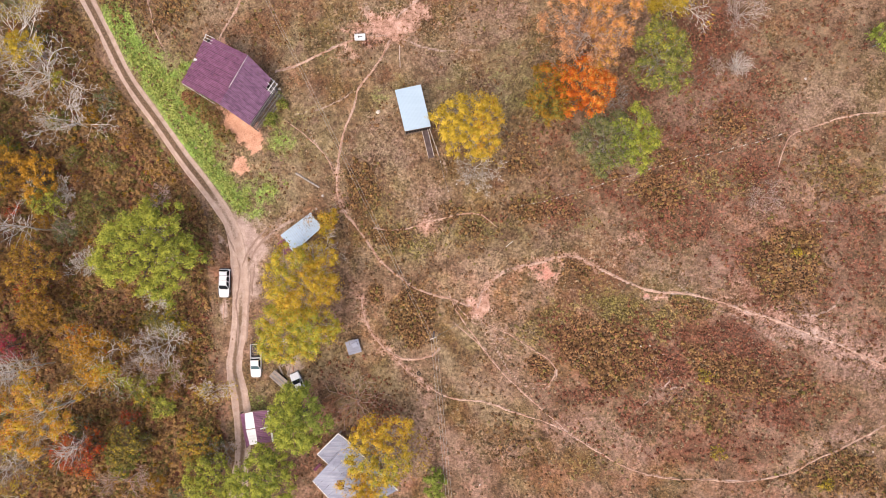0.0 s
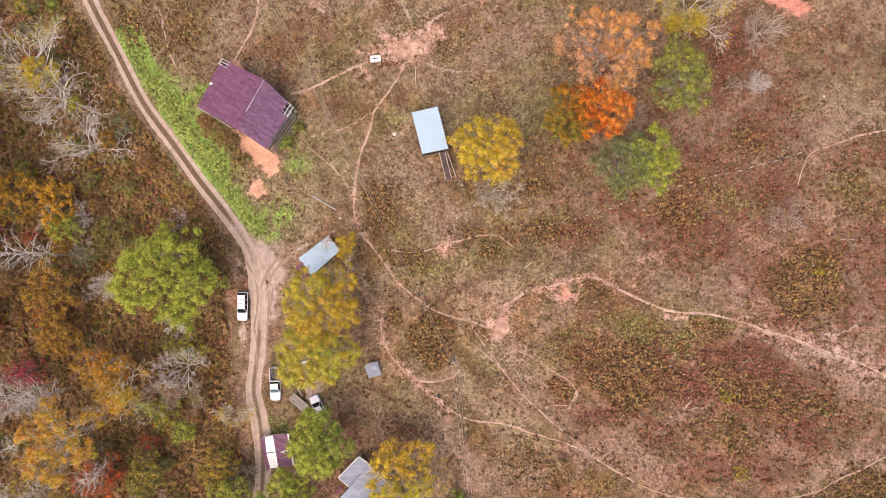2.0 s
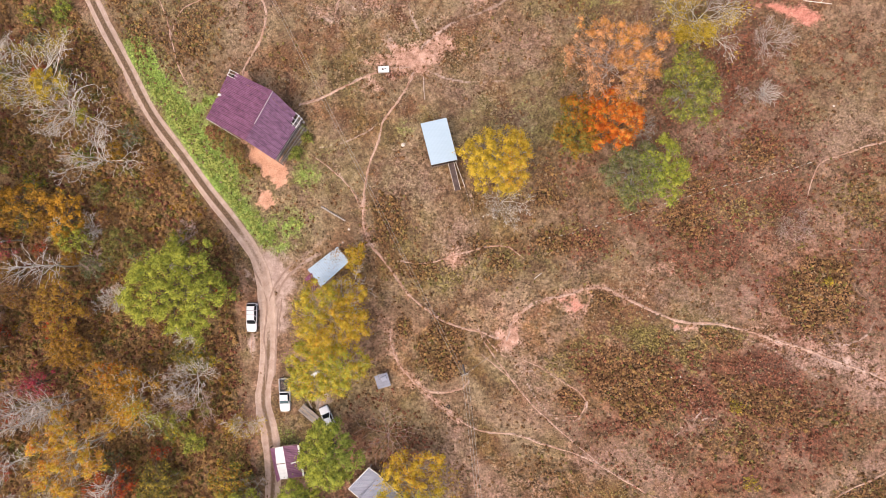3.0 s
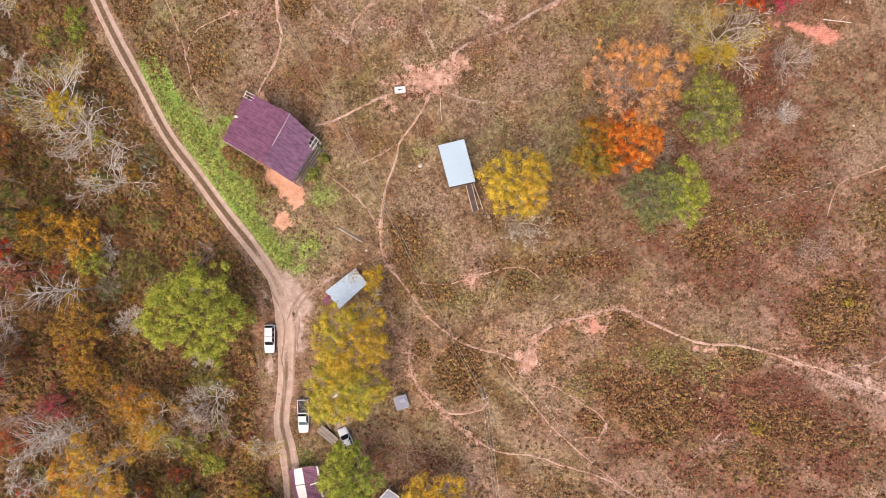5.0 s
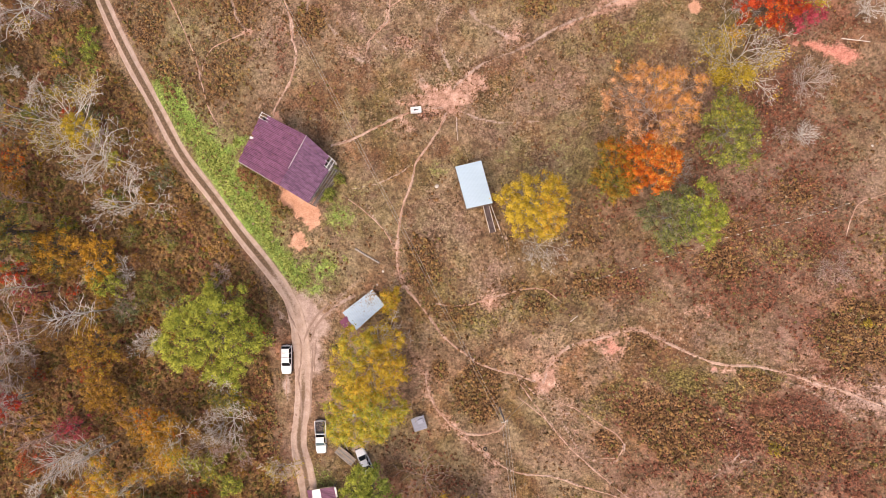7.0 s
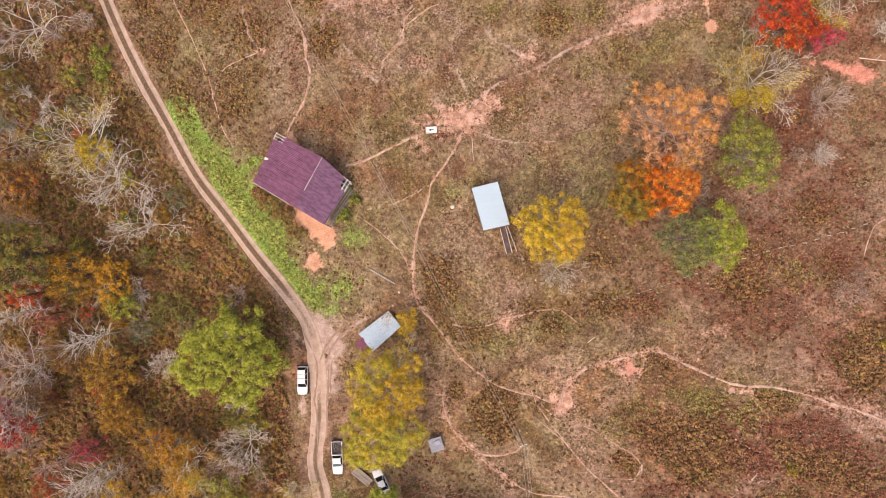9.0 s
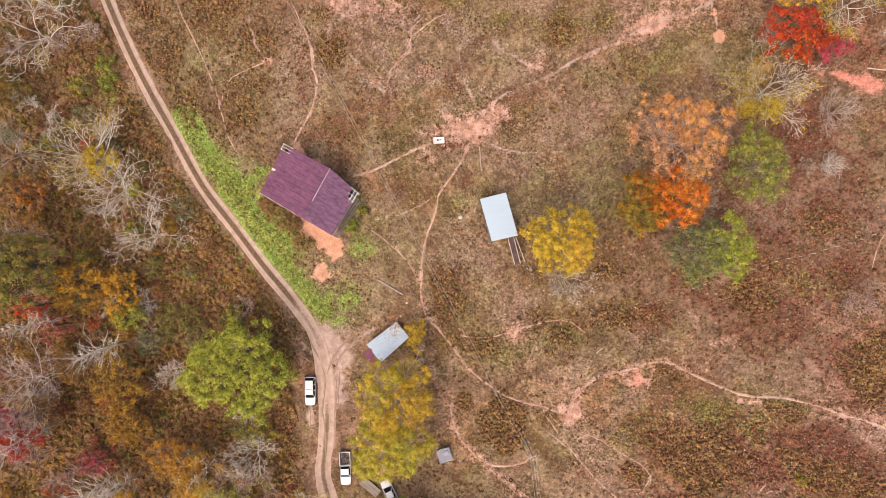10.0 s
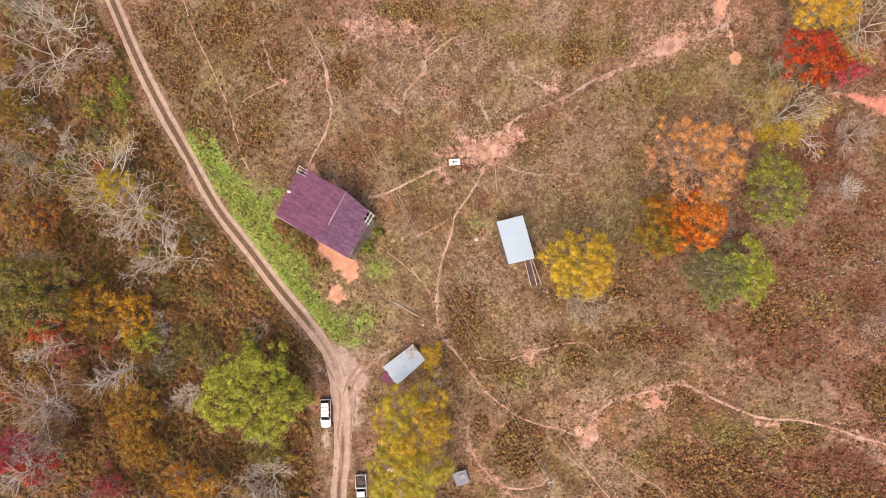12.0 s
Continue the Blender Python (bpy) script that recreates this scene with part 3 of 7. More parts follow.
for wx, wy, wa, wb in ((-29.2, 63.8, 2.6, 1.6), (-24.7, 63.4, 2.2, 1.8), (-21.9, 61.9, 1.8, 1.4), (-32.8, 64.3, 2.2, 1.6), (-25.6, 57.4, 1.4, 1.5), (-24.0, 55.2, 1.0, 1.2), (-16.6, 51.9, 2.4, 2.0), (-12.3, 60.9, 2.2, 2.2), (-9.9, 58.3, 1.4, 1.2), (-24.6, 49.8, 1.6, 0.9), (-26.8, 51.2, 1.8, 1.0), (-19.1, 57.4, 1.0, 1.2), (1.6, 52.6, 1.8, 1.4), (3.1, 55.5, 1.0, 1.0), (-4.5, 57.4, 0.9, 1.6), (-30.7, 66.7, 2.6, 1.4), (-26.7, 65.5, 2.4, 1.2), (-6.0, 56.6, 0.8, 0.8), (-41.6, 54.0, 2.5, 3.0), (2.4, 65.2, 2.0, 2.4), (-13.5, 45.0, 1.2, 1.6), (-7.1, 48.8, 3.0, 1.2)):
    patch("pale", wx, wy, wa * 1.5, wb * 1.5, 0.8, 0, 0.9)
    patch("trod", wx, wy, wa * 0.8, wb * 0.8, 0.30, 0, 0.9)
for wx, wy, wa, wb in ((5.3, 44.4, 3, 3), (10.0, 43.8, 3, 2.4), (4.2, 40.6, 4, 2), (9.9, 40.6, 4, 2), (-39.0, 58.0, 4, 5), (-48.3, 59.4, 5, 6), (-41.6, 46.9, 3, 4), (18.0, 64.4, 3, 3)):
    patch("pale", wx, wy, wa, wb, 0.7, 0, 0.9)
for wx, wy, wa, wb in ((-34.4, 56.8, 3.2, 3.2), (6.6, 58.6, 2.4, 2.4), (-20.6, 67.2, 4, 2)):
    patch("brush", wx, wy, wa, wb, 0.85, 0, 0.5)
    patch("herb", wx, wy, wa, wb, 0.6, 0, 0.6)
patch("clay", -39.4, 39.3, 0.8, 1.8, 0.9, 30, 0.5)
patch("clay", -36.6, 37.6, 0.6, 1.8, 0.6, 60, 0.6)

# bleached, broken turf
patch("pale", -30.72, 64.19, 5, 2.4, 0.7, 20, 0.8)
patch("pale", -23.18, 62.84, 4, 2.4, 0.7, -30, 0.8)
patch("pale", -20.25, 57.20, 1.6, 3, 0.6, 0, 0.8)
patch("pale", -11.32, 59.83, 2.4, 3, 0.7, 0, 0.8)
patch("pale", -16.35, 52.56, 2, 2, 0.6, 0, 0.8)
patch("pale", -4.55, 56.08, 1.6, 2, 0.6, 0, 0.8)
patch("pale", -24.82, 51.37, 4, 2, 0.5, 20, 0.8)

# bare soil
patch("trod", -34.20, 4.58, 3.0, 4.2, 0.85, 20, 0.7)
patch("trod", -32.72, -0.02, 1.9, 6.5, 0.7, 0, 0.8)
patch("trod", -29.16, 4.34, 5.0, 2.6, 0.42, 25, 0.8)
patch("trod", -38.05, -8.88, 0.8, 3.0, 0.6, 0, 0.6)
patch("trod", -24.95, -17.41, 1.5, 3.2, 0.75, 0, 0.5)
patch("trod", -30.77, 6.02, 4.0, 1.8, 0.42, 25, 0.8)
patch("dirt", -9.39, 42.20, 6.0, 3.2, 0.75, 10)
patch("dirt", -5.93, 43.99, 5.0, 2.4, 0.65, 30)
patch("dirt", -14.42, 42.10, 4.0, 1.6, 0.6, 10)
patch("rust", -12.6, 39.6, 2.4, 1.0, 0.7, 10, 0.6)
patch("dirt", -17.33, 37.53, 3.0, 2.0, 0.45, 10)
patch("dirt", 6.78, -6.91, 1.5, 1.4, 0.95, 0, 0.6)
patch("dirt", 8.08, -5.64, 0.8, 1.9, 0.9, 10, 0.6)
patch("dirt", 5.62, -5.80, 1.4, 0.7, 0.9, -40, 0.6)
patch("dirt", 18.05, -0.88, 1.9, 1.3, 0.9, 0, 0.9)
patch("bank", 18.05, -0.88, 1.2, 1.4, 0.62, 0, 0.8)
patch("bank", 16.90, 0.51, 2.6, 0.7, 0.5, 10, 0.8)
patch("dirt", 16.43, 0.69, 4.0, 1.2, 0.55, 10)
patch("dirt", 35.93, -4.17, 2.6, 1.0, 0.6, 0, 0.9)
patch("trod", 34.56, -4.20, 0.7, 0.5, 0.8, 0, 0.6)
patch("dirt", -1.97, 6.89, 2.0, 1.5, 0.7, 0)
patch("dirt", -9.55, -13.86, 2.4, 2.0, 0.45, 0)
patch("dirt", 21.62, 59.21, 4.5, 2.2, 0.7, 20)
patch("dirt", 27.22, 61.57, 4.5, 3.6, 0.5, 20)
patch("dirt", 30.51, 64.78, 1.2, 2.6, 0.95, 0)
patch("clay", 32.78, 56.63, 0.95, 1.1, 1.3, 0, 0.55, 0.0, 0.3)
patch("clay", 30.79, 65.25, 0.7, 1.6, 0.9, 15, 0.4, 0.0, 0.5)
patch("dirt", 22.08, 59.19, 4.6, 1.6, 1.0, 20, 0.6)
patch("clay", 31.97, 60.69, 0.6, 1.6, 0.6, 10, 0.5)
patch("dirt", -29.69, 65.15, 7.0, 2.4, 0.5, 0)
patch("dirt", -22.16, 63.80, 3.0, 2.4, 0.5, 0)
patch("dirt", -16.35, 52.56, 1.6, 1.6, 0.6, 0)
patch("dirt", 2.14, 52.86, 2.0, 2.0, 0.5, 0)
patch("dirt", -25.82, 51.41, 2.0, 2.0, 0.45, 0)
patch("dirt", -45.17, 55.67, 1.4, 0.8, 0.7, 20)
patch("dirt", 26.99, -21.12, 1.0, 1.0, 0.3, 0)
patch("clay", -36.05, 24.84, 3.9, 2.6, 1.1, -40, 0.3)
patch("clay", -33.66, 22.47, 1.9, 2.8, 1.1, 20, 0.3)
patch("clay", -35.83, 17.71, 1.6, 1.8, 0.9, 0, 0.3)
patch("bank", 56.03, 47.77, 2.9, 1.5, 0.95, -24, 0.6, 0.0, 0.7)
patch("bank", 52.51, 49.03, 3.6, 0.9, 0.8, -20, 0.6, 0.0, 0.8)
patch("bank", 49.24, 50.10, 3.4, 0.8, 0.6, -12, 0.7)

# pale worn turf
patch("pale", 61.97, -9.91, 16, 4.5, 0.75, -20)
patch("pale", 68.97, -13.81, 9, 5.0, 0.65, -20)
patch("pale", 42.45, 25.30, 10, 6, 0.6, 10)
patch("pale", 60.66, 27.72, 14, 5, 0.6, 15)
patch("pale", 27.09, -27.18, 10, 4, 0.6, -10)
patch("pale", 31.29, 4.73, 12, 5, 0.5, -10)
patch("pale", -8.79, 19.74, 5, 5, 0.55, 0)
patch("pale", -11.82, 21.75, 4, 6, 0.5, 0)
patch("pale", -1.77, 10.94, 5, 4, 0.6, 0)
patch("pale", 1.65, 35.70, 7, 4, 0.5, 0)
patch("pale", 5.46, 42.77, 7, 4, 0.45, 0)
patch("pale", 65.43, -27.48, 9, 3.5, 0.55, 20)
patch("pale", 12.26, -26.88, 8, 3, 0.4, -20)
patch("pale", 23.06, -5.77, 8, 3, 0.35, -20)
patch("pale", 45.03, 4.02, 10, 5, 0.45, -20)
patch("pale", 53.22, 10.69, 4, 3, 0.6, 0)
patch("pale", -10.09, 44.90, 9, 6, 0.5, 20)
patch("pale", 10.04, 45.26, 6, 4, 0.4, 0)
patch("pale", -25.72, 59.43, 10, 7, 0.35, 0)
patch("pale", 26.33, 63.06, 9, 6, 0.5, 0)

# weedy thickets
patch("brush", -4.28, -8.56, 4.0, 5.4, 0.9, 0, 0.25, 0.0, 0.3)
patch("brush", -10.71, -4.67, 1.7, 2.3, 0.7, 0, 0.4, 0.0, 0.4)
patch("brush", -13.59, 13.83, 3.4, 5.0, 0.75, 20)
patch("brush", 65.43, -31.97, 8, 4, 0.7, 0)
patch("brush", 13.22, -27.79, 5, 3, 0.5, -30)
patch("brush", 13.39, 20.76, 5, 3, 0.5, -30)
patch("brush", 5.06, 4.29, 5, 3.2, 0.45, 0)
patch("brush", 35.92, 14.25, 5, 4, 0.6, 0)
patch("brush", 65.83, 16.44, 8, 6, 0.45, 0)
patch("brush", -32.82, 57.21, 2.6, 2.4, 0.75, 0, 0.3)
patch("brush", -34.79, 63.86, 2.4, 2.4, 0.6, 0)
patch("brush", -48.34, 50.19, 5, 5, 0.5, 0)
patch("brush", -57.68, 64.91, 6, 6, 0.4, 0)
patch("brush", -30.94, 43.56, 5, 4, 0.4, 0)
patch("brush", 18.65, 51.78, 6, 3, 0.4, 0)
patch("brush", 4.33, 44.46, 5, 4, 0.4, 0)
patch("brush", -56.62, 46.10, 5, 5, 0.5, 0)
patch("rust", 39.58, 8.62, 9, 6, 0.7, 10)
patch("rust", 44.20, 16.24, 7, 2.6, 0.7, -10)
patch("rust", 66.84, 23.01, 7, 3, 0.6, 20)
patch("rust", 66.58, 8.08, 8, 6, 0.6, 0)
patch("rust", 36.89, -9.64, 6, 3, 0.6, 0)
patch("rust", 38.91, -29.46, 5, 2.4, 0.5, 0)
patch("rust", 57.54, -21.43, 9, 5, 0.5, 0)
patch("rust", 42.55, 35.47, 6, 8, 0.7, 0)
patch("rust", 49.97, 42.22, 7, 6, 0.45, 0)
patch("rust", 18.13, 22.75, 5, 4, 0.5, 0)
patch("rust", 28.82, -20.58, 8, 4, 0.45, 0)
patch("rust", 45.69, 41.39, 5, 9, 0.75, 0)
patch("rust", -58.75, 64.96, 6, 4, 0.4, 0)

patch("rust", 33.13, 7.59, 5, 3, 0.5, 0)
patch("rust", 19.60, 11.18, 4, 3, 0.5, 0)
patch("rust", 47.78, -19.93, 7, 3.5, 0.6, -15)
patch("rust", 33.22, -7.40, 5, 2.4, 0.65, 10)
patch("rust", 51.39, -28.02, 9, 3, 0.55, 0)
patch("rust", 22.22, -11.43, 5, 4, 0.5, 0)
patch("rust", 64.67, -2.99, 5, 4, 0.55, 0)
patch("rust", 69.89, -8.34, 4, 3, 0.5, 0)
patch("rust", 8.77, 9.13, 4, 2, 0.4, 0)
patch("rust", -12.32, -24.20, 6, 5, 0.6, 0)
patch("rust", -16.92, -18.55, 5, 4, 0.4, 0)
patch("rust", 37.85, -15.64, 5, 5, 0.7, 0)
patch("rust", 58.42, -15.02, 5, 3, 0.6, -30)
patch("rust", 25.15, -20.71, 6, 2, 0.7, 0)
patch("rust", 54.00, -5.06, 4, 4, 0.5, 0)
patch("rust", 47.91, 21.97, 4, 3, 0.4, 0)
patch("pale", 37.74, 1.09, 8, 4, 0.6, -20)
patch("pale", 48.63, 0.37, 7, 4, 0.55, -20)
patch("pale", 10.09, -11.77, 4, 7, 0.5, 20)
patch("pale", -1.06, -25.59, 4, 8, 0.45, 5)
patch("pale", 8.57, -30.86, 9, 4, 0.45, 0)
patch("pale", 51.70, 33.48, 10, 7, 0.45, 0)
patch("pale", 67.95, 35.32, 6, 8, 0.4, 0)
patch("dirt", 32.21, 5.69, 3.0, 1.6, 0.4, 0)
patch("dirt", 66.36, -11.62, 6.0, 1.6, 0.45, -22)
patch("dirt", 11.89, -7.92, 2.0, 1.0, 0.3, 0)

patch("herb", 6.56, 59.07, 3.6, 3.0, 0.8, 0)
patch("herb", 13.21, 59.77, 3.0, 2.6, 0.6, 0)
patch("herb", 1.80, 60.26, 3.0, 2.6, 0.5, 0)
patch("herb", -22.62, 67.34, 6.0, 3.4, 0.7, 0)
patch("herb", -8.77, 66.18, 8.0, 3.0, 0.6, 0)
patch("herb", -35.82, 63.40, 2.0, 2.4, 0.7, 0)
patch("herb", -3.98, 61.00, 3.0, 2.4, 0.6, 0)
patch("herb", 29.53, -6.09, 6.0, 3.4, 0.75, -10)
patch("herb", 36.88, -8.25, 3.0, 3.4, 0.7, 0)
patch("herb", 15.69, -10.66, 3.4, 3.0, 0.6, 0)
patch("herb", 19.84, -7.73, 3.6, 3.0, 0.6, 0)
patch("herb", 41.86, -5.34, 4.0, 2.6, 0.7, 0)
patch("herb", 45.11, 15.30, 5.0, 3.0, 0.6, 0)
patch("herb", 49.66, 15.35, 3.0, 3.4, 0.55, 0)
patch("herb", 64.05, 16.42, 5.0, 4.0, 0.6, 0)
patch("herb", 59.41, 3.81, 3.0, 2.4, 0.7, 0)
patch("herb", 70.24, 15.55, 3.0, 3.0, 0.6, 0)
patch("herb", -4.54, 4.64, 5.5, 3.4, 0.6, 0)
patch("herb", 5.97, 6.70, 3.6, 2.4, 0.7, 0)
patch("herb", -11.56, 11.87, 3.0, 5.0, 0.55, 20)
patch("herb", 17.24, 12.11, 5.0, 2.0, 0.5, 10)
patch("herb", 24.77, 7.93, 3.0, 1.6, 0.5, 0)
patch("herb", 44.22, -21.89, 6.0, 4.0, 0.55, 0)
patch("herb", 65.43, -30.63, 5.0, 3.0, 0.6, 0)
patch("herb", 25.33, -31.92, 6.0, 3.0, 0.5, 0)
patch("herb", -47.29, 51.17, 4.0, 4.0, 0.5, 0)
patch("herb", -62.99, 68.27, 4.0, 4.0, 0.4, 0)
patch("herb", 16.85, 54.75, 4.0, 3.0, 0.4, 0)

patch("brush", -64.14, 56.93, 5, 6, 0.68, 0, 0.8)
patch("brush", -50.48, 46.18, 5, 5, 0.68, 0, 0.8)
patch("brush", -47.21, 59.32, 6, 6, 0.68, 0, 0.8)
patch("brush", -53.44, 66.77, 8, 6, 0.68, 0, 0.8)
patch("brush", -67.31, 65.35, 4, 6, 0.68, 20, 0.8)
patch("brush", -59.96, 47.50, 5, 5, 0.68, 20, 0.8)
patch("rust", -58.23, 63.39, 5, 4, 0.6, 0, 0.8)
patch("rust", -48.46, 40.02, 5, 3, 0.4, 0, 0.8)
patch("rust", -39.01, 51.88, 2, 6, 0.5, 0, 0.8)
patch("rust", -38.33, 68.09, 4, 3, 0.6, 0, 0.8)
patch("rust", 43.51, 40.34, 6, 9, 0.8, 0, 0.8)
patch("rust", 62.66, 40.14, 12, 8, 0.45, 0, 0.8)
patch("rust", 55.38, 36.35, 6, 5, 0.4, 0, 0.8)
patch("rust", 50.62, 20.09, 8, 3, 0.4, 15, 0.8)
patch("rust", 35.09, 31.60, 4, 5, 0.6, 15, 0.8)
patch("trod", 59.32, -9.34, 6, 1.2, 0.55, -22, 0.9)
patch("dirt", 66.36, -11.62, 8, 1.9, 0.5, -22, 0.9)
patch("dirt", 72.02, -13.73, 5, 2.6, 0.45, -22, 0.9)

patch("rust", 47.65, 40.26, 5, 9, 0.75, 10, 0.8)
patch("rust", 52.44, 53.41, 8, 3, 0.6, 0, 0.8)
for rx0, ry0, ra, rb, k in ((49.63, 26.35, 7, 5, 0.8), (40.55, 21.82, 9, 5, 0.7), (51.96, 17.07, 6, 5, 0.8), (31.67, 26.61, 6, 4, 0.6), (53.35, 31.86, 5, 6, 0.7), (44.74, 13.43, 8, 4, 0.7), (26.72, 15.43, 7, 4, 0.5)):
    patch("rust", rx0, ry0, ra, rb, k, -15, 0.8)
for rx0, ry0, ra, rb, k in ((33.28, -12.99, 7, 4, 0.7), (53.10, -14.27, 7, 4, 0.7), (44.20, -20.05, 8, 4, 0.6), (61.94, -19.46, 7, 4, 0.6), (42.49, -28.39, 8, 3, 0.6), (70.00, 0.78, 6, 5, 0.7), (17.72, -19.10, 6, 4, 0.45), (27.11, -28.11, 6, 3, 0.45)):
    patch("rust", rx0, ry0, ra, rb, k, -15, 0.8)
for bx, by, ba, bb, k in ((28.30, -14.05, 8.0, 5.2, 0.9), (23.75, -11.61, 4.5, 3.6, 0.85), (48.81, -16.43, 8.5, 3.4, 0.75), (57.01, 2.11, 6.5, 7.0, 0.75), (36.61, 12.71, 4.5, 1.8, 0.8), (17.15, -16.17, 2.6, 2.0, 0.7),
                          (42.59, -23.00, 6.0, 3.0, 0.5), (58.82, -17.87, 3.4, 2.6, 0.5), (41.85, -5.80, 3.4, 1.6, 0.7), (25.58, -9.24, 2.6, 1.8, 0.6), (2.46, 9.47, 3.0, 2.0, 0.6)):
    patch("brush", bx, by, ba, bb, k, -20, 0.35, 0.0, 0.8)
for bx, by, ba, bb, k in ((14.73, 9.78, 4.0, 2.4, 0.75), (20.04, 10.16, 3.0, 2.0, 0.6), (-8.58, 5.34, 5.5, 2.6, 0.6), (5.62, 6.45, 2.2, 1.4, 0.8), (13.80, 17.57, 4.0, 2.2, 0.65), (22.91, 0.77, 4.5, 1.8, 0.6), (35.56, 13.52, 3.2, 3.0, 0.7), (-13.57, 15.05, 2.2, 3.2, 0.75), (28.29, 16.18, 4.0, 2.0, 0.5)):
    patch("brush", bx, by, ba, bb, k, -15, 0.45)
patch("rust", 20.32, 10.16, 4.0, 2.8, 0.9, -15, 0.6)
patch("rust", 30.05, 12.40, 6.0, 2.6, 0.7, -15, 0.6)
for rx0, ry0, ra, rb, k in ((36.40, -15.57, 6, 4, 0.9), (49.74, -11.66, 8, 4, 0.85), (32.79, -23.08, 5, 4, 0.7), (54.87, -21.58, 6, 4, 0.8), (50.00, 3.00, 5, 4, 0.7), (19.17, -9.33, 3, 3, 0.6)):
    patch("rust", rx0, ry0, ra, rb, k, -20, 0.6)
patch("bank", 17.54, -0.01, 2.4, 1.2, 0.6, -20, 0.8)
patch("dirt", 56.81, -7.55, 7.5, 2.0, 0.5, -20, 0.8)
patch("dirt", 61.57, -8.76, 4.0, 3.0, 0.45, -20, 0.8)
patch("pale", 39.05, -20.14, 4.5, 3.6, 0.75, 30, 0.7)
patch("pale", 54.17, -8.86, 9.0, 3.6, 0.55, -20, 0.7)
patch("bank", 32.55, 5.26, 1.6, 0.9, 0.42, 0, 0.9)
patch("bank", 34.33, -4.11, 0.8, 0.6, 0.6, 0, 0.7)
patch("brush", 47.79, 24.52, 6, 3.4, 0.6, -15, 0.7)
patch("brush", 38.65, 19.04, 6, 3.0, 0.6, -15, 0.7)
for vx, vy, va, vb, k in ((-40.55, -21.44, 2.4, 5.0, 0.75), (-41.39, -14.45, 2.4, 4.5, 0.7), (-39.21, -30.32, 2.0, 5.0, 0.7), (-42.82, -8.44, 3.0, 4.0, 0.65), (-44.65, 0.65, 3.0, 3.5, 0.6)):
    patch("rust", vx, vy, va, vb, k, 0, 0.7)
    patch("herb", vx, vy + 1.5, va * 0.7, vb * 0.6, 0.6, 20, 0.7)
    patch("brush", vx - 0.6, vy - 1.0, va * 0.6, vb * 0.5, 0.6, 10, 0.7)
# greener drifts of herbs
for ox, oy, oa, ob, k in ((4.80, 28.62, 15, 9, 0.9), (9.67, 35.37, 9, 6, 0.9), (-25.67, 40.36, 13, 7, 0.8), (-31.85, 48.72, 10, 6, 0.7), (26.01, 52.53, 13, 6, 0.9),
                          (58.20, 37.16, 7, 12, 0.6), (-11.61, 34.91, 6, 4, 0.7), (-31.79, 26.39, 5, 3, 0.8), (65.29, 36.29, 10, 9, 0.6), (30.39, 0.01, 9, 4, 0.4), (-20.99, -16.76, 8, 4, 0.9), (-13.38, 5.01, 8, 6, 0.5), (-57.73, 58.73, 10, 12, 0.8), (-45.24, 48.05, 8, 8, 0.7), (-53.42, 68.83, 10, 6, 0.6)):
    patch("olive", ox, oy, oa, ob, k, 0, 0.8)
patch("green", 1.22, 32.42, 1.6, 0.9, 0.36, 0, 0.8)
patch("green", 9.63, 33.42, 2.6, 1.6, 0.36, 0, 0.9)
patch("green", 7.65, 28.58, 2.6, 1.6, 0.36, 0, 0.9)
patch("green", -7.68, 33.61, 1.2, 0.9, 0.36, 0, 0.8)
patch("green", 0.05, 31.16, 2.4, 0.7, 0.36, 0, 0.8)
patch("green", -29.22, 29.86, 1.0, 1.6, 0.6, 0, 0.8)
patch("green", -28.86, 22.13, 2.4, 4.0, 0.55, 10, 0.9)
patch("green", -25.01, 25.90, 4.0, 2.0, 0.35, 20, 0.9)
for ox, oy, oa, ob, k in ((-13.85, 51.08, 15, 9, 0.7), (-2.97, 59.57, 10, 6, 0.7), (-13.34, 17.10, 10, 8, 0.8), (8.58, 13.14, 8, 6, 0.6)):
    patch("olive", ox, oy, oa, ob, k, 0, 0.8)
patch("olive", -30.02, 11.41, 9, 6, 0.9, 0, 0.8)
patch("green", -31.05, 14.42, 5, 3, 0.42, 0, 0.9)
patch("olive", -20.86, 22.80, 9, 9, 0.9, 0, 0.8)
for ox, oy, oa, ob, k in ((-10.43, -20.26, 7, 6, 0.9), (-16.39, -17.56, 6, 5, 0.8), (-31.56, -23.56, 2.5, 3.5, 0.9), (-40.56, -9.34, 2.5, 6, 0.7), (-41.96, -23.43, 2.5, 6, 0.7), (-8.52, -12.42, 5, 5, 0.7), (-6.45, 3.49, 7, 5, 0.8), (3.5, 6, 6, 4, 0.8), (-4.2, -9.2, 5, 4.5, 0.7)):
    patch("olive", ox, oy, oa, ob, k, 0, 0.8)
patch("green", -32.80, -23.61, 1.2, 3.0, 0.45, 0, 0.9)

for ox, oy, oa, ob, k in ((3.72, -13.20, 5, 6, 0.8), (10.47, 5.44, 8, 4, 0.8), (24.73, 4.99, 6, 4, 0.7), (27.93, -4.10, 5, 3, 0.6), (6.62, -23.97, 6, 4, 0.7), (-6.00, 7.34, 4, 4, 0.7)):
    patch("olive", ox, oy, oa, ob, k, 0, 0.8)
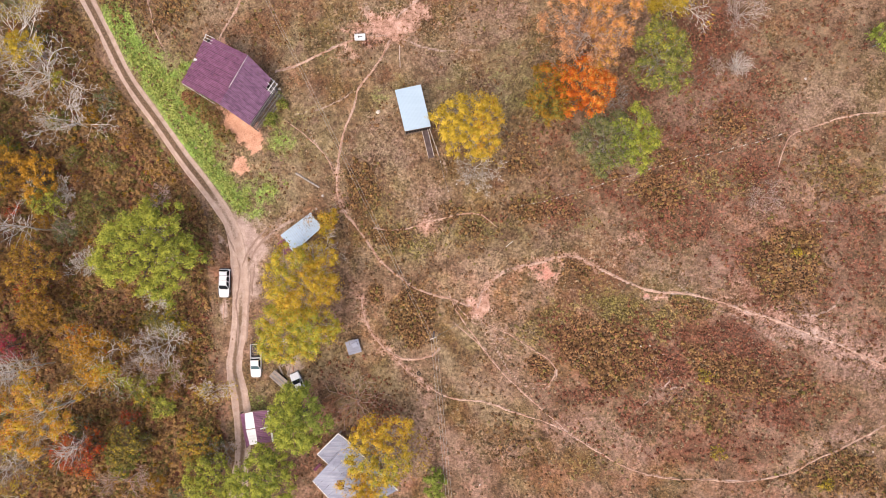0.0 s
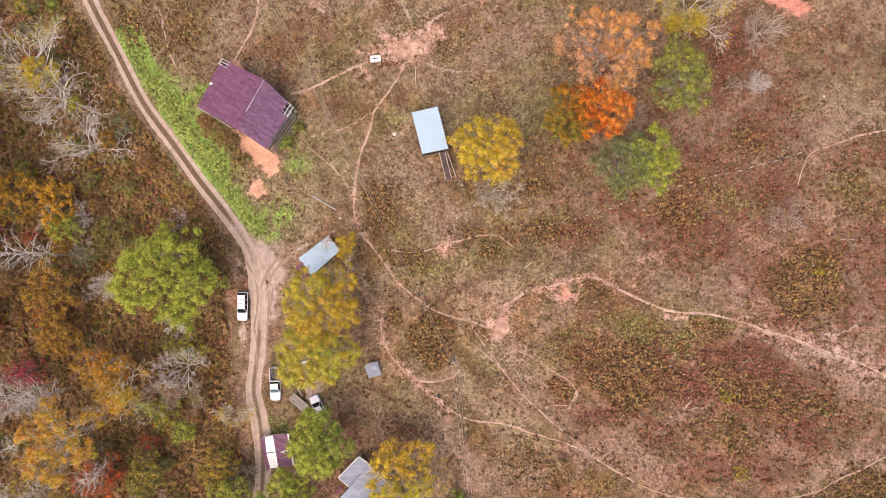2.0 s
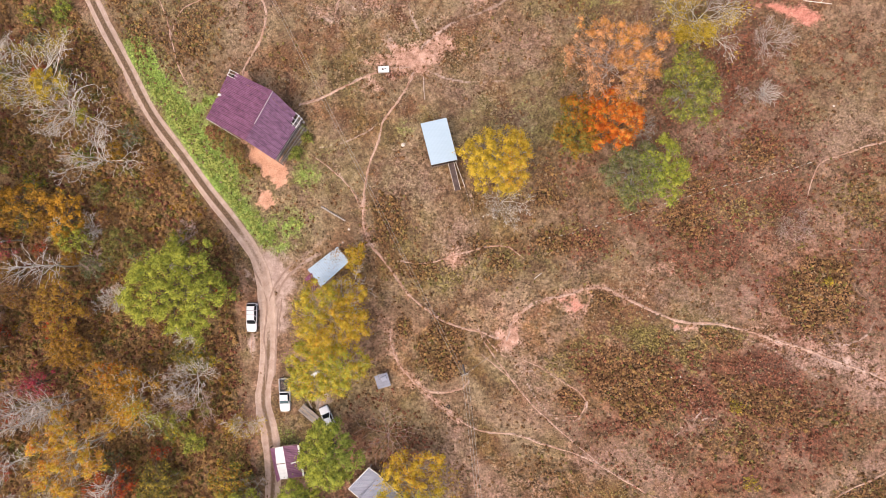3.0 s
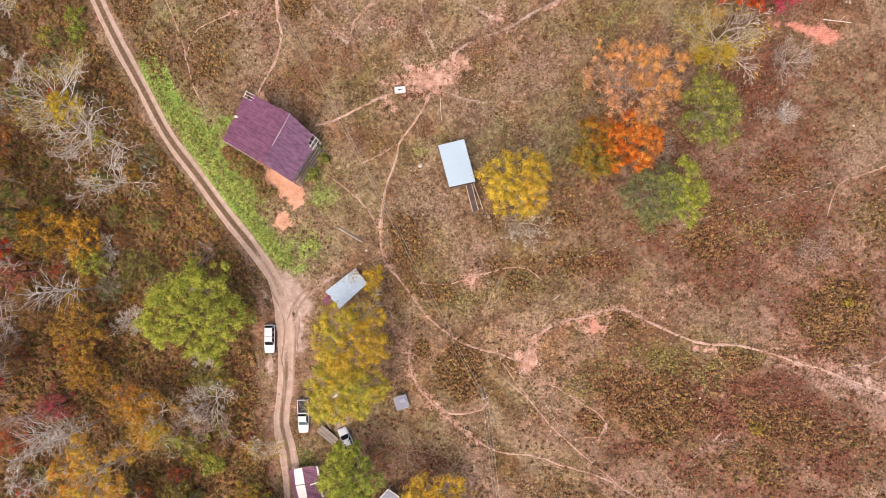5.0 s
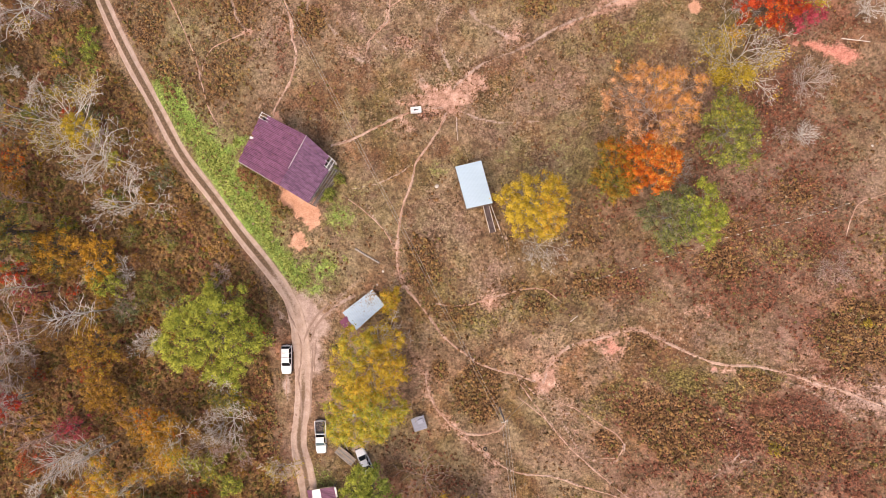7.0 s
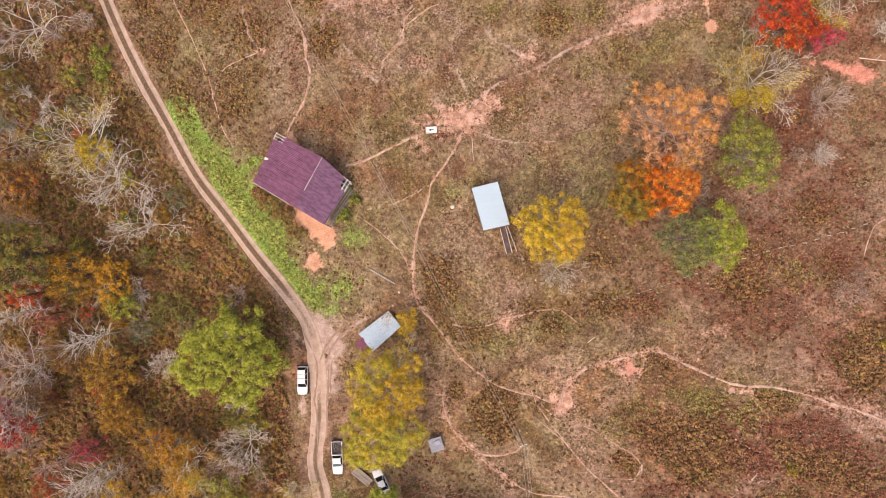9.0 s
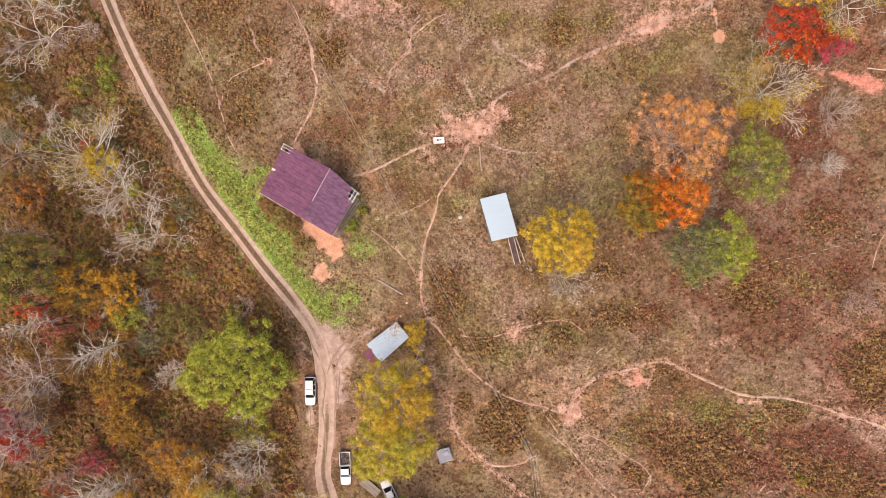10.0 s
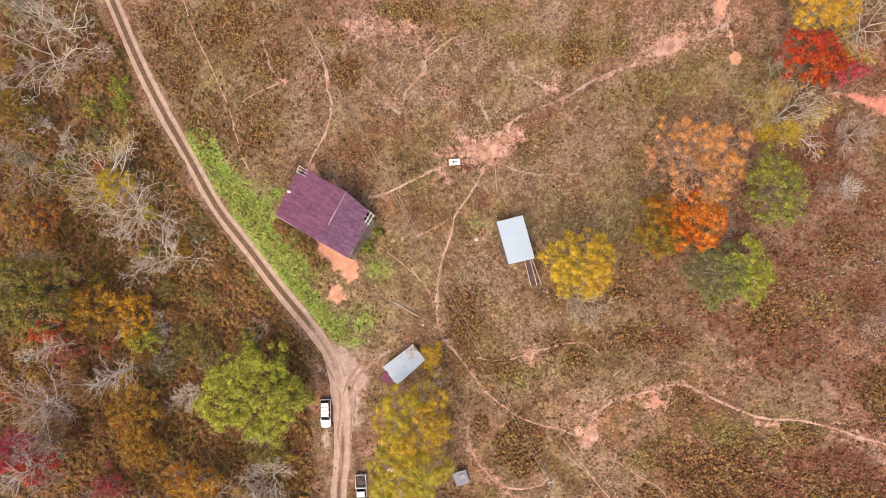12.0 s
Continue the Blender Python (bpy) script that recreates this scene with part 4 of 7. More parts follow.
# reddish scuffed soil beside the eastern footpath
for ox, oy, oa, ob, k in ((7.08, -6.45, 1.9, 2.2, 0.6), (17.11, 0.15, 4, 1.6, 0.5), (18.05, -1.48, 1.8, 1.2, 0.75), (32.71, 5.48, 3.4, 1.5, 0.42), (-2.08, 6.86, 2.4, 1.5, 0.55), (30.84, 5.48, 1.2, 0.9, 0.5)):
    patch("dirt", ox, oy, oa, ob, k, 10, 0.9)

# fresh grass
for gx, gy, ga, gb in ((-60.35, 44.05, 1.8, 4.0), (-56.35, 39.25, 2.6, 4.6), (-51.23, 32.40, 3.2, 4.4), (-47.08, 27.18, 4.6, 4.2), (-43.93, 22.53, 4.2, 4.0)):
    patch("green", gx - 0.5, gy - 0.2, ga, gb, 1.0, 35, 0.8, 0.0, 0.7)
for gx, gy, ga, gb in ((-55.2, 41.0, 2.6, 5.0), (-49.0, 34.6, 4.0, 5.0), (-44.4, 28.0, 4.6, 5.0), (-40.5, 21.0, 4.0, 5.0)):
    patch("green", gx, gy, ga, gb, 0.45, 35, 0.9)
    patch("olive", gx, gy, ga * 1.3, gb * 1.2, 0.9, 35, 0.9)
for gx, gy, ga, gb in ((-40.02, 16.39, 2.4, 4.0), (-35.66, 11.83, 3.4, 3.6), (-32.94, 8.82, 3.2, 1.6), (-30.96, 12.85, 3.4, 2.6), (-28.10, 21.91, 2.4, 2.4)):
    patch("green", gx, gy, ga, gb, 0.6, 35, 0.6)
# the bright strip of grass that borders the road beside the barn
trail([(-61.2, 46.2), (-58.7, 42.3), (-56.3, 38.8), (-54.2, 35.7), (-52.6, 32.6), (-50.6, 30.4), (-48.9, 27.6), (-46.6, 24.4), (-44.3, 20.8)], 1.7, 1.0, "green", 0.5)
trail([(-44.3, 20.8), (-41.4, 17.2), (-38.4, 13.4), (-35.6, 10.6)], 1.8, 0.62, "green", 0.5)
for gx, gy, ga, gb in ((-53.2, 36.6, 2.6, 3.0), (-49.5, 33.4, 2.6, 2.6), (-46.6, 35.6, 1.8, 1.4), (-47.6, 29.6, 2.0, 2.4), (-44.2, 25.0, 2.0, 2.0)):
    patch("green", gx, gy, ga, gb, 0.75, 35, 0.7)
COVER["dirt"] *= 1 - 0.85 * np.clip(COVER["green"], 0, 1) * (GY > 18) * (GX < -42)
patch("green", -75.53, 52.16, 1.6, 4.5, 0.65, 20)
patch("green", -11.02, 29.8, 2.4, 2.2, 0.38, 35, 0.8)
patch("green", -31.02, -25.09, 2.0, 3.0, 0.4, 0)
patch("green", 21.41, 50.71, 8, 5, 0.28, 0)
patch("green", 9.47, 31.62, 6, 5, 0.28, 0)
patch("green", 36.34, 60.68, 4, 6, 0.3, 0)


# woods west of the road
edge_x = np.interp(GY, [p[1] for p in sorted(ROAD_LINE, key=lambda q: q[1])], [p[0] for p in sorted(ROAD_LINE, key=lambda q: q[1])])
clearing = np.interp(GY, [-50, -30, -16, -4, 5, 13, 80], [1.6, 2.6, 5.0, 5.0, 3.2, 1.9, 1.9])
COVER["woods"] = np.clip((edge_x - clearing - GX + 1.0 * wobble(GX, GY, 4.0)) / 2.0, 0, 1)
COVER["dirt"] *= np.where(GX < edge_x - 7, 0.3, 1)
COVER["trod"] *= np.clip(0.9 + 0.35 * wobble(GX, GY, 4.0, 5.0), 0.55, 1.15)

ROAD_D = near_line(GX, GY, smooth_line(ROAD_LINE))
def lie(x, y):
    """The hillside with its small unevenness."""
    return terrain(x, y) + 0.10 * wobble(x, y, 7.0) + 0.05 * wobble(x, y, 1.7, 4.0)


GZ = lie(GX, GY) - 0.06 * np.clip(COVER["dirt"], 0, 1) + 0.10 * COVER["brush"]
GZ -= 0.16 * np.clip((1.55 - ROAD_D) / 0.5, 0, 1)

ny, nx = GX.shape
corner = (np.arange(ny - 1)[:, None] * nx + np.arange(nx - 1)[None, :]).ravel()
ground_mesh = polys("ground", np.stack([GX, GY, GZ], -1).reshape(-1, 3), np.stack([corner, corner + 1, corner + nx + 1, corner + nx], -1), GROUND)
for key, value in COVER.items():
    ground_mesh.attributes.new(key, "FLOAT", "POINT").data.foreach_set("value", value.ravel().astype(np.float32))
ground_mesh.polygons.foreach_set("use_smooth", np.ones(len(ground_mesh.polygons), bool))
tagged(new("ground", ground_mesh), "sloping autumn pasture with dry grass, weeds and bare reddish soil", "ground", kind="structure")


def cover_at(name, x, y):
    i, j = np.clip(np.searchsorted(grid_x, x), 0, nx - 1), np.clip(np.searchsorted(grid_y, y), 0, ny - 1)
    return COVER[name][j, i]


def road_ribbon(points, half, name, label):
    """A rutted track draped over the hillside: two bare wheel ruts and a grassy crown."""
    line = np.array(smooth_line(points, 10))
    along = np.gradient(line, axis=0)
    along /= np.linalg.norm(along, axis=1)[:, None] + 1e-9
    side = np.stack([along[:, 1], -along[:, 0]], -1)
    us = np.linspace(-1, 1, 25)
    n = len(line)
    s = np.arange(n)
    wide = half * (1 + 0.24 * np.clip((JUNCTION[1] + 4 - line[:, 1]) / 8, 0, 1))[:, None]
    off = us[None, :] * wide * (1 + 0.05 * np.sin(s * 0.17)[:, None] + 0.025 * np.sin(s * 0.61)[:, None])
    x, y = line[:, 0:1] + side[:, 0:1] * off, line[:, 1:2] + side[:, 1:2] * off
    rut = np.exp(-(((np.abs(off) - 0.88) / 0.40) ** 2))
    z = terrain(x, y) + 0.05 - 0.10 * rut + 0.03 * wobble(x, y, 0.9) - 1.1 * np.clip(np.abs(us[None, :]) - 0.80, 0, 1)
    k = (np.arange(n - 1)[:, None] * 25 + np.arange(24)[None, :]).ravel()
    me = polys(name, np.stack([x, y, z], -1).reshape(-1, 3), np.stack([k, k + 25, k + 26, k + 1], -1), ROAD)
    fade = ROAD_FADE(line)[:, None]
    grassy = np.clip(1.0 - 1.25 * rut, 0, 1) * np.where(np.abs(off) < 0.6, 1.0, 0.15) * fade
    me.attributes.new("grassy", "FLOAT", "POINT").data.foreach_set("value", grassy.ravel().astype(np.float32))
    me.polygons.foreach_set("use_smooth", np.ones(len(me.polygons), bool))
    return tagged(new(name, me), label, "road", kind="structure")


def ROAD_FADE(line):
    """The crown of the road is worn bare near the junction."""
    d = np.hypot(line[:, 0] - JUNCTION[0], line[:, 1] - JUNCTION[1])
    return np.clip((d - 3) / 10, 0.55, 1.0) * np.where(line[:, 1] < JUNCTION[1], 0.72, 1.0)


def footpath(points, width, strength, soil=None, label="narrow beaten path of pale reddish soil"):
    """A narrow beaten line of bare soil, wavering in width and thinning out at its ends."""
    line = np.array(smooth_line(points, 14))
    along = np.gradient(line, axis=0)
    along /= np.linalg.norm(along, axis=1)[:, None] + 1e-9
    side = np.stack([along[:, 1], -along[:, 0]], -1)
    n = len(line)
    rng = np.random.default_rng(n)
    waver = lambda: np.convolve(rng.normal(size=n + 4), np.ones(5) / 5, "valid")
    mid = line + side * (waver() * 0.10)[:, None]
    half = np.clip(width * 0.78 * (0.55 + 0.45 * strength) * (1 + 0.5 * waver()), 0.03, 1)
    half *= np.clip(np.minimum(np.arange(n), np.arange(n)[::-1]) / 8.0, 0.1, 1)
    us = np.array([-1.0, -0.5, 0.0, 0.5, 1.0])
    off = us[None, :] * half[:, None]
    x, y = mid[:, 0:1] + side[:, 0:1] * off, mid[:, 1:2] + side[:, 1:2] * off
    z = lie(x, y) + 0.11 + 0.10 * cover_at("brush", x, y) - 0.05 * np.abs(us)[None, :] ** 2
    k = (np.arange(n - 1)[:, None] * 5 + np.arange(4)[None, :]).ravel()
    me = polys("footpath", np.stack([x, y, z], -1).reshape(-1, 3), np.stack([k, k + 5, k + 6, k + 1], -1), soil or PATH_SOIL)
    me.polygons.foreach_set("use_smooth", np.ones(len(me.polygons), bool))
    return tagged(new("footpath" if soil is None else "wheel_rut", me), label, "path", kind="structure")


for way in FOOTPATHS:
    footpath(*way)

for rut in ([(-38.4, 6.4), (-37.0, 3.4), (-35.8, 0.9), (-35.3, -1.6), (-35.6, -4.4), (-35.9, -7.2), (-35.4, -11.2), (-35.5, -16.0)], [(-29.8, 6.9), (-32.4, 4.4), (-34.1, 1.9), (-35.0, -0.6)], [(-33.3, -1.3), (-33.4, -3.8), (-33.6, -7.1), (-33.7, -10.4), (-33.8, -14.2)], [(-32.6, 0.2), (-33.0, -2.8), (-32.9, -5.8)], [(-28.4, 6.3), (-30.8, 4.6), (-32.8, 2.2), (-33.7, -0.3)]):
    footpath(rut, 0.26, 0.6, RUT_SOIL, "dark wheel rut in the bare soil")
road_ribbon(ROAD_LINE, 1.45, "road", "narrow rutted dirt farm road with a grassy crown")

# ---------------------------------------------------------------- trees
def tubes(name, segments, material, sides=4):
    """Tapered bars from an array of rows x0 y0 z0 r0 x1 y1 z1 r1."""
    s = np.asarray(segments, float)
    a, ra, b, rb = s[:, 0:3], s[:, 3], s[:, 4:7], s[:, 7]
    d = b - a
    d /= np.linalg.norm(d, axis=1)[:, None] + 1e-9
    h = np.where(np.abs(d[:, 2:3]) > 0.9, [[1.0, 0, 0]], [[0, 0, 1.0]])
    u = np.cross(d, h)
    u /= np.linalg.norm(u, axis=1)[:, None] + 1e-9
    v = np.cross(d, u)
    ang = np.arange(sides) * 2 * math.pi / sides
    ring = np.cos(ang)[None, :, None] * u[:, None, :] + np.sin(ang)[None, :, None] * v[:, None, :]
    verts = np.stack([a[:, None, :] + ring * ra[:, None, None], b[:, None, :] + ring * rb[:, None, None]], 1).reshape(-1, 3)
    base = np.arange(len(s))[:, None] * 2 * sides
    k = np.arange(sides)[None, :]
    j = (k + 1) % sides
    return polys(name, verts, np.stack([base + k, base + j, base + sides + j, base + sides + k], -1).reshape(-1, 4), material)


def leaf_mesh(name, centres, size, material, rng, up=0.5, out=None):
    """Small bent leaf sprays, each a four-cornered blade of its own, facing mostly up, or along out."""
    n = len(centres)
    nrm = rng.normal(size=(n, 3))
    if out is not None:
        nrm = nrm * 0.35 + out * 1.1
    nrm[:, 2] = np.abs(nrm[:, 2]) + up
    nrm /= np.linalg.norm(nrm, axis=1)[:, None]
    t = np.cross(nrm, rng.normal(size=(n, 3)))
    t /= np.linalg.norm(t, axis=1)[:, None] + 1e-9
    b = np.cross(nrm, t)
    sz = size * rng.uniform(0.55, 1.35, n)[:, None]
    bend = nrm * sz * rng.uniform(-0.3, 0.3, n)[:, None]
    q = np.stack([centres - t * sz, centres - b * sz * 0.62 + bend, centres + t * sz, centres + b * sz * 0.62 + bend], 1)
    return polys(name, q.reshape(-1, 3), np.arange(4 * n).reshape(n, 4), material)


def branch(a, b, ra, rb, rng, steps, bend=0.12):
    """A crooked limb from a to b in a few lengths."""
    a, b = np.asarray(a, float), np.asarray(b, float)
    L = np.linalg.norm(b - a)
    pts = [a + (b - a) * k / steps + (rng.normal(size=3) * bend * L / steps * (1.0 if 0 < k < steps else 0.0)) for k in range(steps + 1)]
    rad = np.linspace(ra, rb, steps + 1)
    return [(*pts[k], rad[k], *pts[k + 1], rad[k + 1]) for k in range(steps)], pts


def crown_tree(x, y, height, rx, ry, leaves, bark="grey", clumps=70, spread=0.85, size=0.22, twigs=2, low=0.45, seed=1, label="", name="tree", lean=(0.0, 0.0), skin=0.5, patchy=2.0):
    """A tree: trunk, main limbs, twigs to every leafy clump, and clumps of small leaves.
    leaves: rows of (colour, number a clump, direction in degrees and half-width of the sector it fills, or None for all)."""
    rng = np.random.default_rng(seed)
    top = thing(name, x, y, None, 0.0, label, "tree")
    mid = height * (0.55 + low * 0.35)
    rz = height - mid
    # clump centres in the outer part of a domed crown
    ang = np.arange(clumps) * 2.39996 + rng.normal(size=clumps) * 0.35
    rad = np.clip(np.sqrt((np.arange(clumps) + 0.5) / clumps) + rng.normal(size=clumps) * 0.05, 0.03, 1.1)
    rad *= 1 + (0.10 if twigs < 3 else 0.16) * np.sin(ang * 3 + seed) + 0.09 * np.sin(ang * 5 + seed * 2.3) + 0.06 * np.sin(ang * 11 + seed * 1.7)
    dome = np.sqrt(np.clip(1 - np.minimum(rad, 1) ** 2, 0, 1))
    up = np.where(rng.random(clumps) < 0.82, dome * rng.uniform(skin, 1.0, clumps), -dome * rng.uniform(0, 0.8, clumps))
    cc = np.stack([np.cos(ang) * rad * rx + lean[0], np.sin(ang) * rad * ry + lean[1], mid + up * rz], -1)
    # gather the clumps into rounded lobes with gaps between them
    hubs = cc[rng.choice(clumps, max(4, clumps // 13), replace=False)]
    gap = np.linalg.norm(cc[:, None, :2] - hubs[None, :, :2], axis=2)
    hub, gap = hubs[np.argmin(gap, axis=1)], gap.min(axis=1)
    wide = math.sqrt(rx * ry / len(hubs))
    cc[:, :2] += (hub[:, :2] - cc[:, :2]) * 0.06
    cc[:, 2] += rz * 0.16 * (0.6 - np.minimum(gap / wide, 1.3) ** 2)
    segs = []
    fork = np.array([lean[0] * 0.3, lean[1] * 0.3, height * 0.28])
    r0 = (0.028 if twigs < 3 else 0.0145) * height
    s, _ = branch((0, 0, -0.3), fork, r0, r0 * 0.8, rng, 3, 0.05)
    segs += s
    lead = np.array([lean[0] * 0.8, lean[1] * 0.8, height * 0.72])
    s, _ = branch(fork, lead, r0 * 0.75, r0 * 0.3, rng, 4, 0.1)
    segs += s
    limbs = max(5, clumps // 10)
    seeds = cc[rng.choice(clumps, limbs, replace=False)]
    owner = np.argmin(np.linalg.norm(cc[:, None, :2] - seeds[None, :, :2], axis=2), axis=1)
    for k in range(limbs):
        own = cc[owner == k]
        if not len(own):
            continue
        goal = own.mean(0) * 0.85 + np.array([lean[0], lean[1], mid]) * 0.15 - np.array([0, 0, 0.07 * height])
        start = fork + (lead - fork) * rng.uniform(0.2, 0.95)
        s, pts = branch(start, goal, r0 * 0.32, r0 * 0.13, rng, 5, 0.18 if twigs < 3 else 0.34)
        segs += s
        for c in own:
            p = pts[rng.integers(2, len(pts))]
            s, tp = branch(p, c, r0 * 0.16, r0 * 0.05, rng, 3, 0.2)
            segs += s
            for _ in range(twigs):
                e = c + rng.normal(size=3) * np.array([0.9, 0.9, 0.5]) * spread * 1.2 + np.array([0, 0, 0.25])
                s, tq = branch(tp[2] if rng.random() < 0.4 else c, e, r0 * 0.06, 0.012, rng, 2 if twigs > 2 else 1, 0.25)
                segs += s
                if twigs > 3:
                    for _ in range(2):
                        s, _ = branch(tq[1], tq[1] + rng.normal(size=3) * spread * 0.7 + np.array([0, 0, 0.2]), 0.022, 0.009, rng, 1)
                        segs += s
    trunk_mesh = tubes("trunk", segs, BARK[bark], 3)
    part("trunk", trunk_mesh, None, top)
    for colour, number, sector in leaves:
        use = cc
        if sector:
            a0, half = radians(sector[0]), radians(sector[1])
            rel = np.arctan2(np.sin(np.arctan2(cc[:, 1] - lean[1], cc[:, 0] - lean[0]) - a0), np.cos(np.arctan2(cc[:, 1] - lean[1], cc[:, 0] - lean[0]) - a0))
            use = cc[np.abs(rel) < half]
        if not len(use):
            continue
        # every colour gathers in clumps of its own, full here and thin there
        count = rng.poisson(number * 2.0 * rng.gamma(patchy, 1 / patchy, len(use)))
        at = np.repeat(use, count, axis=0)
        off = rng.normal(size=at.shape)
        off /= np.linalg.norm(off, axis=1)[:, None] + 1e-9
        face = off.copy()
        off *= (np.minimum(np.abs(rng.normal(size=len(at))) * 0.58 + 0.2, 1.5) * spread * np.repeat(rng.uniform(0.7, 1.25, len(use)), count))[:, None]
        off[:, 2] *= 0.7
        part("crown", leaf_mesh("crown", at + off, size * 0.77, LEAF[colour], rng, 0.5, face), None, top)
    return top


def bare_tree(x, y, height, rx, ry, leaves, bark="white", limbs=9, seed=1, label="", name="tree", low=0.25, lean=(0.0, 0.0), thick=1.0, size=0.2, crook=1.0, fine=1.0, depth=3):
    """A tree out of leaf: limbs fan outwards in easy curves and fork again and again, with a few leaves left on the twigs."""
    rng = np.random.default_rng(seed)
    top = thing(name, x, y, None, 0.0, label, "shrub" if name == "shrub" else "tree")
    segs, tips = [], []
    r0 = 0.0135 * height * thick + 0.05
    fork = np.array([lean[0] * 0.2, lean[1] * 0.2, height * low])
    s, _ = branch((0, 0, -0.3), fork, r0, r0 * 0.85, rng, 3, 0.05)
    segs += s
    lead = np.array([lean[0], lean[1], height * 0.72])
    s, _ = branch(fork, lead, r0 * 0.8, r0 * 0.3, rng, 4, 0.1)
    segs += s

    def grow(p, d, length, r, level, steps):
        """One limb in a slow curve, with side shoots on alternate sides."""
        veer = rng.normal(size=3) * 0.10 * crook
        for k in range(steps):
            d = d + veer + rng.normal(size=3) * 0.13 * crook
            d /= np.linalg.norm(d) + 1e-9
            q = p + d * length / steps
            r1 = max(0.024, r * (1 - 0.75 / steps))
            segs.append((*p, r, *q, r1))
            t = (k + 1) / steps
            if level < depth and (k > 0 or level > 0) and (level < 2 or rng.random() < 0.75):
                side = np.cross(d, [0, 0, 1.0])
                side /= np.linalg.norm(side) + 1e-6
                way = (1 if (k + level) % 2 else -1) * rng.uniform(0.55, 0.95)
                e = d * math.cos(way) + side * math.sin(way) + np.array([0, 0, rng.uniform(-0.05, 0.3)])
                grow(q, e, length * (0.62 - 0.30 * t) * rng.uniform(0.75, 1.2), max(0.03, r1 * 0.66), level + 1, max(2, steps - 1 - (level == 1)))
            p, r = q, r1
        tips.append(p)

    limbs = max(5, int(limbs * 0.85 * (0.5 + 0.5 * fine)))
    for k in range(limbs):
        a = 2 * math.pi * (k + rng.uniform(-0.35, 0.35)) / limbs
        reach_k = rng.uniform(0.6, 1.0)
        start = fork + (lead - fork) * rng.uniform(0.0, 0.9)
        end = np.array([math.cos(a) * rx * reach_k + lean[0], math.sin(a) * ry * reach_k + lean[1], height * rng.uniform(0.70, 0.98)])
        way = end - start
        L = np.linalg.norm(way)
        grow(start, way / L, L * 0.98, r0 * 0.5, 0, 6)
    part("trunk", tubes("trunk", segs, BARK[bark], 3), None, top)
    tips = np.array(tips)
    for colour, number, sector in leaves:
        use = tips
        if sector:
            a0 = radians(sector[0])
            t = np.arctan2(tips[:, 1] - lean[1], tips[:, 0] - lean[0]) - a0
            use = tips[np.abs(np.arctan2(np.sin(t), np.cos(t))) < radians(sector[1])]
        # the leaves that are left hang in a few bunches
        bunch = use[rng.choice(len(use), max(3, len(use) // 45))] if len(use) else use
        near = np.exp(-(np.linalg.norm(use[:, None, :2] - bunch[None, :, :2], axis=2).min(axis=1) / 1.1) ** 2)
        at = np.repeat(use, rng.poisson(number * 2.2 * near), axis=0)
        if len(at):
            at = at + rng.normal(size=at.shape) * np.array([0.42, 0.42, 0.25])
            part("crown", leaf_mesh("crown", at, size * 0.7, LEAF[colour], rng), None, top)
    return top


def pole_tree(x, y, height, wide, bark, seed, label):
    """A tall slender woodland tree out of leaf: one long pole and short rising side limbs towards its top."""
    rng = np.random.default_rng(seed)
    top = thing("tree", x, y, None, 0.0, label, "tree")
    segs = []
    tip = np.array([rng.normal() * 0.8, rng.normal() * 0.8, height])
    steps = 12
    s, pts = branch((0, 0, -0.3), tip, 0.006 * height + 0.05, 0.06, rng, steps, 0.06)
    segs += s
    for k in range(38):
        t = 0.3 + 0.67 * (k + rng.random()) / 38
        i = min(steps - 1, int(t * steps))
        p = np.array(pts[i]) + (np.array(pts[i + 1]) - np.array(pts[i])) * (t * steps - i)
        a = k * 2.4 + rng.normal() * 0.4
        L = wide * (0.45 + 0.75 * math.sin(math.pi * min(1, (t - 0.3) / 0.7 * 0.85 + 0.12))) * rng.uniform(0.5, 1.1)
        q = p + np.array([math.cos(a) * L, math.sin(a) * L, L * rng.uniform(0.5, 1.0)])
        s, bp = branch(p, q, 0.046, 0.022, rng, 4, 0.18)
        segs += s
        for m in range(4):
            b0 = np.array(bp[1 + m % 3])
            e = b0 + (q - p) * rng.uniform(0.3, 0.55) + rng.normal(size=3) * L * 0.17
            s, _ = branch(b0, e, 0.025, 0.016, rng, 2, 0.2)
            segs += s
    part("trunk", tubes("trunk", segs, BARK[bark], 3), None, top)
    return top


# beside the sheds and in the pasture
crown_tree(4.68, 22.76, 11.0, 5.4, 5.2, [("yellow", 44, None), ("mustard", 12, (200, 90)), ("gold", 14, (0, 80))], "grey", 165, 0.72, 0.165, 2, seed=11, label="rounded yellow autumn tree beside the raised shed")
bare_tree(5.69, 16.52, 6.5, 4.4, 2.6, [("straw", 1.0, None), ("yellow", 1.2, (90, 90))], "white", 9, seed=12, label="thin bare-twigged tree at the foot of the yellow one")
crown_tree(23.00, 37.87, 11.0, 8.0, 7.6, [("peach", 34, None), ("apricot", 28, (60, 75)), ("rust", 4, (250, 100)), ("gold", 8, (20, 110))], "ash", 190, 0.78, 0.155, 3, seed=13, patchy=1.0, label="tall half-bare tree with thin pale orange leaves")
crown_tree(22.63, 29.04, 9.6, 4.6, 4.6, [("orange", 34, None), ("apricot", 12, (40, 100)), ("gold", 5, None)], "dark", 111, 0.69, 0.19, 1, seed=14, label="bright orange autumn maple in a hedgerow clump")
crown_tree(17.63, 28.14, 8.6, 4.0, 5.0, [("bronze", 40, None), ("olive", 22, (210, 80)), ("orange", 12, (60, 90))], "dark", 104, 0.72, 0.18, 1, seed=15, label="bronze and olive tree beside an orange maple")
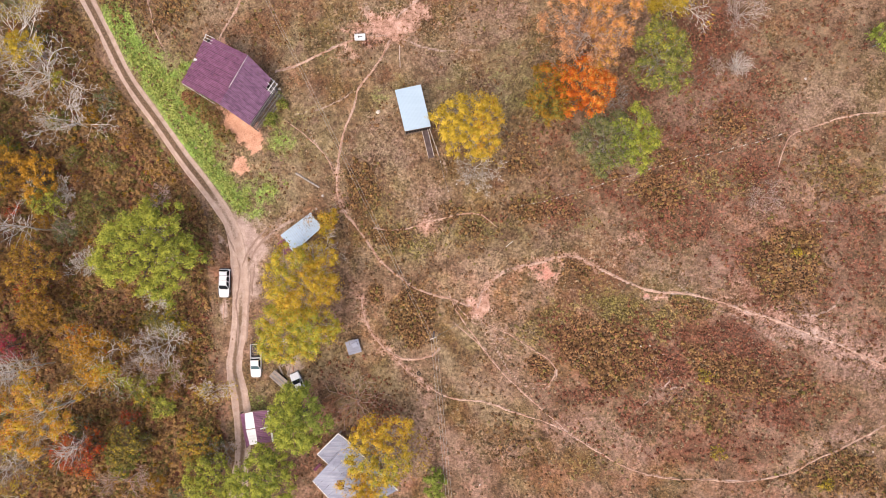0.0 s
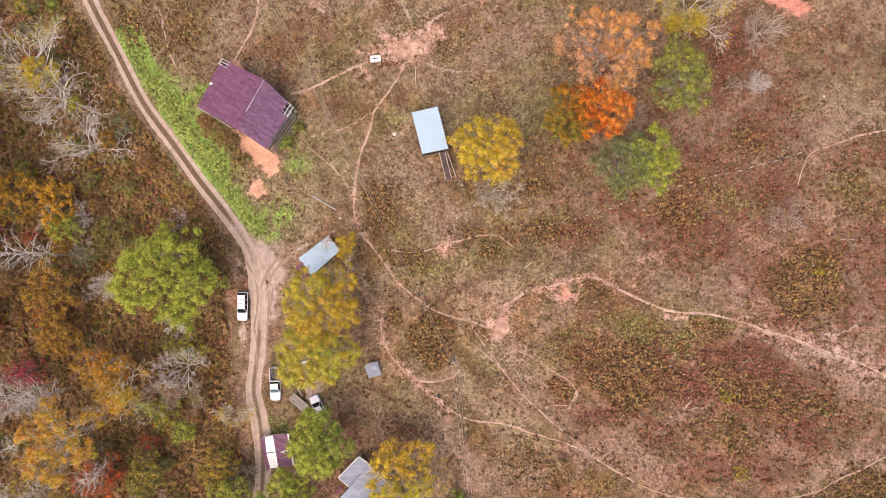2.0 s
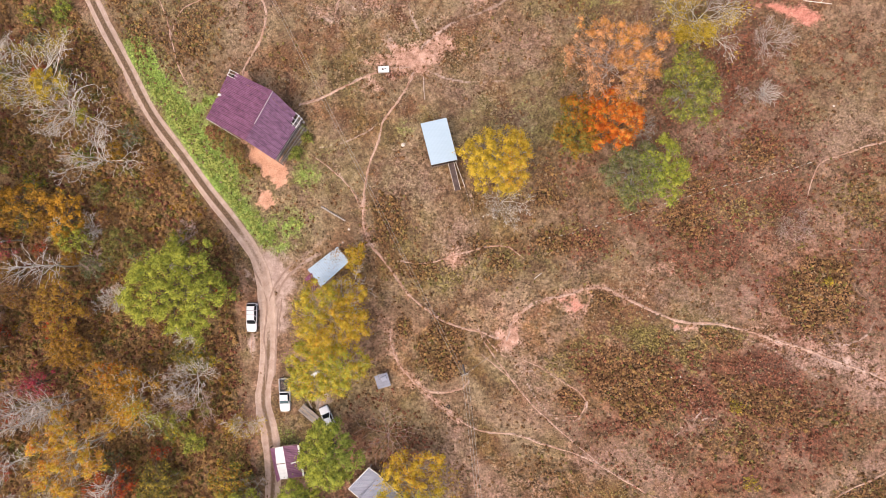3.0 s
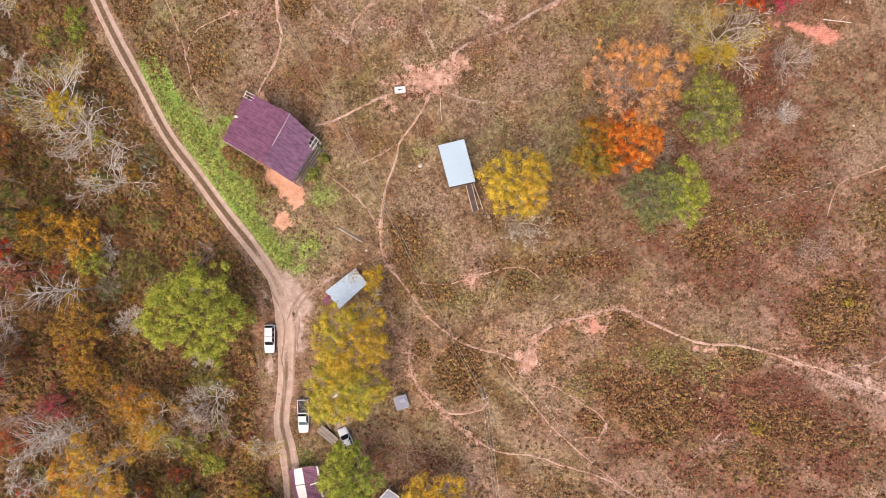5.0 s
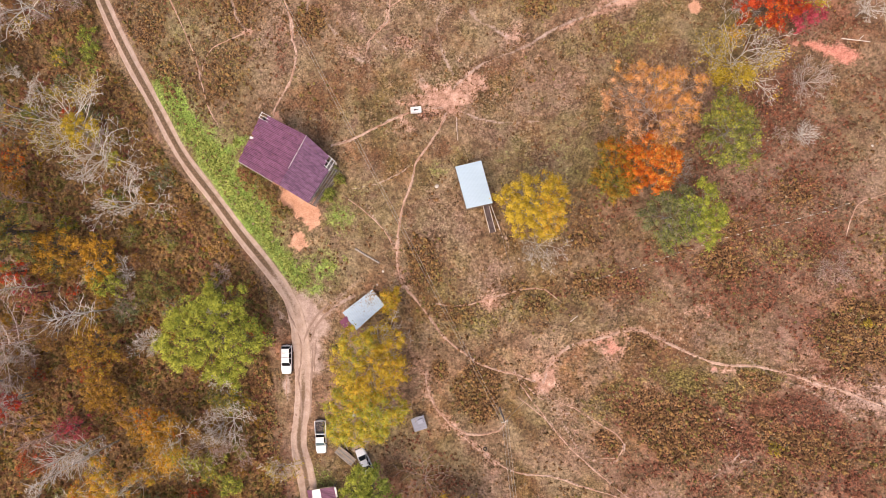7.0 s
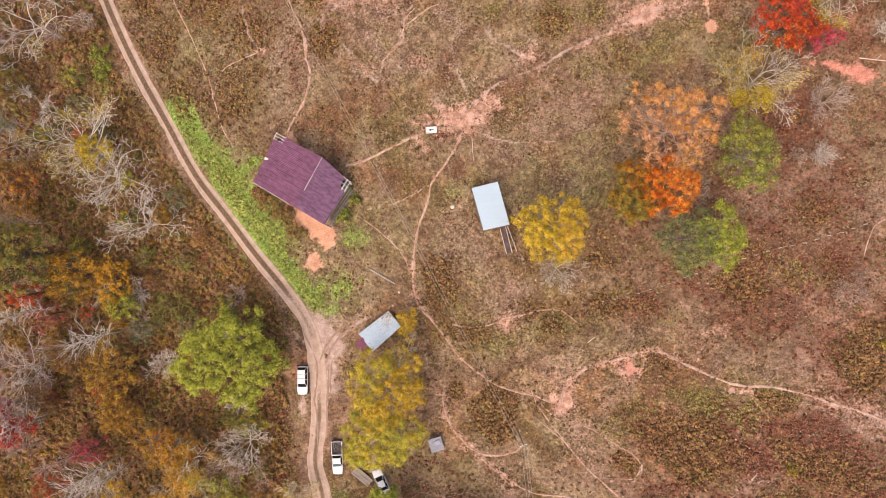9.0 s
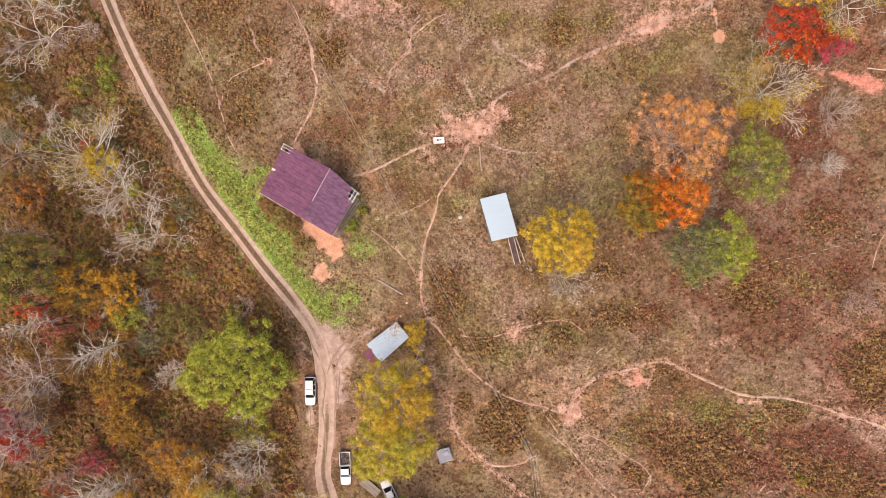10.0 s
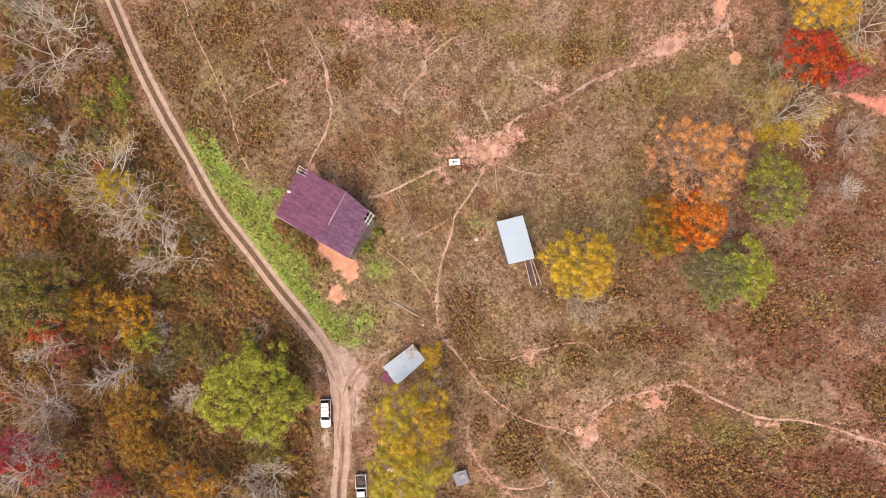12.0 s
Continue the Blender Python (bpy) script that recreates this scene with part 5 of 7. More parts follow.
crown_tree(34.74, 33.86, 11.0, 4.7, 6.0, [("olive", 26, None), ("lime", 13, None), ("greygreen", 8, None), ("mustard", 6, (90, 60))], "grey", 130, 0.82, 0.17, 1, seed=16, label="loose olive-green tree in the hedgerow clump")
crown_tree(30.60, 21.10, 8.0, 4.2, 4.8, [("green", 20, None), ("lime", 32, (10, 120))], "grey", 104, 0.75, 0.165, 1, seed=17, label="bright green low tree at the clump's edge")
crown_tree(26.36, 20.82, 7.0, 4.6, 5.0, [("greygreen", 34, None), ("olive", 9, None), ("green", 8, (285, 60))], "grey", 104, 0.77, 0.17, 2, seed=18, label="dull grey-green thinning tree")
bare_tree(36.96, 45.37, 9.0, 6.6, 6.6, [("straw", 1.5, None), ("mustard", 2.0, (150, 70)), ("gold", 7.0, (105, 16)), ("mustard", 12.0, (255, 45)), ("yellow", 1.0, None)], "white", 16, thick=1.1, seed=19, label="pale-barked tree nearly bare with some yellow leaves")
crown_tree(42.07, 54.62, 8.5, 5.0, 4.5, [("red", 34, None), ("orange", 8, (270, 70)), ("crimson", 16, (80, 25))], "dark", 112, 0.69, 0.19, 1, seed=20, label="scarlet autumn tree above a bare clay bank")
crown_tree(48.40, 53.79, 5.5, 3.2, 2.8, [("crimson", 32, None)], "dark", 54, 0.65, 0.18, 1, seed=21, label="small crimson autumn tree")
crown_tree(43.29, 62.24, 10.0, 5.0, 4.0, [("yellow", 22, None), ("gold", 18, None)], "white", 111, 0.70, 0.18, 3, seed=22, label="golden yellow tree behind a scarlet one")
bare_tree(50.10, 59.27, 9.5, 5.0, 6.5, [("mustard", 3.0, None), ("greygreen", 6, (60, 80)), ("straw", 1.6, None)], "white", 8, seed=23, label="thin mustard-leaved tree with pale limbs")
crown_tree(39.34, 55.64, 4.5, 2.4, 2.2, [("red", 13, (170, 50))], "white", 36, 0.62, 0.17, 4, seed=24, label="small half-bare red sapling")
crown_tree(70.98, 37.82, 6.0, 2.6, 2.8, [("green", 34, None)], "grey", 54, 0.69, 0.2, 1, seed=25, label="small green tree standing alone in the pasture")
bare_tree(48.85, 34.37, 2.8, 2.2, 2.2, [("straw", 0.1, None)], "white", 30, thick=0.9, name="shrub", low=0.08, crook=0.2, depth=1, seed=26, label="small whitish bare shrub in the pasture")
bare_tree(49.24, 42.87, 3.6, 3.6, 3.4, [("straw", 0.3, None)], "ash", 15, thick=1.3, name="shrub", low=0.08, crook=0.5, depth=2, seed=27, label="wide bare mauve-grey thicket shrub")
bare_tree(45.26, 34.73, 1.8, 1.5, 1.1, [("straw", 0.3, None)], "mauve", 6, name="shrub", low=0.08, seed=28, label="low bare grey shrub")
bare_tree(52.74, 12.45, 2.2, 3.4, 3.4, [("straw", 0.5, None)], "mauve", 6, seed=29, label="pinkish bare shrub thicket", name="shrub", low=0.08)
bare_tree(28.45, 27.67, 4.0, 2.6, 2.4, [("straw", 0.2, None)], "grey", 6, seed=30, label="leafless grey shrub among coloured trees", name="shrub", low=0.08)
bare_tree(58.29, 54.05, 5.0, 3.6, 2.6, [("straw", 0.1, None)], "white", 7, seed=47, label="small bare white tree above the red bank", low=0.1)
# by the house, the cars and the blue shed
crown_tree(-18.82, 7.11, 4.5, 1.7, 2.5, [("mustard", 22, None), ("gold", 14, None)], "grey", 39, 0.58, 0.165, 2, seed=31, label="small golden tree against the pale blue shed")
crown_tree(-22.08, -3.06, 12.0, 6.2, 6.2, [("mustard", 14, None), ("gold", 17, (330, 110)), ("yellow", 30, None), ("lime", 16, (140, 70))], "ash", 165, 0.80, 0.165, 2, seed=32, patchy=2.6, label="tall thinning yellow tree beside the farm road")
crown_tree(-23.17, -10.61, 12.0, 6.4, 5.0, [("yellow", 26, None), ("lime", 36, None), ("mustard", 6, None), ("gold", 12, (95, 35))], "ash", 160, 0.80, 0.165, 2, seed=33, label="tall yellow-green tree over the parked cars")
crown_tree(-22.44, -25.02, 11.0, 4.7, 5.7, [("lime", 58, (205, 125)), ("green", 34, None)], "dark", 150, 0.77, 0.18, 1, seed=34, label="dense green tree between the house and the shed")
crown_tree(-28.08, -35.01, 10.0, 5.2, 5.0, [("lime", 35, None), ("green", 19, None)], "dark", 140, 0.77, 0.18, 1, seed=35, label="yellow-green tree by the maroon shed")
crown_tree(-37.53, -36.53, 8.0, 4.4, 4.4, [("lime", 27, None), ("olive", 13, None)], "dark", 86, 0.77, 0.2, 1, seed=36, label="light green tree at the wood's edge")
crown_tree(-8.88, -29.93, 10.0, 5.3, 6.4, [("gold", 14, (90, 60)), ("yellow", 24, None), ("lime", 7, (270, 90))], "grey", 150, 0.77, 0.18, 2, seed=37, label="golden tree leaning over the house roof")
crown_tree(-11.80, -36.58, 9.0, 3.6, 3.6, [("gold", 14, None), ("yellow", 13, None)], "grey", 72, 0.77, 0.2, 2, seed=38, label="golden tree at the house's back")
bare_tree(-13.14, -23.01, 5.5, 4.6, 5.0, [("redweed", 0.3, None)], "mauve", 15, thick=0.6, low=0.10, crook=0.3, depth=1, seed=39, label="bare mauve-twigged tree behind the house")
crown_tree(-3.74, -30.63, 4.5, 3.0, 4.6, [("mustard", 4, None), ("rust", 3, None)], "grey", 72, 0.69, 0.16, 3, 0.3, seed=40, label="thin weedy saplings behind the house")
crown_tree(0.11, -36.23, 2.8, 2.0, 2.4, [("green", 40, None)], "dark", 43, 0.52, 0.17, 1, 0.2, seed=41, label="small round green bush in the pasture", name="bush")
crown_tree(-48.39, 1.81, 13.0, 8.6, 7.6, [("lime", 56, None), ("green", 18, None), ("olive", 8, (30, 60))], "dark", 240, 0.90, 0.19, 1, seed=42, label="broad yellow-green tree at the wood's edge")
bare_tree(-20.52, -0.02, 8.0, 3.0, 5.0, [("yellow", 2.5, None)], "white", 7, seed=48, label="thin white-limbed tree with few yellow leaves")
# woods west of the road
bare_tree(-83.19, 65.22, 13.0, 8.0, 6.5, [("straw", 0.6, None)], "white", 9, thick=0.85, seed=50, label="large bare pale-barked tree in the wood")
bare_tree(-83.43, 59.54, 13.0, 8.4, 6.4, [("yellow", 1.3, (320, 40))], "white", 9, thick=0.85, seed=51, label="spreading bare whitish tree above the road")
bare_tree(-74.04, 37.97, 12.0, 8.0, 6.6, [("mustard", 1.5, None)], "white", 12, seed=52, label="bare-limbed tree with a few yellow leaves")
crown_tree(-72.82, 37.05, 10.0, 2.9, 3.1, [("yellow", 22, None), ("mustard", 22, None)], "grey", 46, 0.62, 0.165, 2, seed=152, label="thin yellow sapling grown up through a bare tree")
crown_tree(-68.47, 32.32, 5.5, 1.5, 1.3, [("lime", 8, None), ("mustard", 8, None)], "grey", 22, 0.55, 0.16, 2, seed=153, label="small yellow-green sapling beside a bare tree")
bare_tree(-70.49, 33.05, 11.0, 7.6, 5.6, [("lime", 0.5, (20, 40))], "white", 10, seed=53, label="bare pale tree near the road")
bare_tree(-64.88, 24.56, 9.0, 8.0, 5.4, [("straw", 0.5, None)], "white", 10, seed=54, label="low bare tree with crooked white limbs")
bare_tree(-88.60, 38.95, 12.0, 5.0, 4.0, [("greygreen", 2.5, None)], "grey", 7, seed=55, label="grey bare tree in the wood")
crown_tree(-87.98, 31.78, 10.0, 5.4, 4.4, [("rust", 14, None), ("tawny", 8, None), ("orange", 4, (0, 60))], "dark", 100, 0.73, 0.2, 1, seed=56, label="rusty orange tree in the wood")
crown_tree(-84.80, 19.44, 18.0, 6.4, 6.6, [("olive", 16, None), ("brushgreen", 22, None), ("bronze", 5, None)], "dark", 153, 0.86, 0.22, 1, seed=57, label="tall dark green tree in the wood")
crown_tree(-76.82, 15.49, 9.5, 5.6, 4.4, [("gold", 12, (90, 100)), ("tawny", 13, None), ("bronze", 6, None)], "dark", 108, 0.73, 0.2, 1, seed=58, label="golden brown tree in the wood")
crown_tree(-70.74, 14.27, 7.5, 3.0, 5.0, [("gold", 21, None), ("bronze", 6, None)], "dark", 72, 0.69, 0.2, 1, seed=59, label="small golden tree in the wood")
bare_tree(-82.85, 0.45, 19.0, 9.5, 9.0, [("straw", 0.6, None)], "ash", 14, thick=0.42, fine=0.8, crook=0.6, depth=2, low=0.45, seed=60, label="big leafless tree with a fan of grey limbs")
crown_tree(-89.45, -7.35, 15.0, 3.2, 3.4, [("crimson", 21, None), ("red", 13, (300, 80))], "grey", 108, 0.73, 0.2, 2, seed=63, label="crimson tree in the wood")
crown_tree(-85.82, -10.27, 14.0, 3.2, 3.0, [("red", 18, None), ("crimson", 8, None)], "grey", 79, 0.73, 0.2, 3, seed=64, label="red-leaved tree in the wood")
crown_tree(-70.95, -1.29, 8.5, 4.6, 6.0, [("bronze", 6, None), ("tawny", 16, None), ("rust", 6, None), ("mustard", 3, None)], "dark", 115, 0.73, 0.18, 1, seed=65, label="bronze and orange tree in the wood")
crown_tree(-70.00, -8.93, 7.5, 4.0, 3.4, [("bronze", 6, None), ("tawny", 18, None), ("rust", 5, None)], "dark", 79, 0.73, 0.18, 1, seed=66, label="low bronze tree in the wood")
bare_tree(-62.07, -0.19, 5.0, 2.6, 2.6, [("straw", 0.2, None)], "white", 16, depth=2, crook=0.4, seed=67, label="small bare tree by the broad green one", low=0.08)
crown_tree(-51.61, 8.28, 3.5, 2.4, 2.2, [("olive", 13, None)], "dark", 43, 0.60, 0.18, 2, 0.2, seed=68, label="dull green bush by the wood's edge", name="bush")
crown_tree(-67.10, 5.32, 4.0, 2.2, 2.4, [("greygreen", 18, None)], "grey", 46, 0.60, 0.18, 2, 0.2, seed=69, label="grey-green bush in the wood", name="bush")
crown_tree(-65.15, -25.15, 16.0, 6.6, 6.4, [("gold", 18, None), ("yellow", 12, None), ("apricot", 7, None), ("orange", 5, (200, 60))], "white", 153, 0.77, 0.18, 3, seed=70, label="thinning golden tree in the wood")
bare_tree(-57.66, -18.13, 12.0, 5.6, 5.4, [("gold", 7, None), ("tawny", 6, (90, 60)), ("lime", 3.8, (0, 40))], "white", 8, seed=71, label="half-bare golden tree in the wood")
crown_tree(-57.93, -14.05, 11.0, 3.0, 2.6, [("tawny", 14, None), ("orange", 5, None), ("gold", 8, None)], "grey", 54, 0.69, 0.2, 2, seed=72, label="small orange treetop in the wood")
bare_tree(-46.93, -13.85, 5.5, 4.2, 3.8, [("straw", 0.3, None)], "white", 12, depth=2, crook=0.6, thick=1.2, seed=73, label="small bare white-limbed tree near the road", low=0.08)
bare_tree(-51.74, -18.57, 5.0, 3.6, 3.4, [("straw", 0.3, None)], "ash", 12, depth=2, crook=0.5, seed=74, label="small bare tree in the brush", low=0.08)
bare_tree(-38.17, -22.03, 4.5, 3.6, 3.4, [("mustard", 0.7, None)], "white", 6, seed=75, label="thin bare roadside tree", low=0.08)
crown_tree(-40.81, -31.13, 5.5, 3.6, 3.6, [("tawny", 8, None), ("olive", 8, None), ("mustard", 3, None)], "dark", 79, 0.69, 0.19, 1, 0.3, seed=76, label="tawny bush-like tree near the road")
bare_tree(-36.76, -33.29, 5.0, 3.0, 2.8, [("straw", 0.5, None)], "grey", 6, seed=77, label="grey leafless bush by the road", name="bush", low=0.08)
bare_tree(-52.93, -37.59, 7.0, 4.6, 4.4, [("straw", 0.7, None)], "mauve", 6, seed=78, label="bare mauve tree in the wood")
crown_tree(-53.72, -31.88, 6.5, 3.6, 3.6, [("brushgreen", 18, None), ("mustard", 6, None)], "dark", 72, 0.69, 0.19, 1, 0.3, seed=79, label="green and yellow sapling in the wood")
crown_tree(-60.67, -32.55, 9.0, 4.6, 4.0, [("red", 8, None), ("rust", 16, None), ("orange", 6, None)], "dark", 86, 0.73, 0.18, 2, seed=80, label="reddish brown tree in the wood")
crown_tree(-70.26, -35.16, 11.0, 5.4, 4.4, [("mustard", 8, None), ("rust", 10, None)], "grey", 93, 0.73, 0.19, 3, seed=81, label="brown and yellow thinning tree")
crown_tree(-47.77, -10.27, 4.0, 4.0, 3.0, [("mustard", 6, None), ("olive", 6, None)], "grey", 61, 0.69, 0.17, 3, 0.3, seed=83, label="thin roadside bush with yellow-green leaves", name="bush")
crown_tree(-61.28, 9.87, 4.0, 4.0, 3.0, [("brushgreen", 11, None), ("olive", 8, None)], "dark", 61, 0.69, 0.18, 1, 0.3, seed=84, label="low green bush under the wood's edge", name="bush")
crown_tree(-69.26, 10.31, 7.0, 2.6, 2.4, [("lime", 13, None), ("olive", 8, None)], "dark", 50, 0.69, 0.18, 1, 0.3, seed=85, label="small yellow-green tree in the wood")
crown_tree(-85.28, 12.37, 11.0, 2.6, 1.8, [("red", 21, None)], "dark", 32, 0.60, 0.18, 1, seed=86, label="small red treetop in the wood")
crown_tree(-61.50, -13.86, 9.0, 4.0, 3.6, [("tawny", 12, None), ("orange", 5, (60, 70)), ("gold", 4, None)], "grey", 79, 0.69, 0.19, 2, seed=87, label="orange and gold treetop in the wood")
crown_tree(-92.74, 50.39, 9.0, 4.6, 4.4, [("brushgreen", 16, None), ("bronze", 8, None)], "dark", 79, 0.77, 0.2, 1, seed=88, label="brownish green tree in the wood")
crown_tree(-74.99, 53.98, 2.6, 1.8, 3.8, [("lime", 4, None), ("green", 9, None), ("olive", 5, None)], "dark", 46, 0.60, 0.17, 1, 0.2, seed=89, label="bright green roadside bush", name="bush")

for k, (x, y, tall, wide, bark) in enumerate(((-70.61, 5.63, 20.0, 3.0, 'white'),
                                          (-73.53, -20.38, 20.0, 1.8, 'white'),
                                          (-72.71, -17.69, 17.0, 3.4, 'white'),
                                          (-75.8, -26.59, 17.0, 2.6, 'white'),
                                          (-83.49, -13.84, 15.0, 1.8, 'mauve'),
                                          (-77.96, -16.34, 14.0, 2.0, 'mauve'),
                                          (-84.72, -7.29, 17.0, 2.4, 'mauve'),
                                          (-82.17, 10.14, 20.0, 1.8, 'white'),
                                          (-84.3, -9.29, 19.0, 2.6, 'white'),
                                          (-87.36, -11.81, 19.0, 2.4, 'white'),
                                          (-82.9, 2.55, 19.0, 2.2, 'mauve'),
                                          (-87.67, 42.06, 17.0, 3.2, 'grey'),
                                          (-85.08, 24.75, 16.0, 2.4, 'mauve'),
                                          (-69.23, -18.39, 16.0, 2.4, 'white'),
                                          (-60.92, -30.77, 15.0, 2.2, 'white'),
                                          (-69.5, -33.61, 16.0, 2.6, 'white'),
                                          (-72.32, -40.76, 16.0, 2.6, 'white'))):
    pole_tree(x, y, tall, wide, bark, 520 + k, "tall slender leafless tree in the wood")
for k, (x, y, tall, rx, ry, bark) in enumerate(((-49.61, -15.05, 6.5, 4.0, 3.6, "white"), (-46.34, -19.03, 5.5, 3.6, 3.2, "mauve"))):
    bare_tree(x, y, tall, rx, ry, [("rust", 0.4, None)], bark, 6, seed=534 + k, label="small spreading leafless tree in the wood", thick=0.8)
for k, (x, y, wide, one, two, text) in enumerate(((-51.34, -21.83, 2.8, "brushgreen", "lime", "yellow-green bush in the wood"), (-55.00, -34.23, 3.2, "brushgreen", "green", "green bush in the wood"), (-47.60, -25.16, 2.4, "olive", "lime", "small olive bush in the wood"), (-73.23, -5.66, 3.0, "rust", "red", "dark red bush in the wood"), (-62.68, -33.89, 3.0, "crimson", "rust", "dull red bush in the wood"))):
    crown_tree(x, y, 4.0, wide, wide * 0.85, [(one, 13, None), (two, 9, None)], "dark", 46, 0.62, 0.17, 1, 0.2, seed=540 + k, label=text, name="bush")

for k, (x, y, one, two, text) in enumerate(((-83.57, 8.54, "rust", "crimson", "dull red tree in the wood"), (-80.29, 1.52, "rust", "brown", "reddish brown low tree in the wood"), (-75.85, -15.34, "crimson", "rust", "wine-red low tree in the wood"), (-82.40, -21.10, "rust", "red", "rusty red tree in the wood"), (-84.76, -6.34, "brown", "rust", "brown low tree in the wood"))):
    crown_tree(x, y, 7.0, 3.4, 3.0, [(one, 12, None), (two, 8, None)], "dark", 56, 0.8, 0.16, 1, 0.3, seed=560 + k, label=text)

# shrubs against the barn
for k, (x, y, tall, wide, colour, other, text) in enumerate((
    (-42.91, 27.68, 2.4, 2.2, "brown", "brushgreen", "dark brown weedy bush beside the barn"),
    (-41.02, 25.83, 2.0, 1.8, "brushgreen", "rust", "dull green bush beside the barn"),
    (-44.98, 29.48, 1.8, 1.6, "brown", "redweed", "reddish brown bush under the barn's eave"),
    (-38.72, 23.11, 1.4, 1.8, "brown", "brushgreen", "low brown bush on the clay by the barn"),
    (-28.15, 28.41, 1.2, 0.9, "brushgreen", "green", "dull green bush at the barn's lean-to"),
    (-30.18, 25.65, 1.4, 1.2, "olive", "green", "small green bush at the barn's corner"),
)):
    crown_tree(x, y, tall, wide, wide * 0.9, [(colour, 10, None), (other, 8, None)], "dark", 34, 0.45, 0.17, 1, 0.1, seed=400 + k, label=text, name="bush")

# tufts of bright yellow weed in the pasture
for k, (x, y, wide) in enumerate(((43.82, -16.84, 1.3), (45.89, -29.25, 1.5), (62.64, -33.53, 1.3), (58.34, 3.70, 0.8))):
    crown_tree(x, y, 1.1, wide, wide * 0.8, [("mustard", 6, None), ("herb", 5, None)], "dark", 20, 0.4, 0.15, 1, 0.05, seed=430 + k, label="low clump of yellow flowering weeds in the pasture", name="weed_clump")


# ---------------------------------------------------------------- grass and brush
def scatter(name, cover, number, box, size, rise, colour, label, seed, blades=1, low=0.2, squat=0.3):
    """Countless small blades or weed tops where a cover grows."""
    rng = np.random.default_rng(seed)
    x, y = rng.uniform(box[0], box[1], number), rng.uniform(box[2], box[3], number)
    keep = cover(x, y) > rng.uniform(low, 1.0, number)
    keep &= cover_at("dirt", x, y) + cover_at("clay", x, y) + cover_at("bank", x, y) + 1.2 * cover_at("trod", x, y) < 0.55
    keep &= near_line(x, y, ROAD_LINE) > 2.0
    x, y = x[keep], y[keep]
    x, y = np.repeat(x, blades), np.repeat(y, blades)
    if blades > 1:
        x, y = x + rng.normal(size=len(x)) * squat, y + rng.normal(size=len(x)) * squat
    z = terrain(x, y) + rise * rng.uniform(0.15, 1.0, len(x)) + 0.05
    me = leaf_mesh(name, np.stack([x, y, z], -1), size, LEAF[colour], rng, 0.35)
    return tagged(new(name, me), label, "grass", kind="stuff")


def plants(name, cover, number, box, wide, tall, size, sprays, colour, label, seed, low=0.2, category="weeds", clear=True):
    """Countless small domed plants, each a tuft of sprays facing outwards, where a cover grows."""
    rng = np.random.default_rng(seed)
    x, y = rng.uniform(box[0], box[1], number), rng.uniform(box[2], box[3], number)
    keep = cover(x, y) > rng.uniform(low, 1.0, number)
    if clear:
        keep &= cover_at("dirt", x, y) + cover_at("clay", x, y) + cover_at("bank", x, y) + 1.2 * cover_at("trod", x, y) < 0.55
        keep &= near_line(x, y, ROAD_LINE) > 2.0
    x, y = x[keep], y[keep]
    grown = rng.uniform(0.55, 1.35, len(x))
    count = rng.poisson(sprays * grown) + 2
    at = np.repeat(np.stack([x, y, terrain(x, y)], -1), count, axis=0)
    grown = np.repeat(grown, count)
    d = rng.normal(size=at.shape)
    d[:, 2] = np.abs(d[:, 2])
    d /= np.linalg.norm(d, axis=1)[:, None]
    at += d * np.array([wide, wide, tall]) * (grown * rng.uniform(0.45, 1.0, len(at)))[:, None] + np.array([0, 0, 0.06])
    me = leaf_mesh(name, at, size, LEAF[colour], rng, 0.3, d)
    return tagged(new(name, me), label, category, kind="stuff")


FIELD, WOOD = (-76, 78, -42, 78), (-108, -25, -48, 80)
open_field = lambda x, y: 0.9 * (cover_at("woods", x, y) < 0.3) * (0.35 + 0.65 * (0.5 + 0.5 * wobble(x, y, 5.0)))
scatter("dry_grass", open_field, 76000, FIELD, 0.13, 0.2, "straw", "dry straw-coloured pasture grass", 101)
sparse = lambda x, y: (cover_at("woods", x, y) < 0.3) * (0.26 + 0.34 * wobble(x, y, 3.3, 2.0) + 0.3 * wobble(x, y, 9.0, 1.0))
plants("low_weeds", sparse, 19000, FIELD, 0.27, 0.3, 0.21, 4, "forb", "low dark weeds scattered through the pasture", 109, 0.05)
plants("pale_tufts", lambda x, y: (cover_at("woods", x, y) < 0.3) * (0.25 + 0.4 * wobble(x, y, 4.1, 5.0)), 38000, FIELD, 0.26, 0.25, 0.19, 4, "straw", "bleached grass tufts in the pasture", 111, 0.05, "grass")
plants("dark_weeds", lambda x, y: cover_at("brush", x, y), 38000, FIELD, 0.30, 0.8, 0.23, 6, "forb", "dark seeded weeds growing in thickets", 102, 0.2)
plants("tawny_weeds", lambda x, y: 0.7 * cover_at("brush", x, y), 28000, FIELD, 0.30, 0.9, 0.24, 6, "brown", "tawny seeded weeds growing in thickets", 112, 0.2)
plants("olive_weeds", lambda x, y: 0.45 * cover_at("brush", x, y) + 0.10, 25000, FIELD, 0.24, 0.6, 0.2, 5, "brushgreen", "dull green weeds in the pasture", 103, 0.1)
plants("yellow_herbs", lambda x, y: cover_at("herb", x, y), 46000, FIELD, 0.22, 0.4, 0.18, 5, "herb", "olive yellow herbs growing in drifts", 110, 0.25)
plants("reddish_weeds", lambda x, y: cover_at("rust", x, y), 56000, FIELD, 0.24, 0.45, 0.19, 5, "redweed", "reddish brown broom sedge and briars", 104, 0.25)
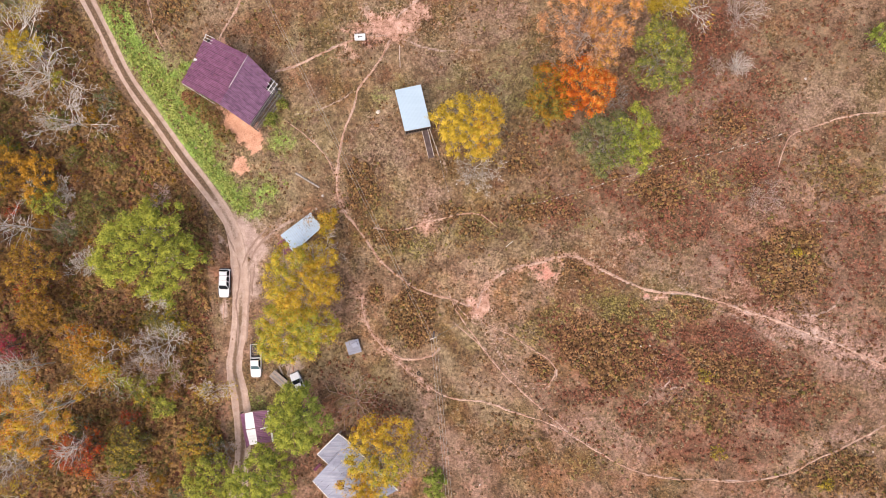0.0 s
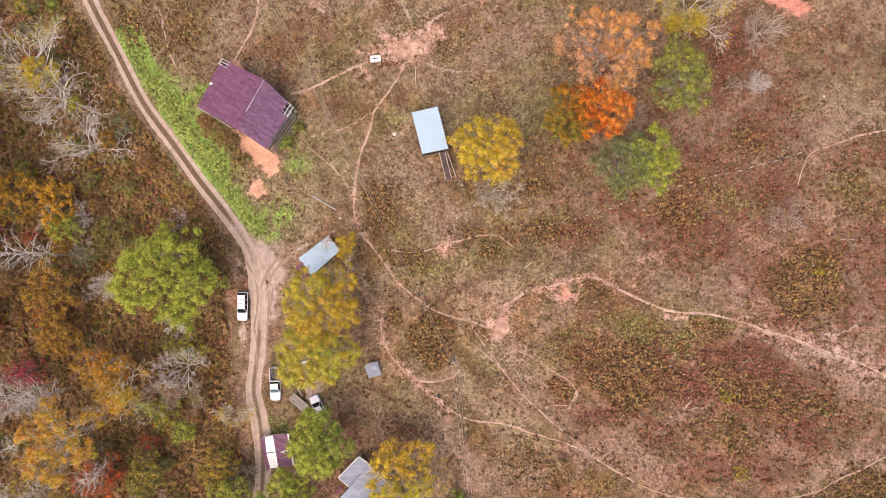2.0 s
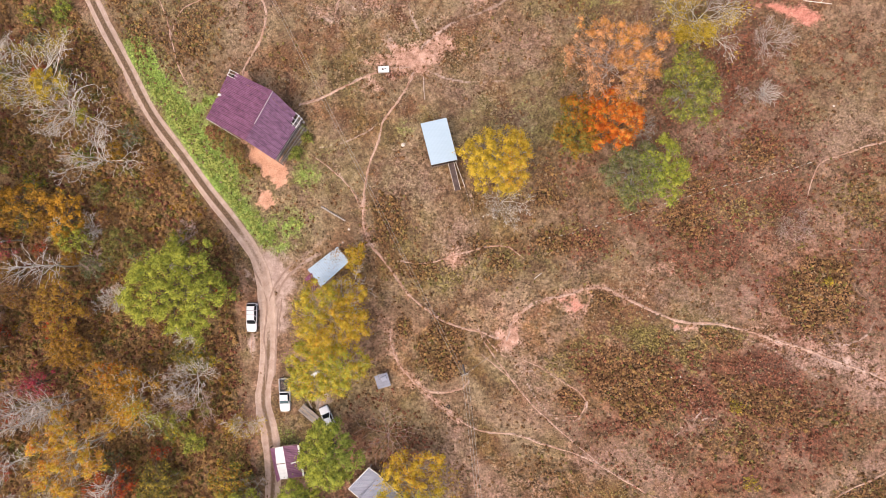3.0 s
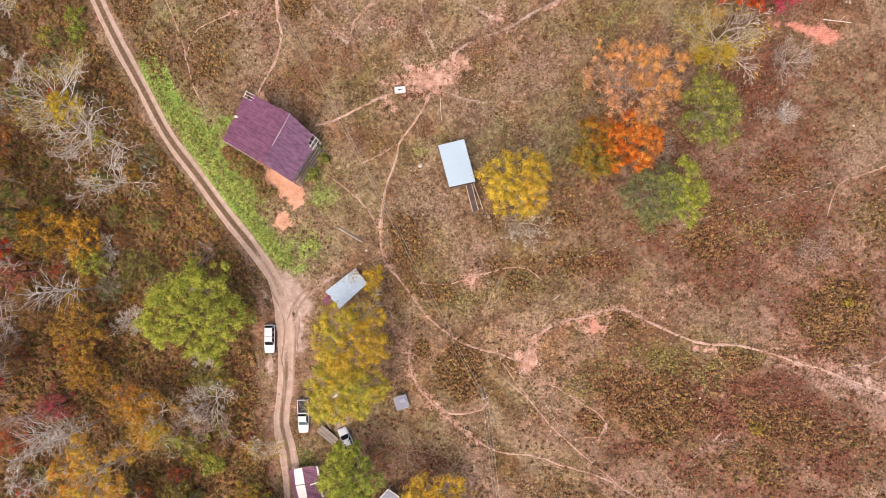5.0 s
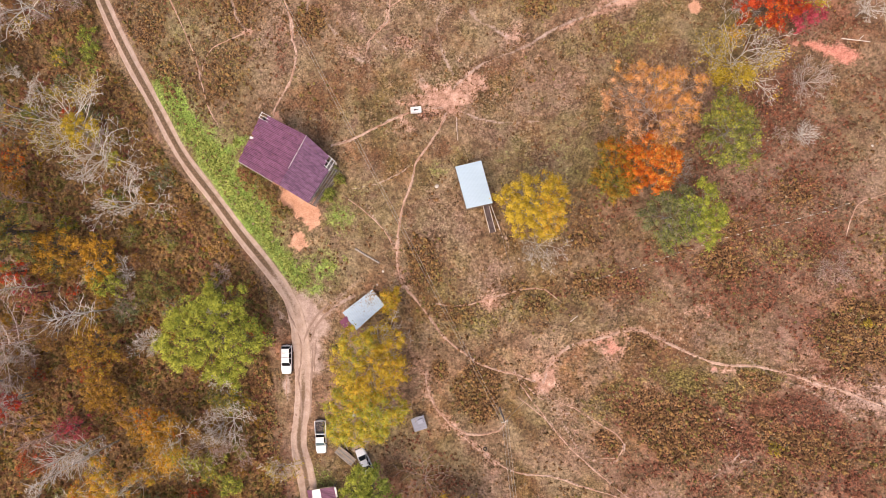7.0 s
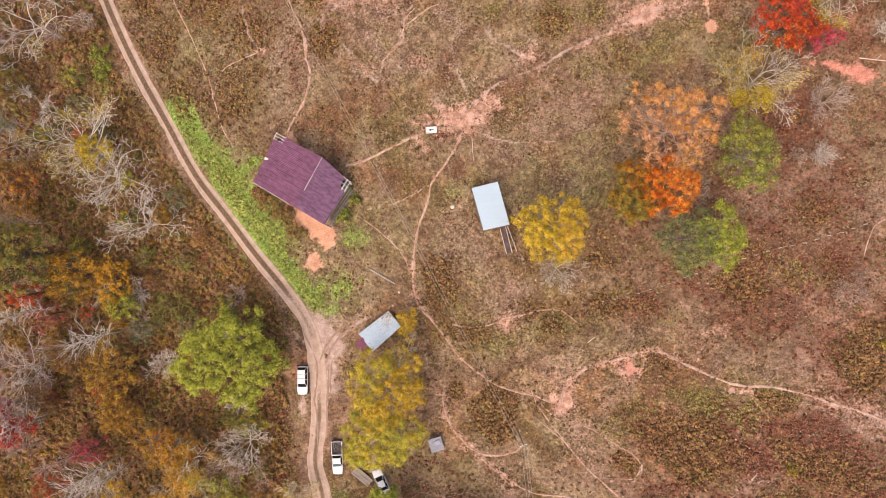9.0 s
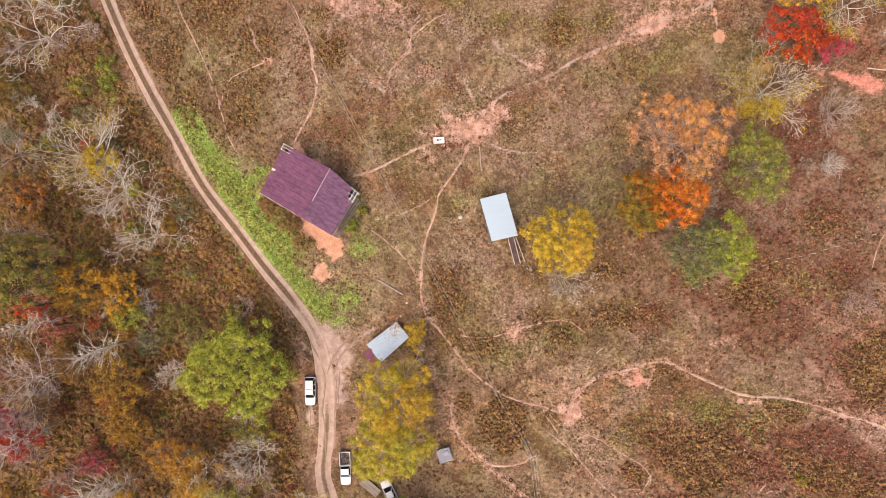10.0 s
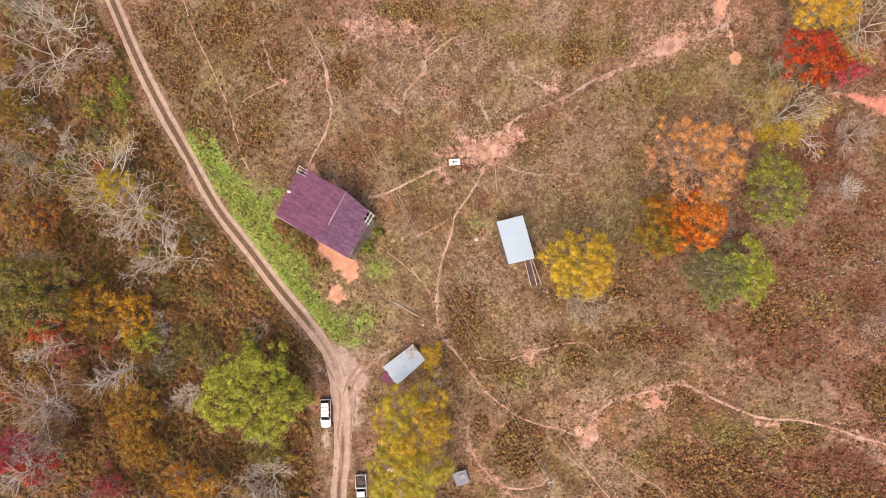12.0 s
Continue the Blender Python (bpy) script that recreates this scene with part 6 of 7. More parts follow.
scatter("fresh_grass", lambda x, y: cover_at("green", x, y), 110000, (-85, -20, -30, 72), 0.12, 0.2, "lawn", "fresh green grass beside the road", 105, 2, 0.3, 0.2)
plants("broadleaf_weeds", lambda x, y: cover_at("green", x, y) * (y < 38 + 2 * wobble(x, y, 2.0)) * (0.6 + 0.5 * wobble(x, y, 2.2)), 24000, (-62, -20, 4, 42), 0.28, 0.35, 0.19, 6, "lime_weed", "broad-leaved green weeds beside the road", 116, 0.3)
plants("olive_verge_weeds", lambda x, y: cover_at("green", x, y) * (y < 36) * (0.3 + 0.6 * wobble(x, y, 1.8, 3.0)), 4500, (-85, -20, -30, 72), 0.26, 0.35, 0.19, 5, "brushgreen", "dull olive weeds in the green verge", 117, 0.3)
wood = lambda x, y, size, seed: cover_at("woods", x, y) * (0.5 + 0.55 * wobble(x, y, size, seed))
# fewer golden and brown plants, more dark brown ones, towards the north-west
north_west = lambda x, y: np.clip((y - 36) / 6, 0, 1) * np.clip((-72 - x) / 5, 0, 1)
plants("brown_undergrowth", lambda x, y: wood(x, y, 3.0, 1.0) * (1 - 0.55 * north_west(x, y)), 24000, WOOD, 0.5, 1.0, 0.25, 12, "brown", "brown tangled undergrowth of the wood", 106, 0.05, "undergrowth")
plants("rusty_undergrowth", lambda x, y: wood(x, y, 5.0, 3.0), 7000, WOOD, 0.5, 0.9, 0.24, 12, "rust", "rust-coloured undergrowth of the wood", 107, 0.25, "undergrowth")
plants("green_undergrowth", lambda x, y: wood(x, y, 4.0, 6.0), 15000, WOOD, 0.5, 0.9, 0.24, 12, "brushgreen", "dull green undergrowth of the wood", 108, 0.2, "undergrowth")
plants("tawny_undergrowth", lambda x, y: wood(x, y, 3.3, 9.0) * (x > -66) * (y < 30), 12000, WOOD, 0.5, 0.8, 0.22, 10, "brown", "tawny brown undergrowth at the wood's edge", 120, 0.2, "undergrowth")
plants("dark_undergrowth", lambda x, y: wood(x, y, 2.3, 4.0) * (1 + 0.5 * north_west(x, y)), 11000, WOOD, 0.45, 0.8, 0.24, 10, "forb", "dark brown undergrowth of the wood", 113, 0.15, "undergrowth")
plants("mauve_undergrowth", lambda x, y: wood(x, y, 4.5, 8.0), 9000, WOOD, 0.5, 0.8, 0.24, 10, "redweed", "purplish brown undergrowth of the wood", 114, 0.3, "undergrowth")
plants("red_undergrowth", lambda x, y: wood(x, y, 3.9, 5.0) * (y < 12), 13000, WOOD, 0.5, 0.9, 0.23, 10, "rust", "rusty red undergrowth of the wood", 118, 0.2, "undergrowth")
plants("golden_undergrowth", lambda x, y: wood(x, y, 3.6, 2.0) * (1 - 0.8 * north_west(x, y)), 6000, WOOD, 0.5, 0.9, 0.22, 10, "bronze", "golden brown undergrowth of the wood", 115, 0.35, "undergrowth")


# saplings of the wood, alike but each standing on its own
rng_s = np.random.default_rng(77)
SAPLINGS = [
    ("rust", "tawny", 3.6, "rusty brown sapling in the wood"),
    ("tawny", "bronze", 4.2, "golden brown sapling in the wood"),
    ("brushgreen", "olive", 3.4, "dull green sapling in the wood"),
    ("olive", "mustard", 3.8, "yellow-green sapling in the wood"),
    ("rust", "red", 3.6, "reddish sapling in the wood"),
    ("greygreen", "brown", 3.0, "grey-green thin sapling in the wood"),
]
spots = []
BARE_SPOT = (-44.08, -7.72)
while len(spots) < 84:
    x, y = rng_s.uniform(-104, -38), rng_s.uniform(-42, 76)
    if cover_at("woods", x, y) > 0.95 and all(math.hypot(x - a, y - b) > 3.4 for a, b in spots):
        spots.append((x, y))
for k, (one, two, tall, text) in enumerate(SAPLINGS):
    own = spots[k::6]
    first = crown_tree(*own[0], tall, 1.5 + 0.2 * k, 1.4 + 0.15 * k, [(one, 9, None), (two, 6, (60 * k, 90))], "grey", 34, 0.55, 0.19, 1, 0.2, seed=300 + k, label=text, name="sapling")
    tagged(first, group="saplings of the wood")
    for x, y in own[1:]:
        # no yellow-green or red ones grow under the northern trees
        if math.hypot(x - BARE_SPOT[0], y - BARE_SPOT[1]) > 3 and not (y > 45 and k in (3, 4)):
            copy_thing(first, pose(x, y, ground_z(x, y), 0, 0, rng_s.uniform(0, 360)))
for k in range(2):
    first = bare_tree(*spots[k], 4.5, 2.4, 2.2, [("straw", 0.1, None)], ("white", "mauve")[k], 7, seed=320 + k, label=("small bare white sapling in the wood", "small bare mauve sapling in the wood")[k], name="sapling", low=0.12)
    tagged(first, group="bare saplings of the wood")
    for _ in range(18):
        x, y = rng_s.uniform(-104, -42), rng_s.uniform(-42, 76)
        if cover_at("woods", x, y) > 0.9:
            copy_thing(first, pose(x, y, ground_z(x, y), 0, 0, rng_s.uniform(0, 360)))


plants("soil_tufts", lambda x, y: 0.5 * (cover_at("dirt", x, y) > 0.2) * (cover_at("dirt", x, y) < 0.75), 76000, FIELD, 0.16, 0.2, 0.14, 3, "forb", "sparse dark tufts at the edge of bare soil", 119, 0.1, "weeds", False)


# ---------------------------------------------------------------- buildings
def local(ob, *points):
    """Places of the world in a thing's own axes."""
    inv = ob.matrix_basis.inverted()
    return [inv @ Vector(p) for p in points]


def lerp(a, b, t):
    return Vector(a).lerp(Vector(b), t)


def wall_between(a, b, base, thick, parent, name="wall", material=None, boards=0, label=""):
    """Upright boards side by side under the line from a to b, down to base."""
    a, b = Vector(a), Vector(b)
    n = boards or max(2, int((b - a).length / 0.3))
    holder = None
    for k in range(n):
        p, q = a.lerp(b, (k + 0.04) / n), a.lerp(b, (k + 0.96) / n)
        drop = 0.04 * math.sin(k * 2.7)
        d = (q - p).normalized()
        side = Vector((d.y, -d.x, 0)) * thick * (1 + 0.3 * math.sin(k * 1.9))
        bm = bmesh.new()
        vs = [bm.verts.new(v) for v in (p, q, q + side, p + side)] + [bm.verts.new((v.x, v.y, base + drop)) for v in (p, q, q + side, p + side)]
        for f in ((0, 1, 2, 3), (7, 6, 5, 4), (0, 4, 5, 1), (1, 5, 6, 2), (2, 6, 7, 3), (3, 7, 4, 0)):
            bm.faces.new([vs[i] for i in f])
        bmesh.ops.recalc_face_normals(bm, faces=bm.faces[:])
        if holder is None:
            holder = part(name, bm, material or BOARD, parent, label)
        else:
            part("board", bm, material or BOARD, holder)
    return holder


def barn():
    n, w = (-41.32, 39.81, -1.30), (-45.73, 31.51, -2.20)
    s, e = (-33.21, 23.99, -0.80), (-28.63, 31.22, -0.80)
    rn, rs = (-32.64, 35.01, 2.90), (-37.45, 26.80, 2.20)
    cx, cy = (n[0] + s[0]) / 2, (n[1] + s[1]) / 2
    b = thing("barn", cx, cy, None, 0.0, "old wooden barn with a maroon metal roof and torn corners", "barn")
    n, w, s, e, rn, rs = local(b, n, w, s, e, rn, rs)
    base = -0.6
    # roofing sheets, each a panel of its own; torn back at two corners
    count = 9
    roof = None
    for (ra, rb, ea, eb, mat, gaps) in ((rn, rs, n, w, ROOF_RED, {0: 0.86, 4: 0.955}), (rn, rs, e, s, ROOF_GREYER, {0: 0.80, 1: 0.82})):
        for k in range(count):
            t0, t1 = k / count, (k + 1) / count - 0.004
            a, c = lerp(ra, rb, t0), lerp(ra, rb, t1)
            d, f = lerp(ea, eb, t0), lerp(ea, eb, t1)
            cut = gaps.get(k, 1.0) + 0.006 * math.sin(k * 3.3)
            d, f = lerp(a, d, cut), lerp(c, f, cut)
            lift = Vector((0, 0, 0.012 * (k % 2)))
            bm = ribbed_sheet(a + lift, c + lift, f + lift, d + lift, 4)
            if roof is None:
                roof = part("roof", bm, mat, b, "maroon ribbed metal roofing, faded and patched")
            else:
                part("roof_panel", bm, mat, roof)
    cap = bmesh.new()
    beam(rn + Vector((0, 0, 0.05)), lerp(rn, rs, 0.30) + Vector((0, 0, 0.05)), 0.05, 0.05, cap)
    beam(lerp(rn, rs, 0.34) + Vector((0.02, 0, 0.05)), lerp(rn, rs, 0.66) + Vector((0, 0, 0.05)), 0.07, 0.05, cap)
    part("ridge_strip", cap, TRIM, roof, "pale worn ridge strip")
    # walls under the eaves, set in from the edge
    mid = (n + w + s + e) / 4
    tuck = lambda p, k=0.93: Vector((mid.x + (p.x - mid.x) * k, mid.y + (p.y - mid.y) * k, p.z - 0.25))
    for a, c in ((n, w), (s, e)):
        wall_between(tuck(a), tuck(c), base, 0.05, b)
    for a, r, c in ((w, rs, s), (e, rn, n)):
        wall_between(tuck(a), tuck(r), base, 0.05, b)
        wall_between(tuck(r), tuck(c), base, 0.05, b)
    # near-black slab paints the darkness seen through the torn roofing
    part("loft_floor", slab([tuck(n, 0.9) - Vector((0, 0, 0.6)), tuck(w, 0.9) - Vector((0, 0, 0.4)), tuck(s, 0.9) - Vector((0, 0, 0.9)), tuck(e, 0.9) - Vector((0, 0, 0.9))], 0.08), SHADE, b, "near-black slab painting the dark loft under torn roofing")
    # bare rafters where sheets are missing
    for ea, ra, eb, t in ((e, rn, s, 0.0), (e, rn, s, 0.11), (e, rn, s, 0.2)):
        top, low = lerp(rn, rs, t), lerp(ea, eb, t)
        part("rafter", beam(lerp(top, low, 0.76) + Vector((0, 0, -0.03)), lerp(top, low, 1.04) + Vector((0, 0, -0.03)), 0.09), TRIM, b, "pale bare rafter")
    for cut in (0.90, 1.0):
        part("purlin", beam(lerp(lerp(rn, rs, -0.02), lerp(e, s, -0.02), cut) + Vector((0, 0, 0.08)), lerp(lerp(rn, rs, 0.23), lerp(e, s, 0.23), cut) + Vector((0, 0, 0.08)), 0.11), TRIM, b, "pale bare purlin")
    for t in (-0.005, 0.05, 0.105):
        top, low = lerp(rn, rs, t), lerp(n, w, t)
        part("rafter", beam(lerp(top, low, 0.80) + Vector((0, 0, -0.03)), lerp(top, low, 1.02) + Vector((0, 0, -0.03)), 0.08), TRIM, b, "pale bare rafter")
    part("purlin", beam(lerp(n, w, -0.02) + Vector((0, 0, 0.05)), lerp(n, w, 0.10) + Vector((0, 0, 0.05)), 0.09), TRIM, b, "pale bare purlin")
    part("torn_flap", slab([lerp(n, w, 0.47) + Vector((0, 0, 0.03)), lerp(n, w, 0.53) + Vector((0, 0, 0.05)), lerp(lerp(n, w, 0.51), lerp(rn, rs, 0.51), 0.07) + Vector((0, 0, 0.12)), lerp(lerp(n, w, 0.48), lerp(rn, rs, 0.48), 0.09) + Vector((0, 0, 0.06))], 0.02), TRIM, roof, "bent white torn edge")
    # lean-to of silvered planks along the east side
    out = Vector((e.x - n.x, e.y - n.y, 0)).normalized()
    hi_a, hi_b = lerp(e, s, 0.10) - Vector((0, 0, 0.35)), lerp(e, s, 0.985) - Vector((0, 0, 0.5))
    count = 9
    lean = None
    for k in range(count):
        u0 = k / count
        a = hi_a + out * (0.1 + 1.6 * u0) - Vector((0, 0, 2.6 * u0))
        c = hi_b + out * (0.1 + 0.8 * u0) - Vector((0, 0, 2.9 * u0)) + Vector((0.10 * math.sin(k * 2.1), 0.1 * math.cos(k * 3.0), 0))
        bm = beam(a, c, 0.12, 0.04)
        if lean is None:
            lean = part("lean_to", bm, BOARD, b, "silvery weathered planks of a sagging lean-to")
        else:
            # every other board is dark, painting the black gaps between the silvery planks
            part("board", bm, RAMP_PLANK if k % 2 else BOARD, lean)
    for t in (0.05, 0.3, 0.55, 0.8, 1.0):
        p = lerp(hi_a, hi_b, t)
        q = p + out * 1.1
        part("post", beam(p - Vector((0, 0, 0.1)), Vector((q.x, q.y, base + 0.2)), 0.13), BOARD, b)
    # eave board on the south gable
    part("fascia", beam(w + Vector((0, 0, -0.06)), lerp(w, s, 0.5) + Vector((0, 0, -0.06)), 0.06, 0.16), TRIM, b, "pale eave board")
    return b


barn()


def raised_shed():
    c = [(-7.92, 29.67, 2.75), (-3.58, 30.70, 2.75), (-1.74, 23.55, 3.25), (-6.06, 22.62, 3.25)]
    cx, cy = sum(p[0] for p in c) / 4, sum(p[1] for p in c) / 4
    h = thing("shed", cx, cy, None, 0.0, "raised shed on posts with pale metal roof and plank ramp", "shed")
    nw, ne, se, sw = local(h, *c)
    roof = None
    for k in range(5):
        t0, t1 = k / 5, (k + 1) / 5
        bm = ribbed_sheet(lerp(nw, ne, t0), lerp(nw, ne, t1), lerp(sw, se, t1), lerp(sw, se, t0), 4, 0.02, 0.003)
        roof = part("roof_panel", bm, ROOF_WHITE, roof) if roof else part("roof", bm, ROOF_WHITE, h, "pale bluish white metal roof")
    mid = (nw + ne + se + sw) / 4
    tuck = lambda p, k=0.975: Vector((mid.x + (p.x - mid.x) * k, mid.y + (p.y - mid.y) * k, p.z - 0.12))
    floor_z = 1.15
    for a, b2 in ((nw, ne), (ne, se), (sw, nw)):
        wall_between(tuck(a), tuck(b2), floor_z - 0.1, 0.03, h, material=BOARD)
    for k in range(9):
        a, b2 = lerp(tuck(sw), tuck(se), k / 9), lerp(tuck(sw), tuck(se), (k + 0.55) / 9)
        part("front_slat", beam(Vector((a.x, a.y, floor_z)), a, 0.10, 0.03), RAMP_PLANK, h)
    # near-black panel added to paint the dark inside the open front
    fa, fb = tuck(sw, 0.965), tuck(se, 0.965)
    part("front_wall", slab([fa, fb, fb + Vector((0, 0.06, 0)), fa + Vector((0, 0.06, 0))], fa.z - floor_z - 0.05), SHADE, h, "near-black panel painting the dark of the open front")
    part("deck", slab([Vector((p.x, p.y, floor_z)) for p in (tuck(nw), tuck(ne), tuck(se, 1.02), tuck(sw, 1.02))], 0.15), PLANK, h, "plank floor")
    for p in (nw, ne, se, sw, (nw + sw) / 2, (ne + se) / 2):
        q = tuck(p, 0.99)
        part("post", beam((q.x, q.y, -0.4), q, 0.14), PLANK, h)
    # fascia round the roof's rim
    for a, b2 in ((nw, ne), (ne, se), (se, sw), (sw, nw)):
        part("fascia", beam(a - Vector((0, 0, 0.12)), b2 - Vector((0, 0, 0.14)), 0.05, 0.22), PLANK, h, "dark eave board")
    # ramp with rails
    r0, r1, r2, r3 = local(h, (-3.26, 23.11, 1.30), (-2.30, 23.30, 1.30), (-1.12, 18.86, 0.50), (-2.08, 18.67, 0.50))
    ramp = part("ramp", slab([r0, r1, r2, r3], 0.06), RAMP_PLANK, h, "weathered plank loading ramp")
    for k in range(14):
        a, b2 = lerp(r0, r3, (k + 0.5) / 14), lerp(r1, r2, (k + 0.5) / 14)
        part("board", beam(a + Vector((0, 0, 0.03)), b2 + Vector((0, 0, 0.03)), 0.40, 0.03), RAMP_PLANK, ramp)
    for a, b2, g in ((r0, r3, 0.0), (r1, r2, 0.0), (r1, r2, 0.9)):
        o = Vector((0.85 * g, 0.25 * g, 0))
        for k in range(4):
            p = lerp(a, b2, k / 3) + o * (0.4 + 0.2 * k)
            part("post", beam(p - Vector((0, 0, 0.9)), p + Vector((0, 0, 0.95)), 0.09), PLANK, h)
        for up in (0.5, 0.9):
            part("rail", beam(a + o * 0.4 + Vector((0, 0, up)), b2 + o + Vector((0, 0, up)), 0.07, 0.07), STONE, h, "pale rail")
    return h


raised_shed()


def blue_shed():
    c = [(-27.48, 5.10, -1.40), (-22.20, 9.11, -0.70), (-20.07, 6.51, 0.00), (-25.01, 2.12, -0.70)]
    cx, cy = sum(p[0] for p in c) / 4, sum(p[1] for p in c) / 4
    h = thing("shed", cx, cy, None, 0.0, "low open shed with a pale blue leaf-strewn metal roof", "shed")
    a, b2, c2, d = local(h, *c)
    roof = None
    for k in range(6):
        t0, t1 = k / 6, (k + 1) / 6
        bm = ribbed_sheet(lerp(d, c2, t0), lerp(d, c2, t1), lerp(a, b2, t1), lerp(a, b2, t0), 3, 0.02, 0.01)
        roof = part("roof_panel", bm, ROOF_BLUE, roof) if roof else part("roof", bm, ROOF_BLUE, h, "pale blue metal roof with brown leaf stains")
    mid = (a + b2 + c2 + d) / 4
    tuck = lambda p, k=0.92: Vector((mid.x + (p.x - mid.x) * k, mid.y + (p.y - mid.y) * k, p.z - 0.1))
    for p, q in ((a, b2), (b2, c2), (c2, d)):
        wall_between(tuck(p), tuck(q), -0.5, 0.03, h, material=PLANK)
    for p in (a, b2, c2, d):
        q = tuck(p, 0.96)
        part("post", beam((q.x, q.y, -0.5), q, 0.12), PLANK, h)
    # maroon box end under the low side
    p0, p1 = lerp(a, d, 0.25), lerp(a, d, 0.85)
    out = Vector((a.x - b2.x, a.y - b2.y, 0)).normalized()
    m = (p0 + p1) / 2 + out * 0.6
    ang = math.degrees(math.atan2(p1.y - p0.y, p1.x - p0.x))
    lean = part("side_box", block((p1 - p0).length, 1.5, 1.7, (m.x, m.y, 0.75), (0, 0, ang), 0.03), PURPLE, h, "maroon painted side box")
    part("lid", block((p1 - p0).length + 0.1, 1.6, 0.05, (m.x, m.y, 1.63), (0, 0, ang), 0.01), PURPLE, lean)
    # wind-blown leaves lying on the roof's upper end
    rng = np.random.default_rng(9)
    u, v = rng.beta(6.0, 1.1, 900), rng.beta(1.2, 1.0, 900)
    low, top = np.array(a), np.array(d)
    at = low + np.outer(u, np.array(b2) - low) + np.outer(v, top - low) + np.array([0, 0, 0.04])
    tagged(part("leaf_litter", leaf_mesh("leaf_litter", at, 0.08, LEAF["tawny"], rng, 3.0), None, h, "brown fallen leaves"), kind="stuff")
    return h


blue_shed()


# ---------------------------------------------------------------- house and yard
def slope_panels(h, parent, a, b, c, d, count, mat, label, ribs=3):
    """A roof slope of sheets side by side: a, b at the top, c, d below b, a."""
    roof = parent
    for k in range(count):
        t0, t1 = k / count, (k + 1) / count - 0.002
        bm = ribbed_sheet(lerp(a, b, t0), lerp(a, b, t1), lerp(d, c, t1), lerp(d, c, t0), ribs, 0.02, 0.02)
        roof = part("roof_panel", bm, mat, roof) if roof else part("roof", bm, mat, h, label)
    return roof


def house():
    n, w = (-16.45, -28.35, 0.40), (-19.89, -31.90, 0.40)
    i, o = (-17.94, -33.57, 0.40), (-20.54, -36.25, 0.40)
    s, e, m = (-14.79, -42.17, 0.40), (-6.15, -37.61, 0.40), (-14.61, -29.64, 0.40)
    j = (-16.08, -31.76, 1.00)
    top_a, top_b = (-14.43, -30.07, 0.90), (-10.18, -38.34, 1.70)
    cx, cy = (o[0] + m[0]) / 2, (o[1] + m[1]) / 2
    h = thing("house", cx, cy, None, 0.0, "low house with an L-shaped grey metal roof and white eaves", "house")
    n, w, i, o, s, e, m, j, top_a, top_b = local(h, n, w, i, o, s, e, m, j, top_a, top_b)
    up = Vector((0, 0, 0.4))
    # main roof: two gentle slopes off a ridge
    r0, r1 = (o + m) / 2 + up, (s + e) / 2 + up
    roof = slope_panels(h, None, r1, r0, o, s, 7, ROOF_GREY, "grey metal roof strewn with yellow leaves")
    slope_panels(h, roof, r0, r1, e, m, 7, ROOF_GREY, "")
    # porch wing roof, a little lower
    low = Vector((0, 0, -0.25))
    slope_panels(h, roof, n + low, lerp(n, m, 1.15) + low, lerp(w, i, 1.15) + low, w + low, 4, ROOF_GREY, "")
    for a, b in ((n + low, m + low), (w + low, i + low), (n + low, w + low), (o, s), (e, m)):
        part("eave_trim", beam(a, b, 0.13, 0.13), TRIM, h, "white eave trim")
    mid = (o + m + s + e) / 4
    tuck = lambda p, k=0.92: Vector((mid.x + (p.x - mid.x) * k, mid.y + (p.y - mid.y) * k, p.z - 0.15))
    for a, b in ((o, s), (s, e), (e, m), (m, o)):
        wall_between(tuck(a), tuck(b), -0.6, 0.06, h, material=BOARD, boards=12)
    for p in (n, w, i):
        q = Vector((p.x, p.y, p.z)) + (mid - p) * 0.04
        part("porch_post", beam((q.x, q.y, -0.6), (q.x, q.y, p.z - 0.3), 0.12), TRIM, h)
    return h


house()

bench = thing("garden_bench", -20.27, -34.89, None, 48, "faded red bench beside the house wall", "bench")
part("seat", block(1.6, 0.5, 0.06, (0, 0, 0.45), (0, 0, 0), 0.02), PURPLE, bench)
part("backrest", block(1.6, 0.06, 0.5, (0, 0.26, 0.72), (-8, 0, 0), 0.02), PURPLE, bench)
for lx in (-0.7, 0.7):
    for ly in (-0.2, 0.2):
        part("leg", block(0.06, 0.06, 0.44, (lx, ly, 0.22), (0, 0, 0), 0.01), BLACK, bench)


def maroon_shed():
    a, b, c, d = (-31.61, -25.46, -2.00), (-29.07, -25.29, -2.30), (-28.05, -30.61, -2.30), (-30.58, -30.95, -2.00)
    w0, w1, w2 = (-33.12, -25.89, -2.50), (-32.84, -28.61, -2.50), (-32.08, -31.31, -2.50)
    p0, p1 = (-34.08, -26.14, -3.10), (-32.83, -31.98, -3.10)
    h = thing("shed", (a[0] + c[0]) / 2, (a[1] + c[1]) / 2, None, 0.0, "maroon metal carport shed with white roof panels by the road", "shed")
    a, b, c, d, w0, w1, w2, p0, p1 = local(h, a, b, c, d, w0, w1, w2, p0, p1)
    roof = slope_panels(h, None, a, d, c, b, 6, ROOF_RED, "maroon metal roof", 3)
    am = lerp(a, d, 0.53)
    part("roof_panel", ribbed_sheet(a, lerp(a, d, 0.51), w1 + Vector((0, 0, 0.0)), w0, 5, 0.02, 0.02), ENAMEL, roof, "white translucent roof panel")
    part("roof_panel", ribbed_sheet(am, d, w2, lerp(w1, w2, 0.06), 5, 0.02, 0.02), ENAMEL, roof, "white translucent roof panel")
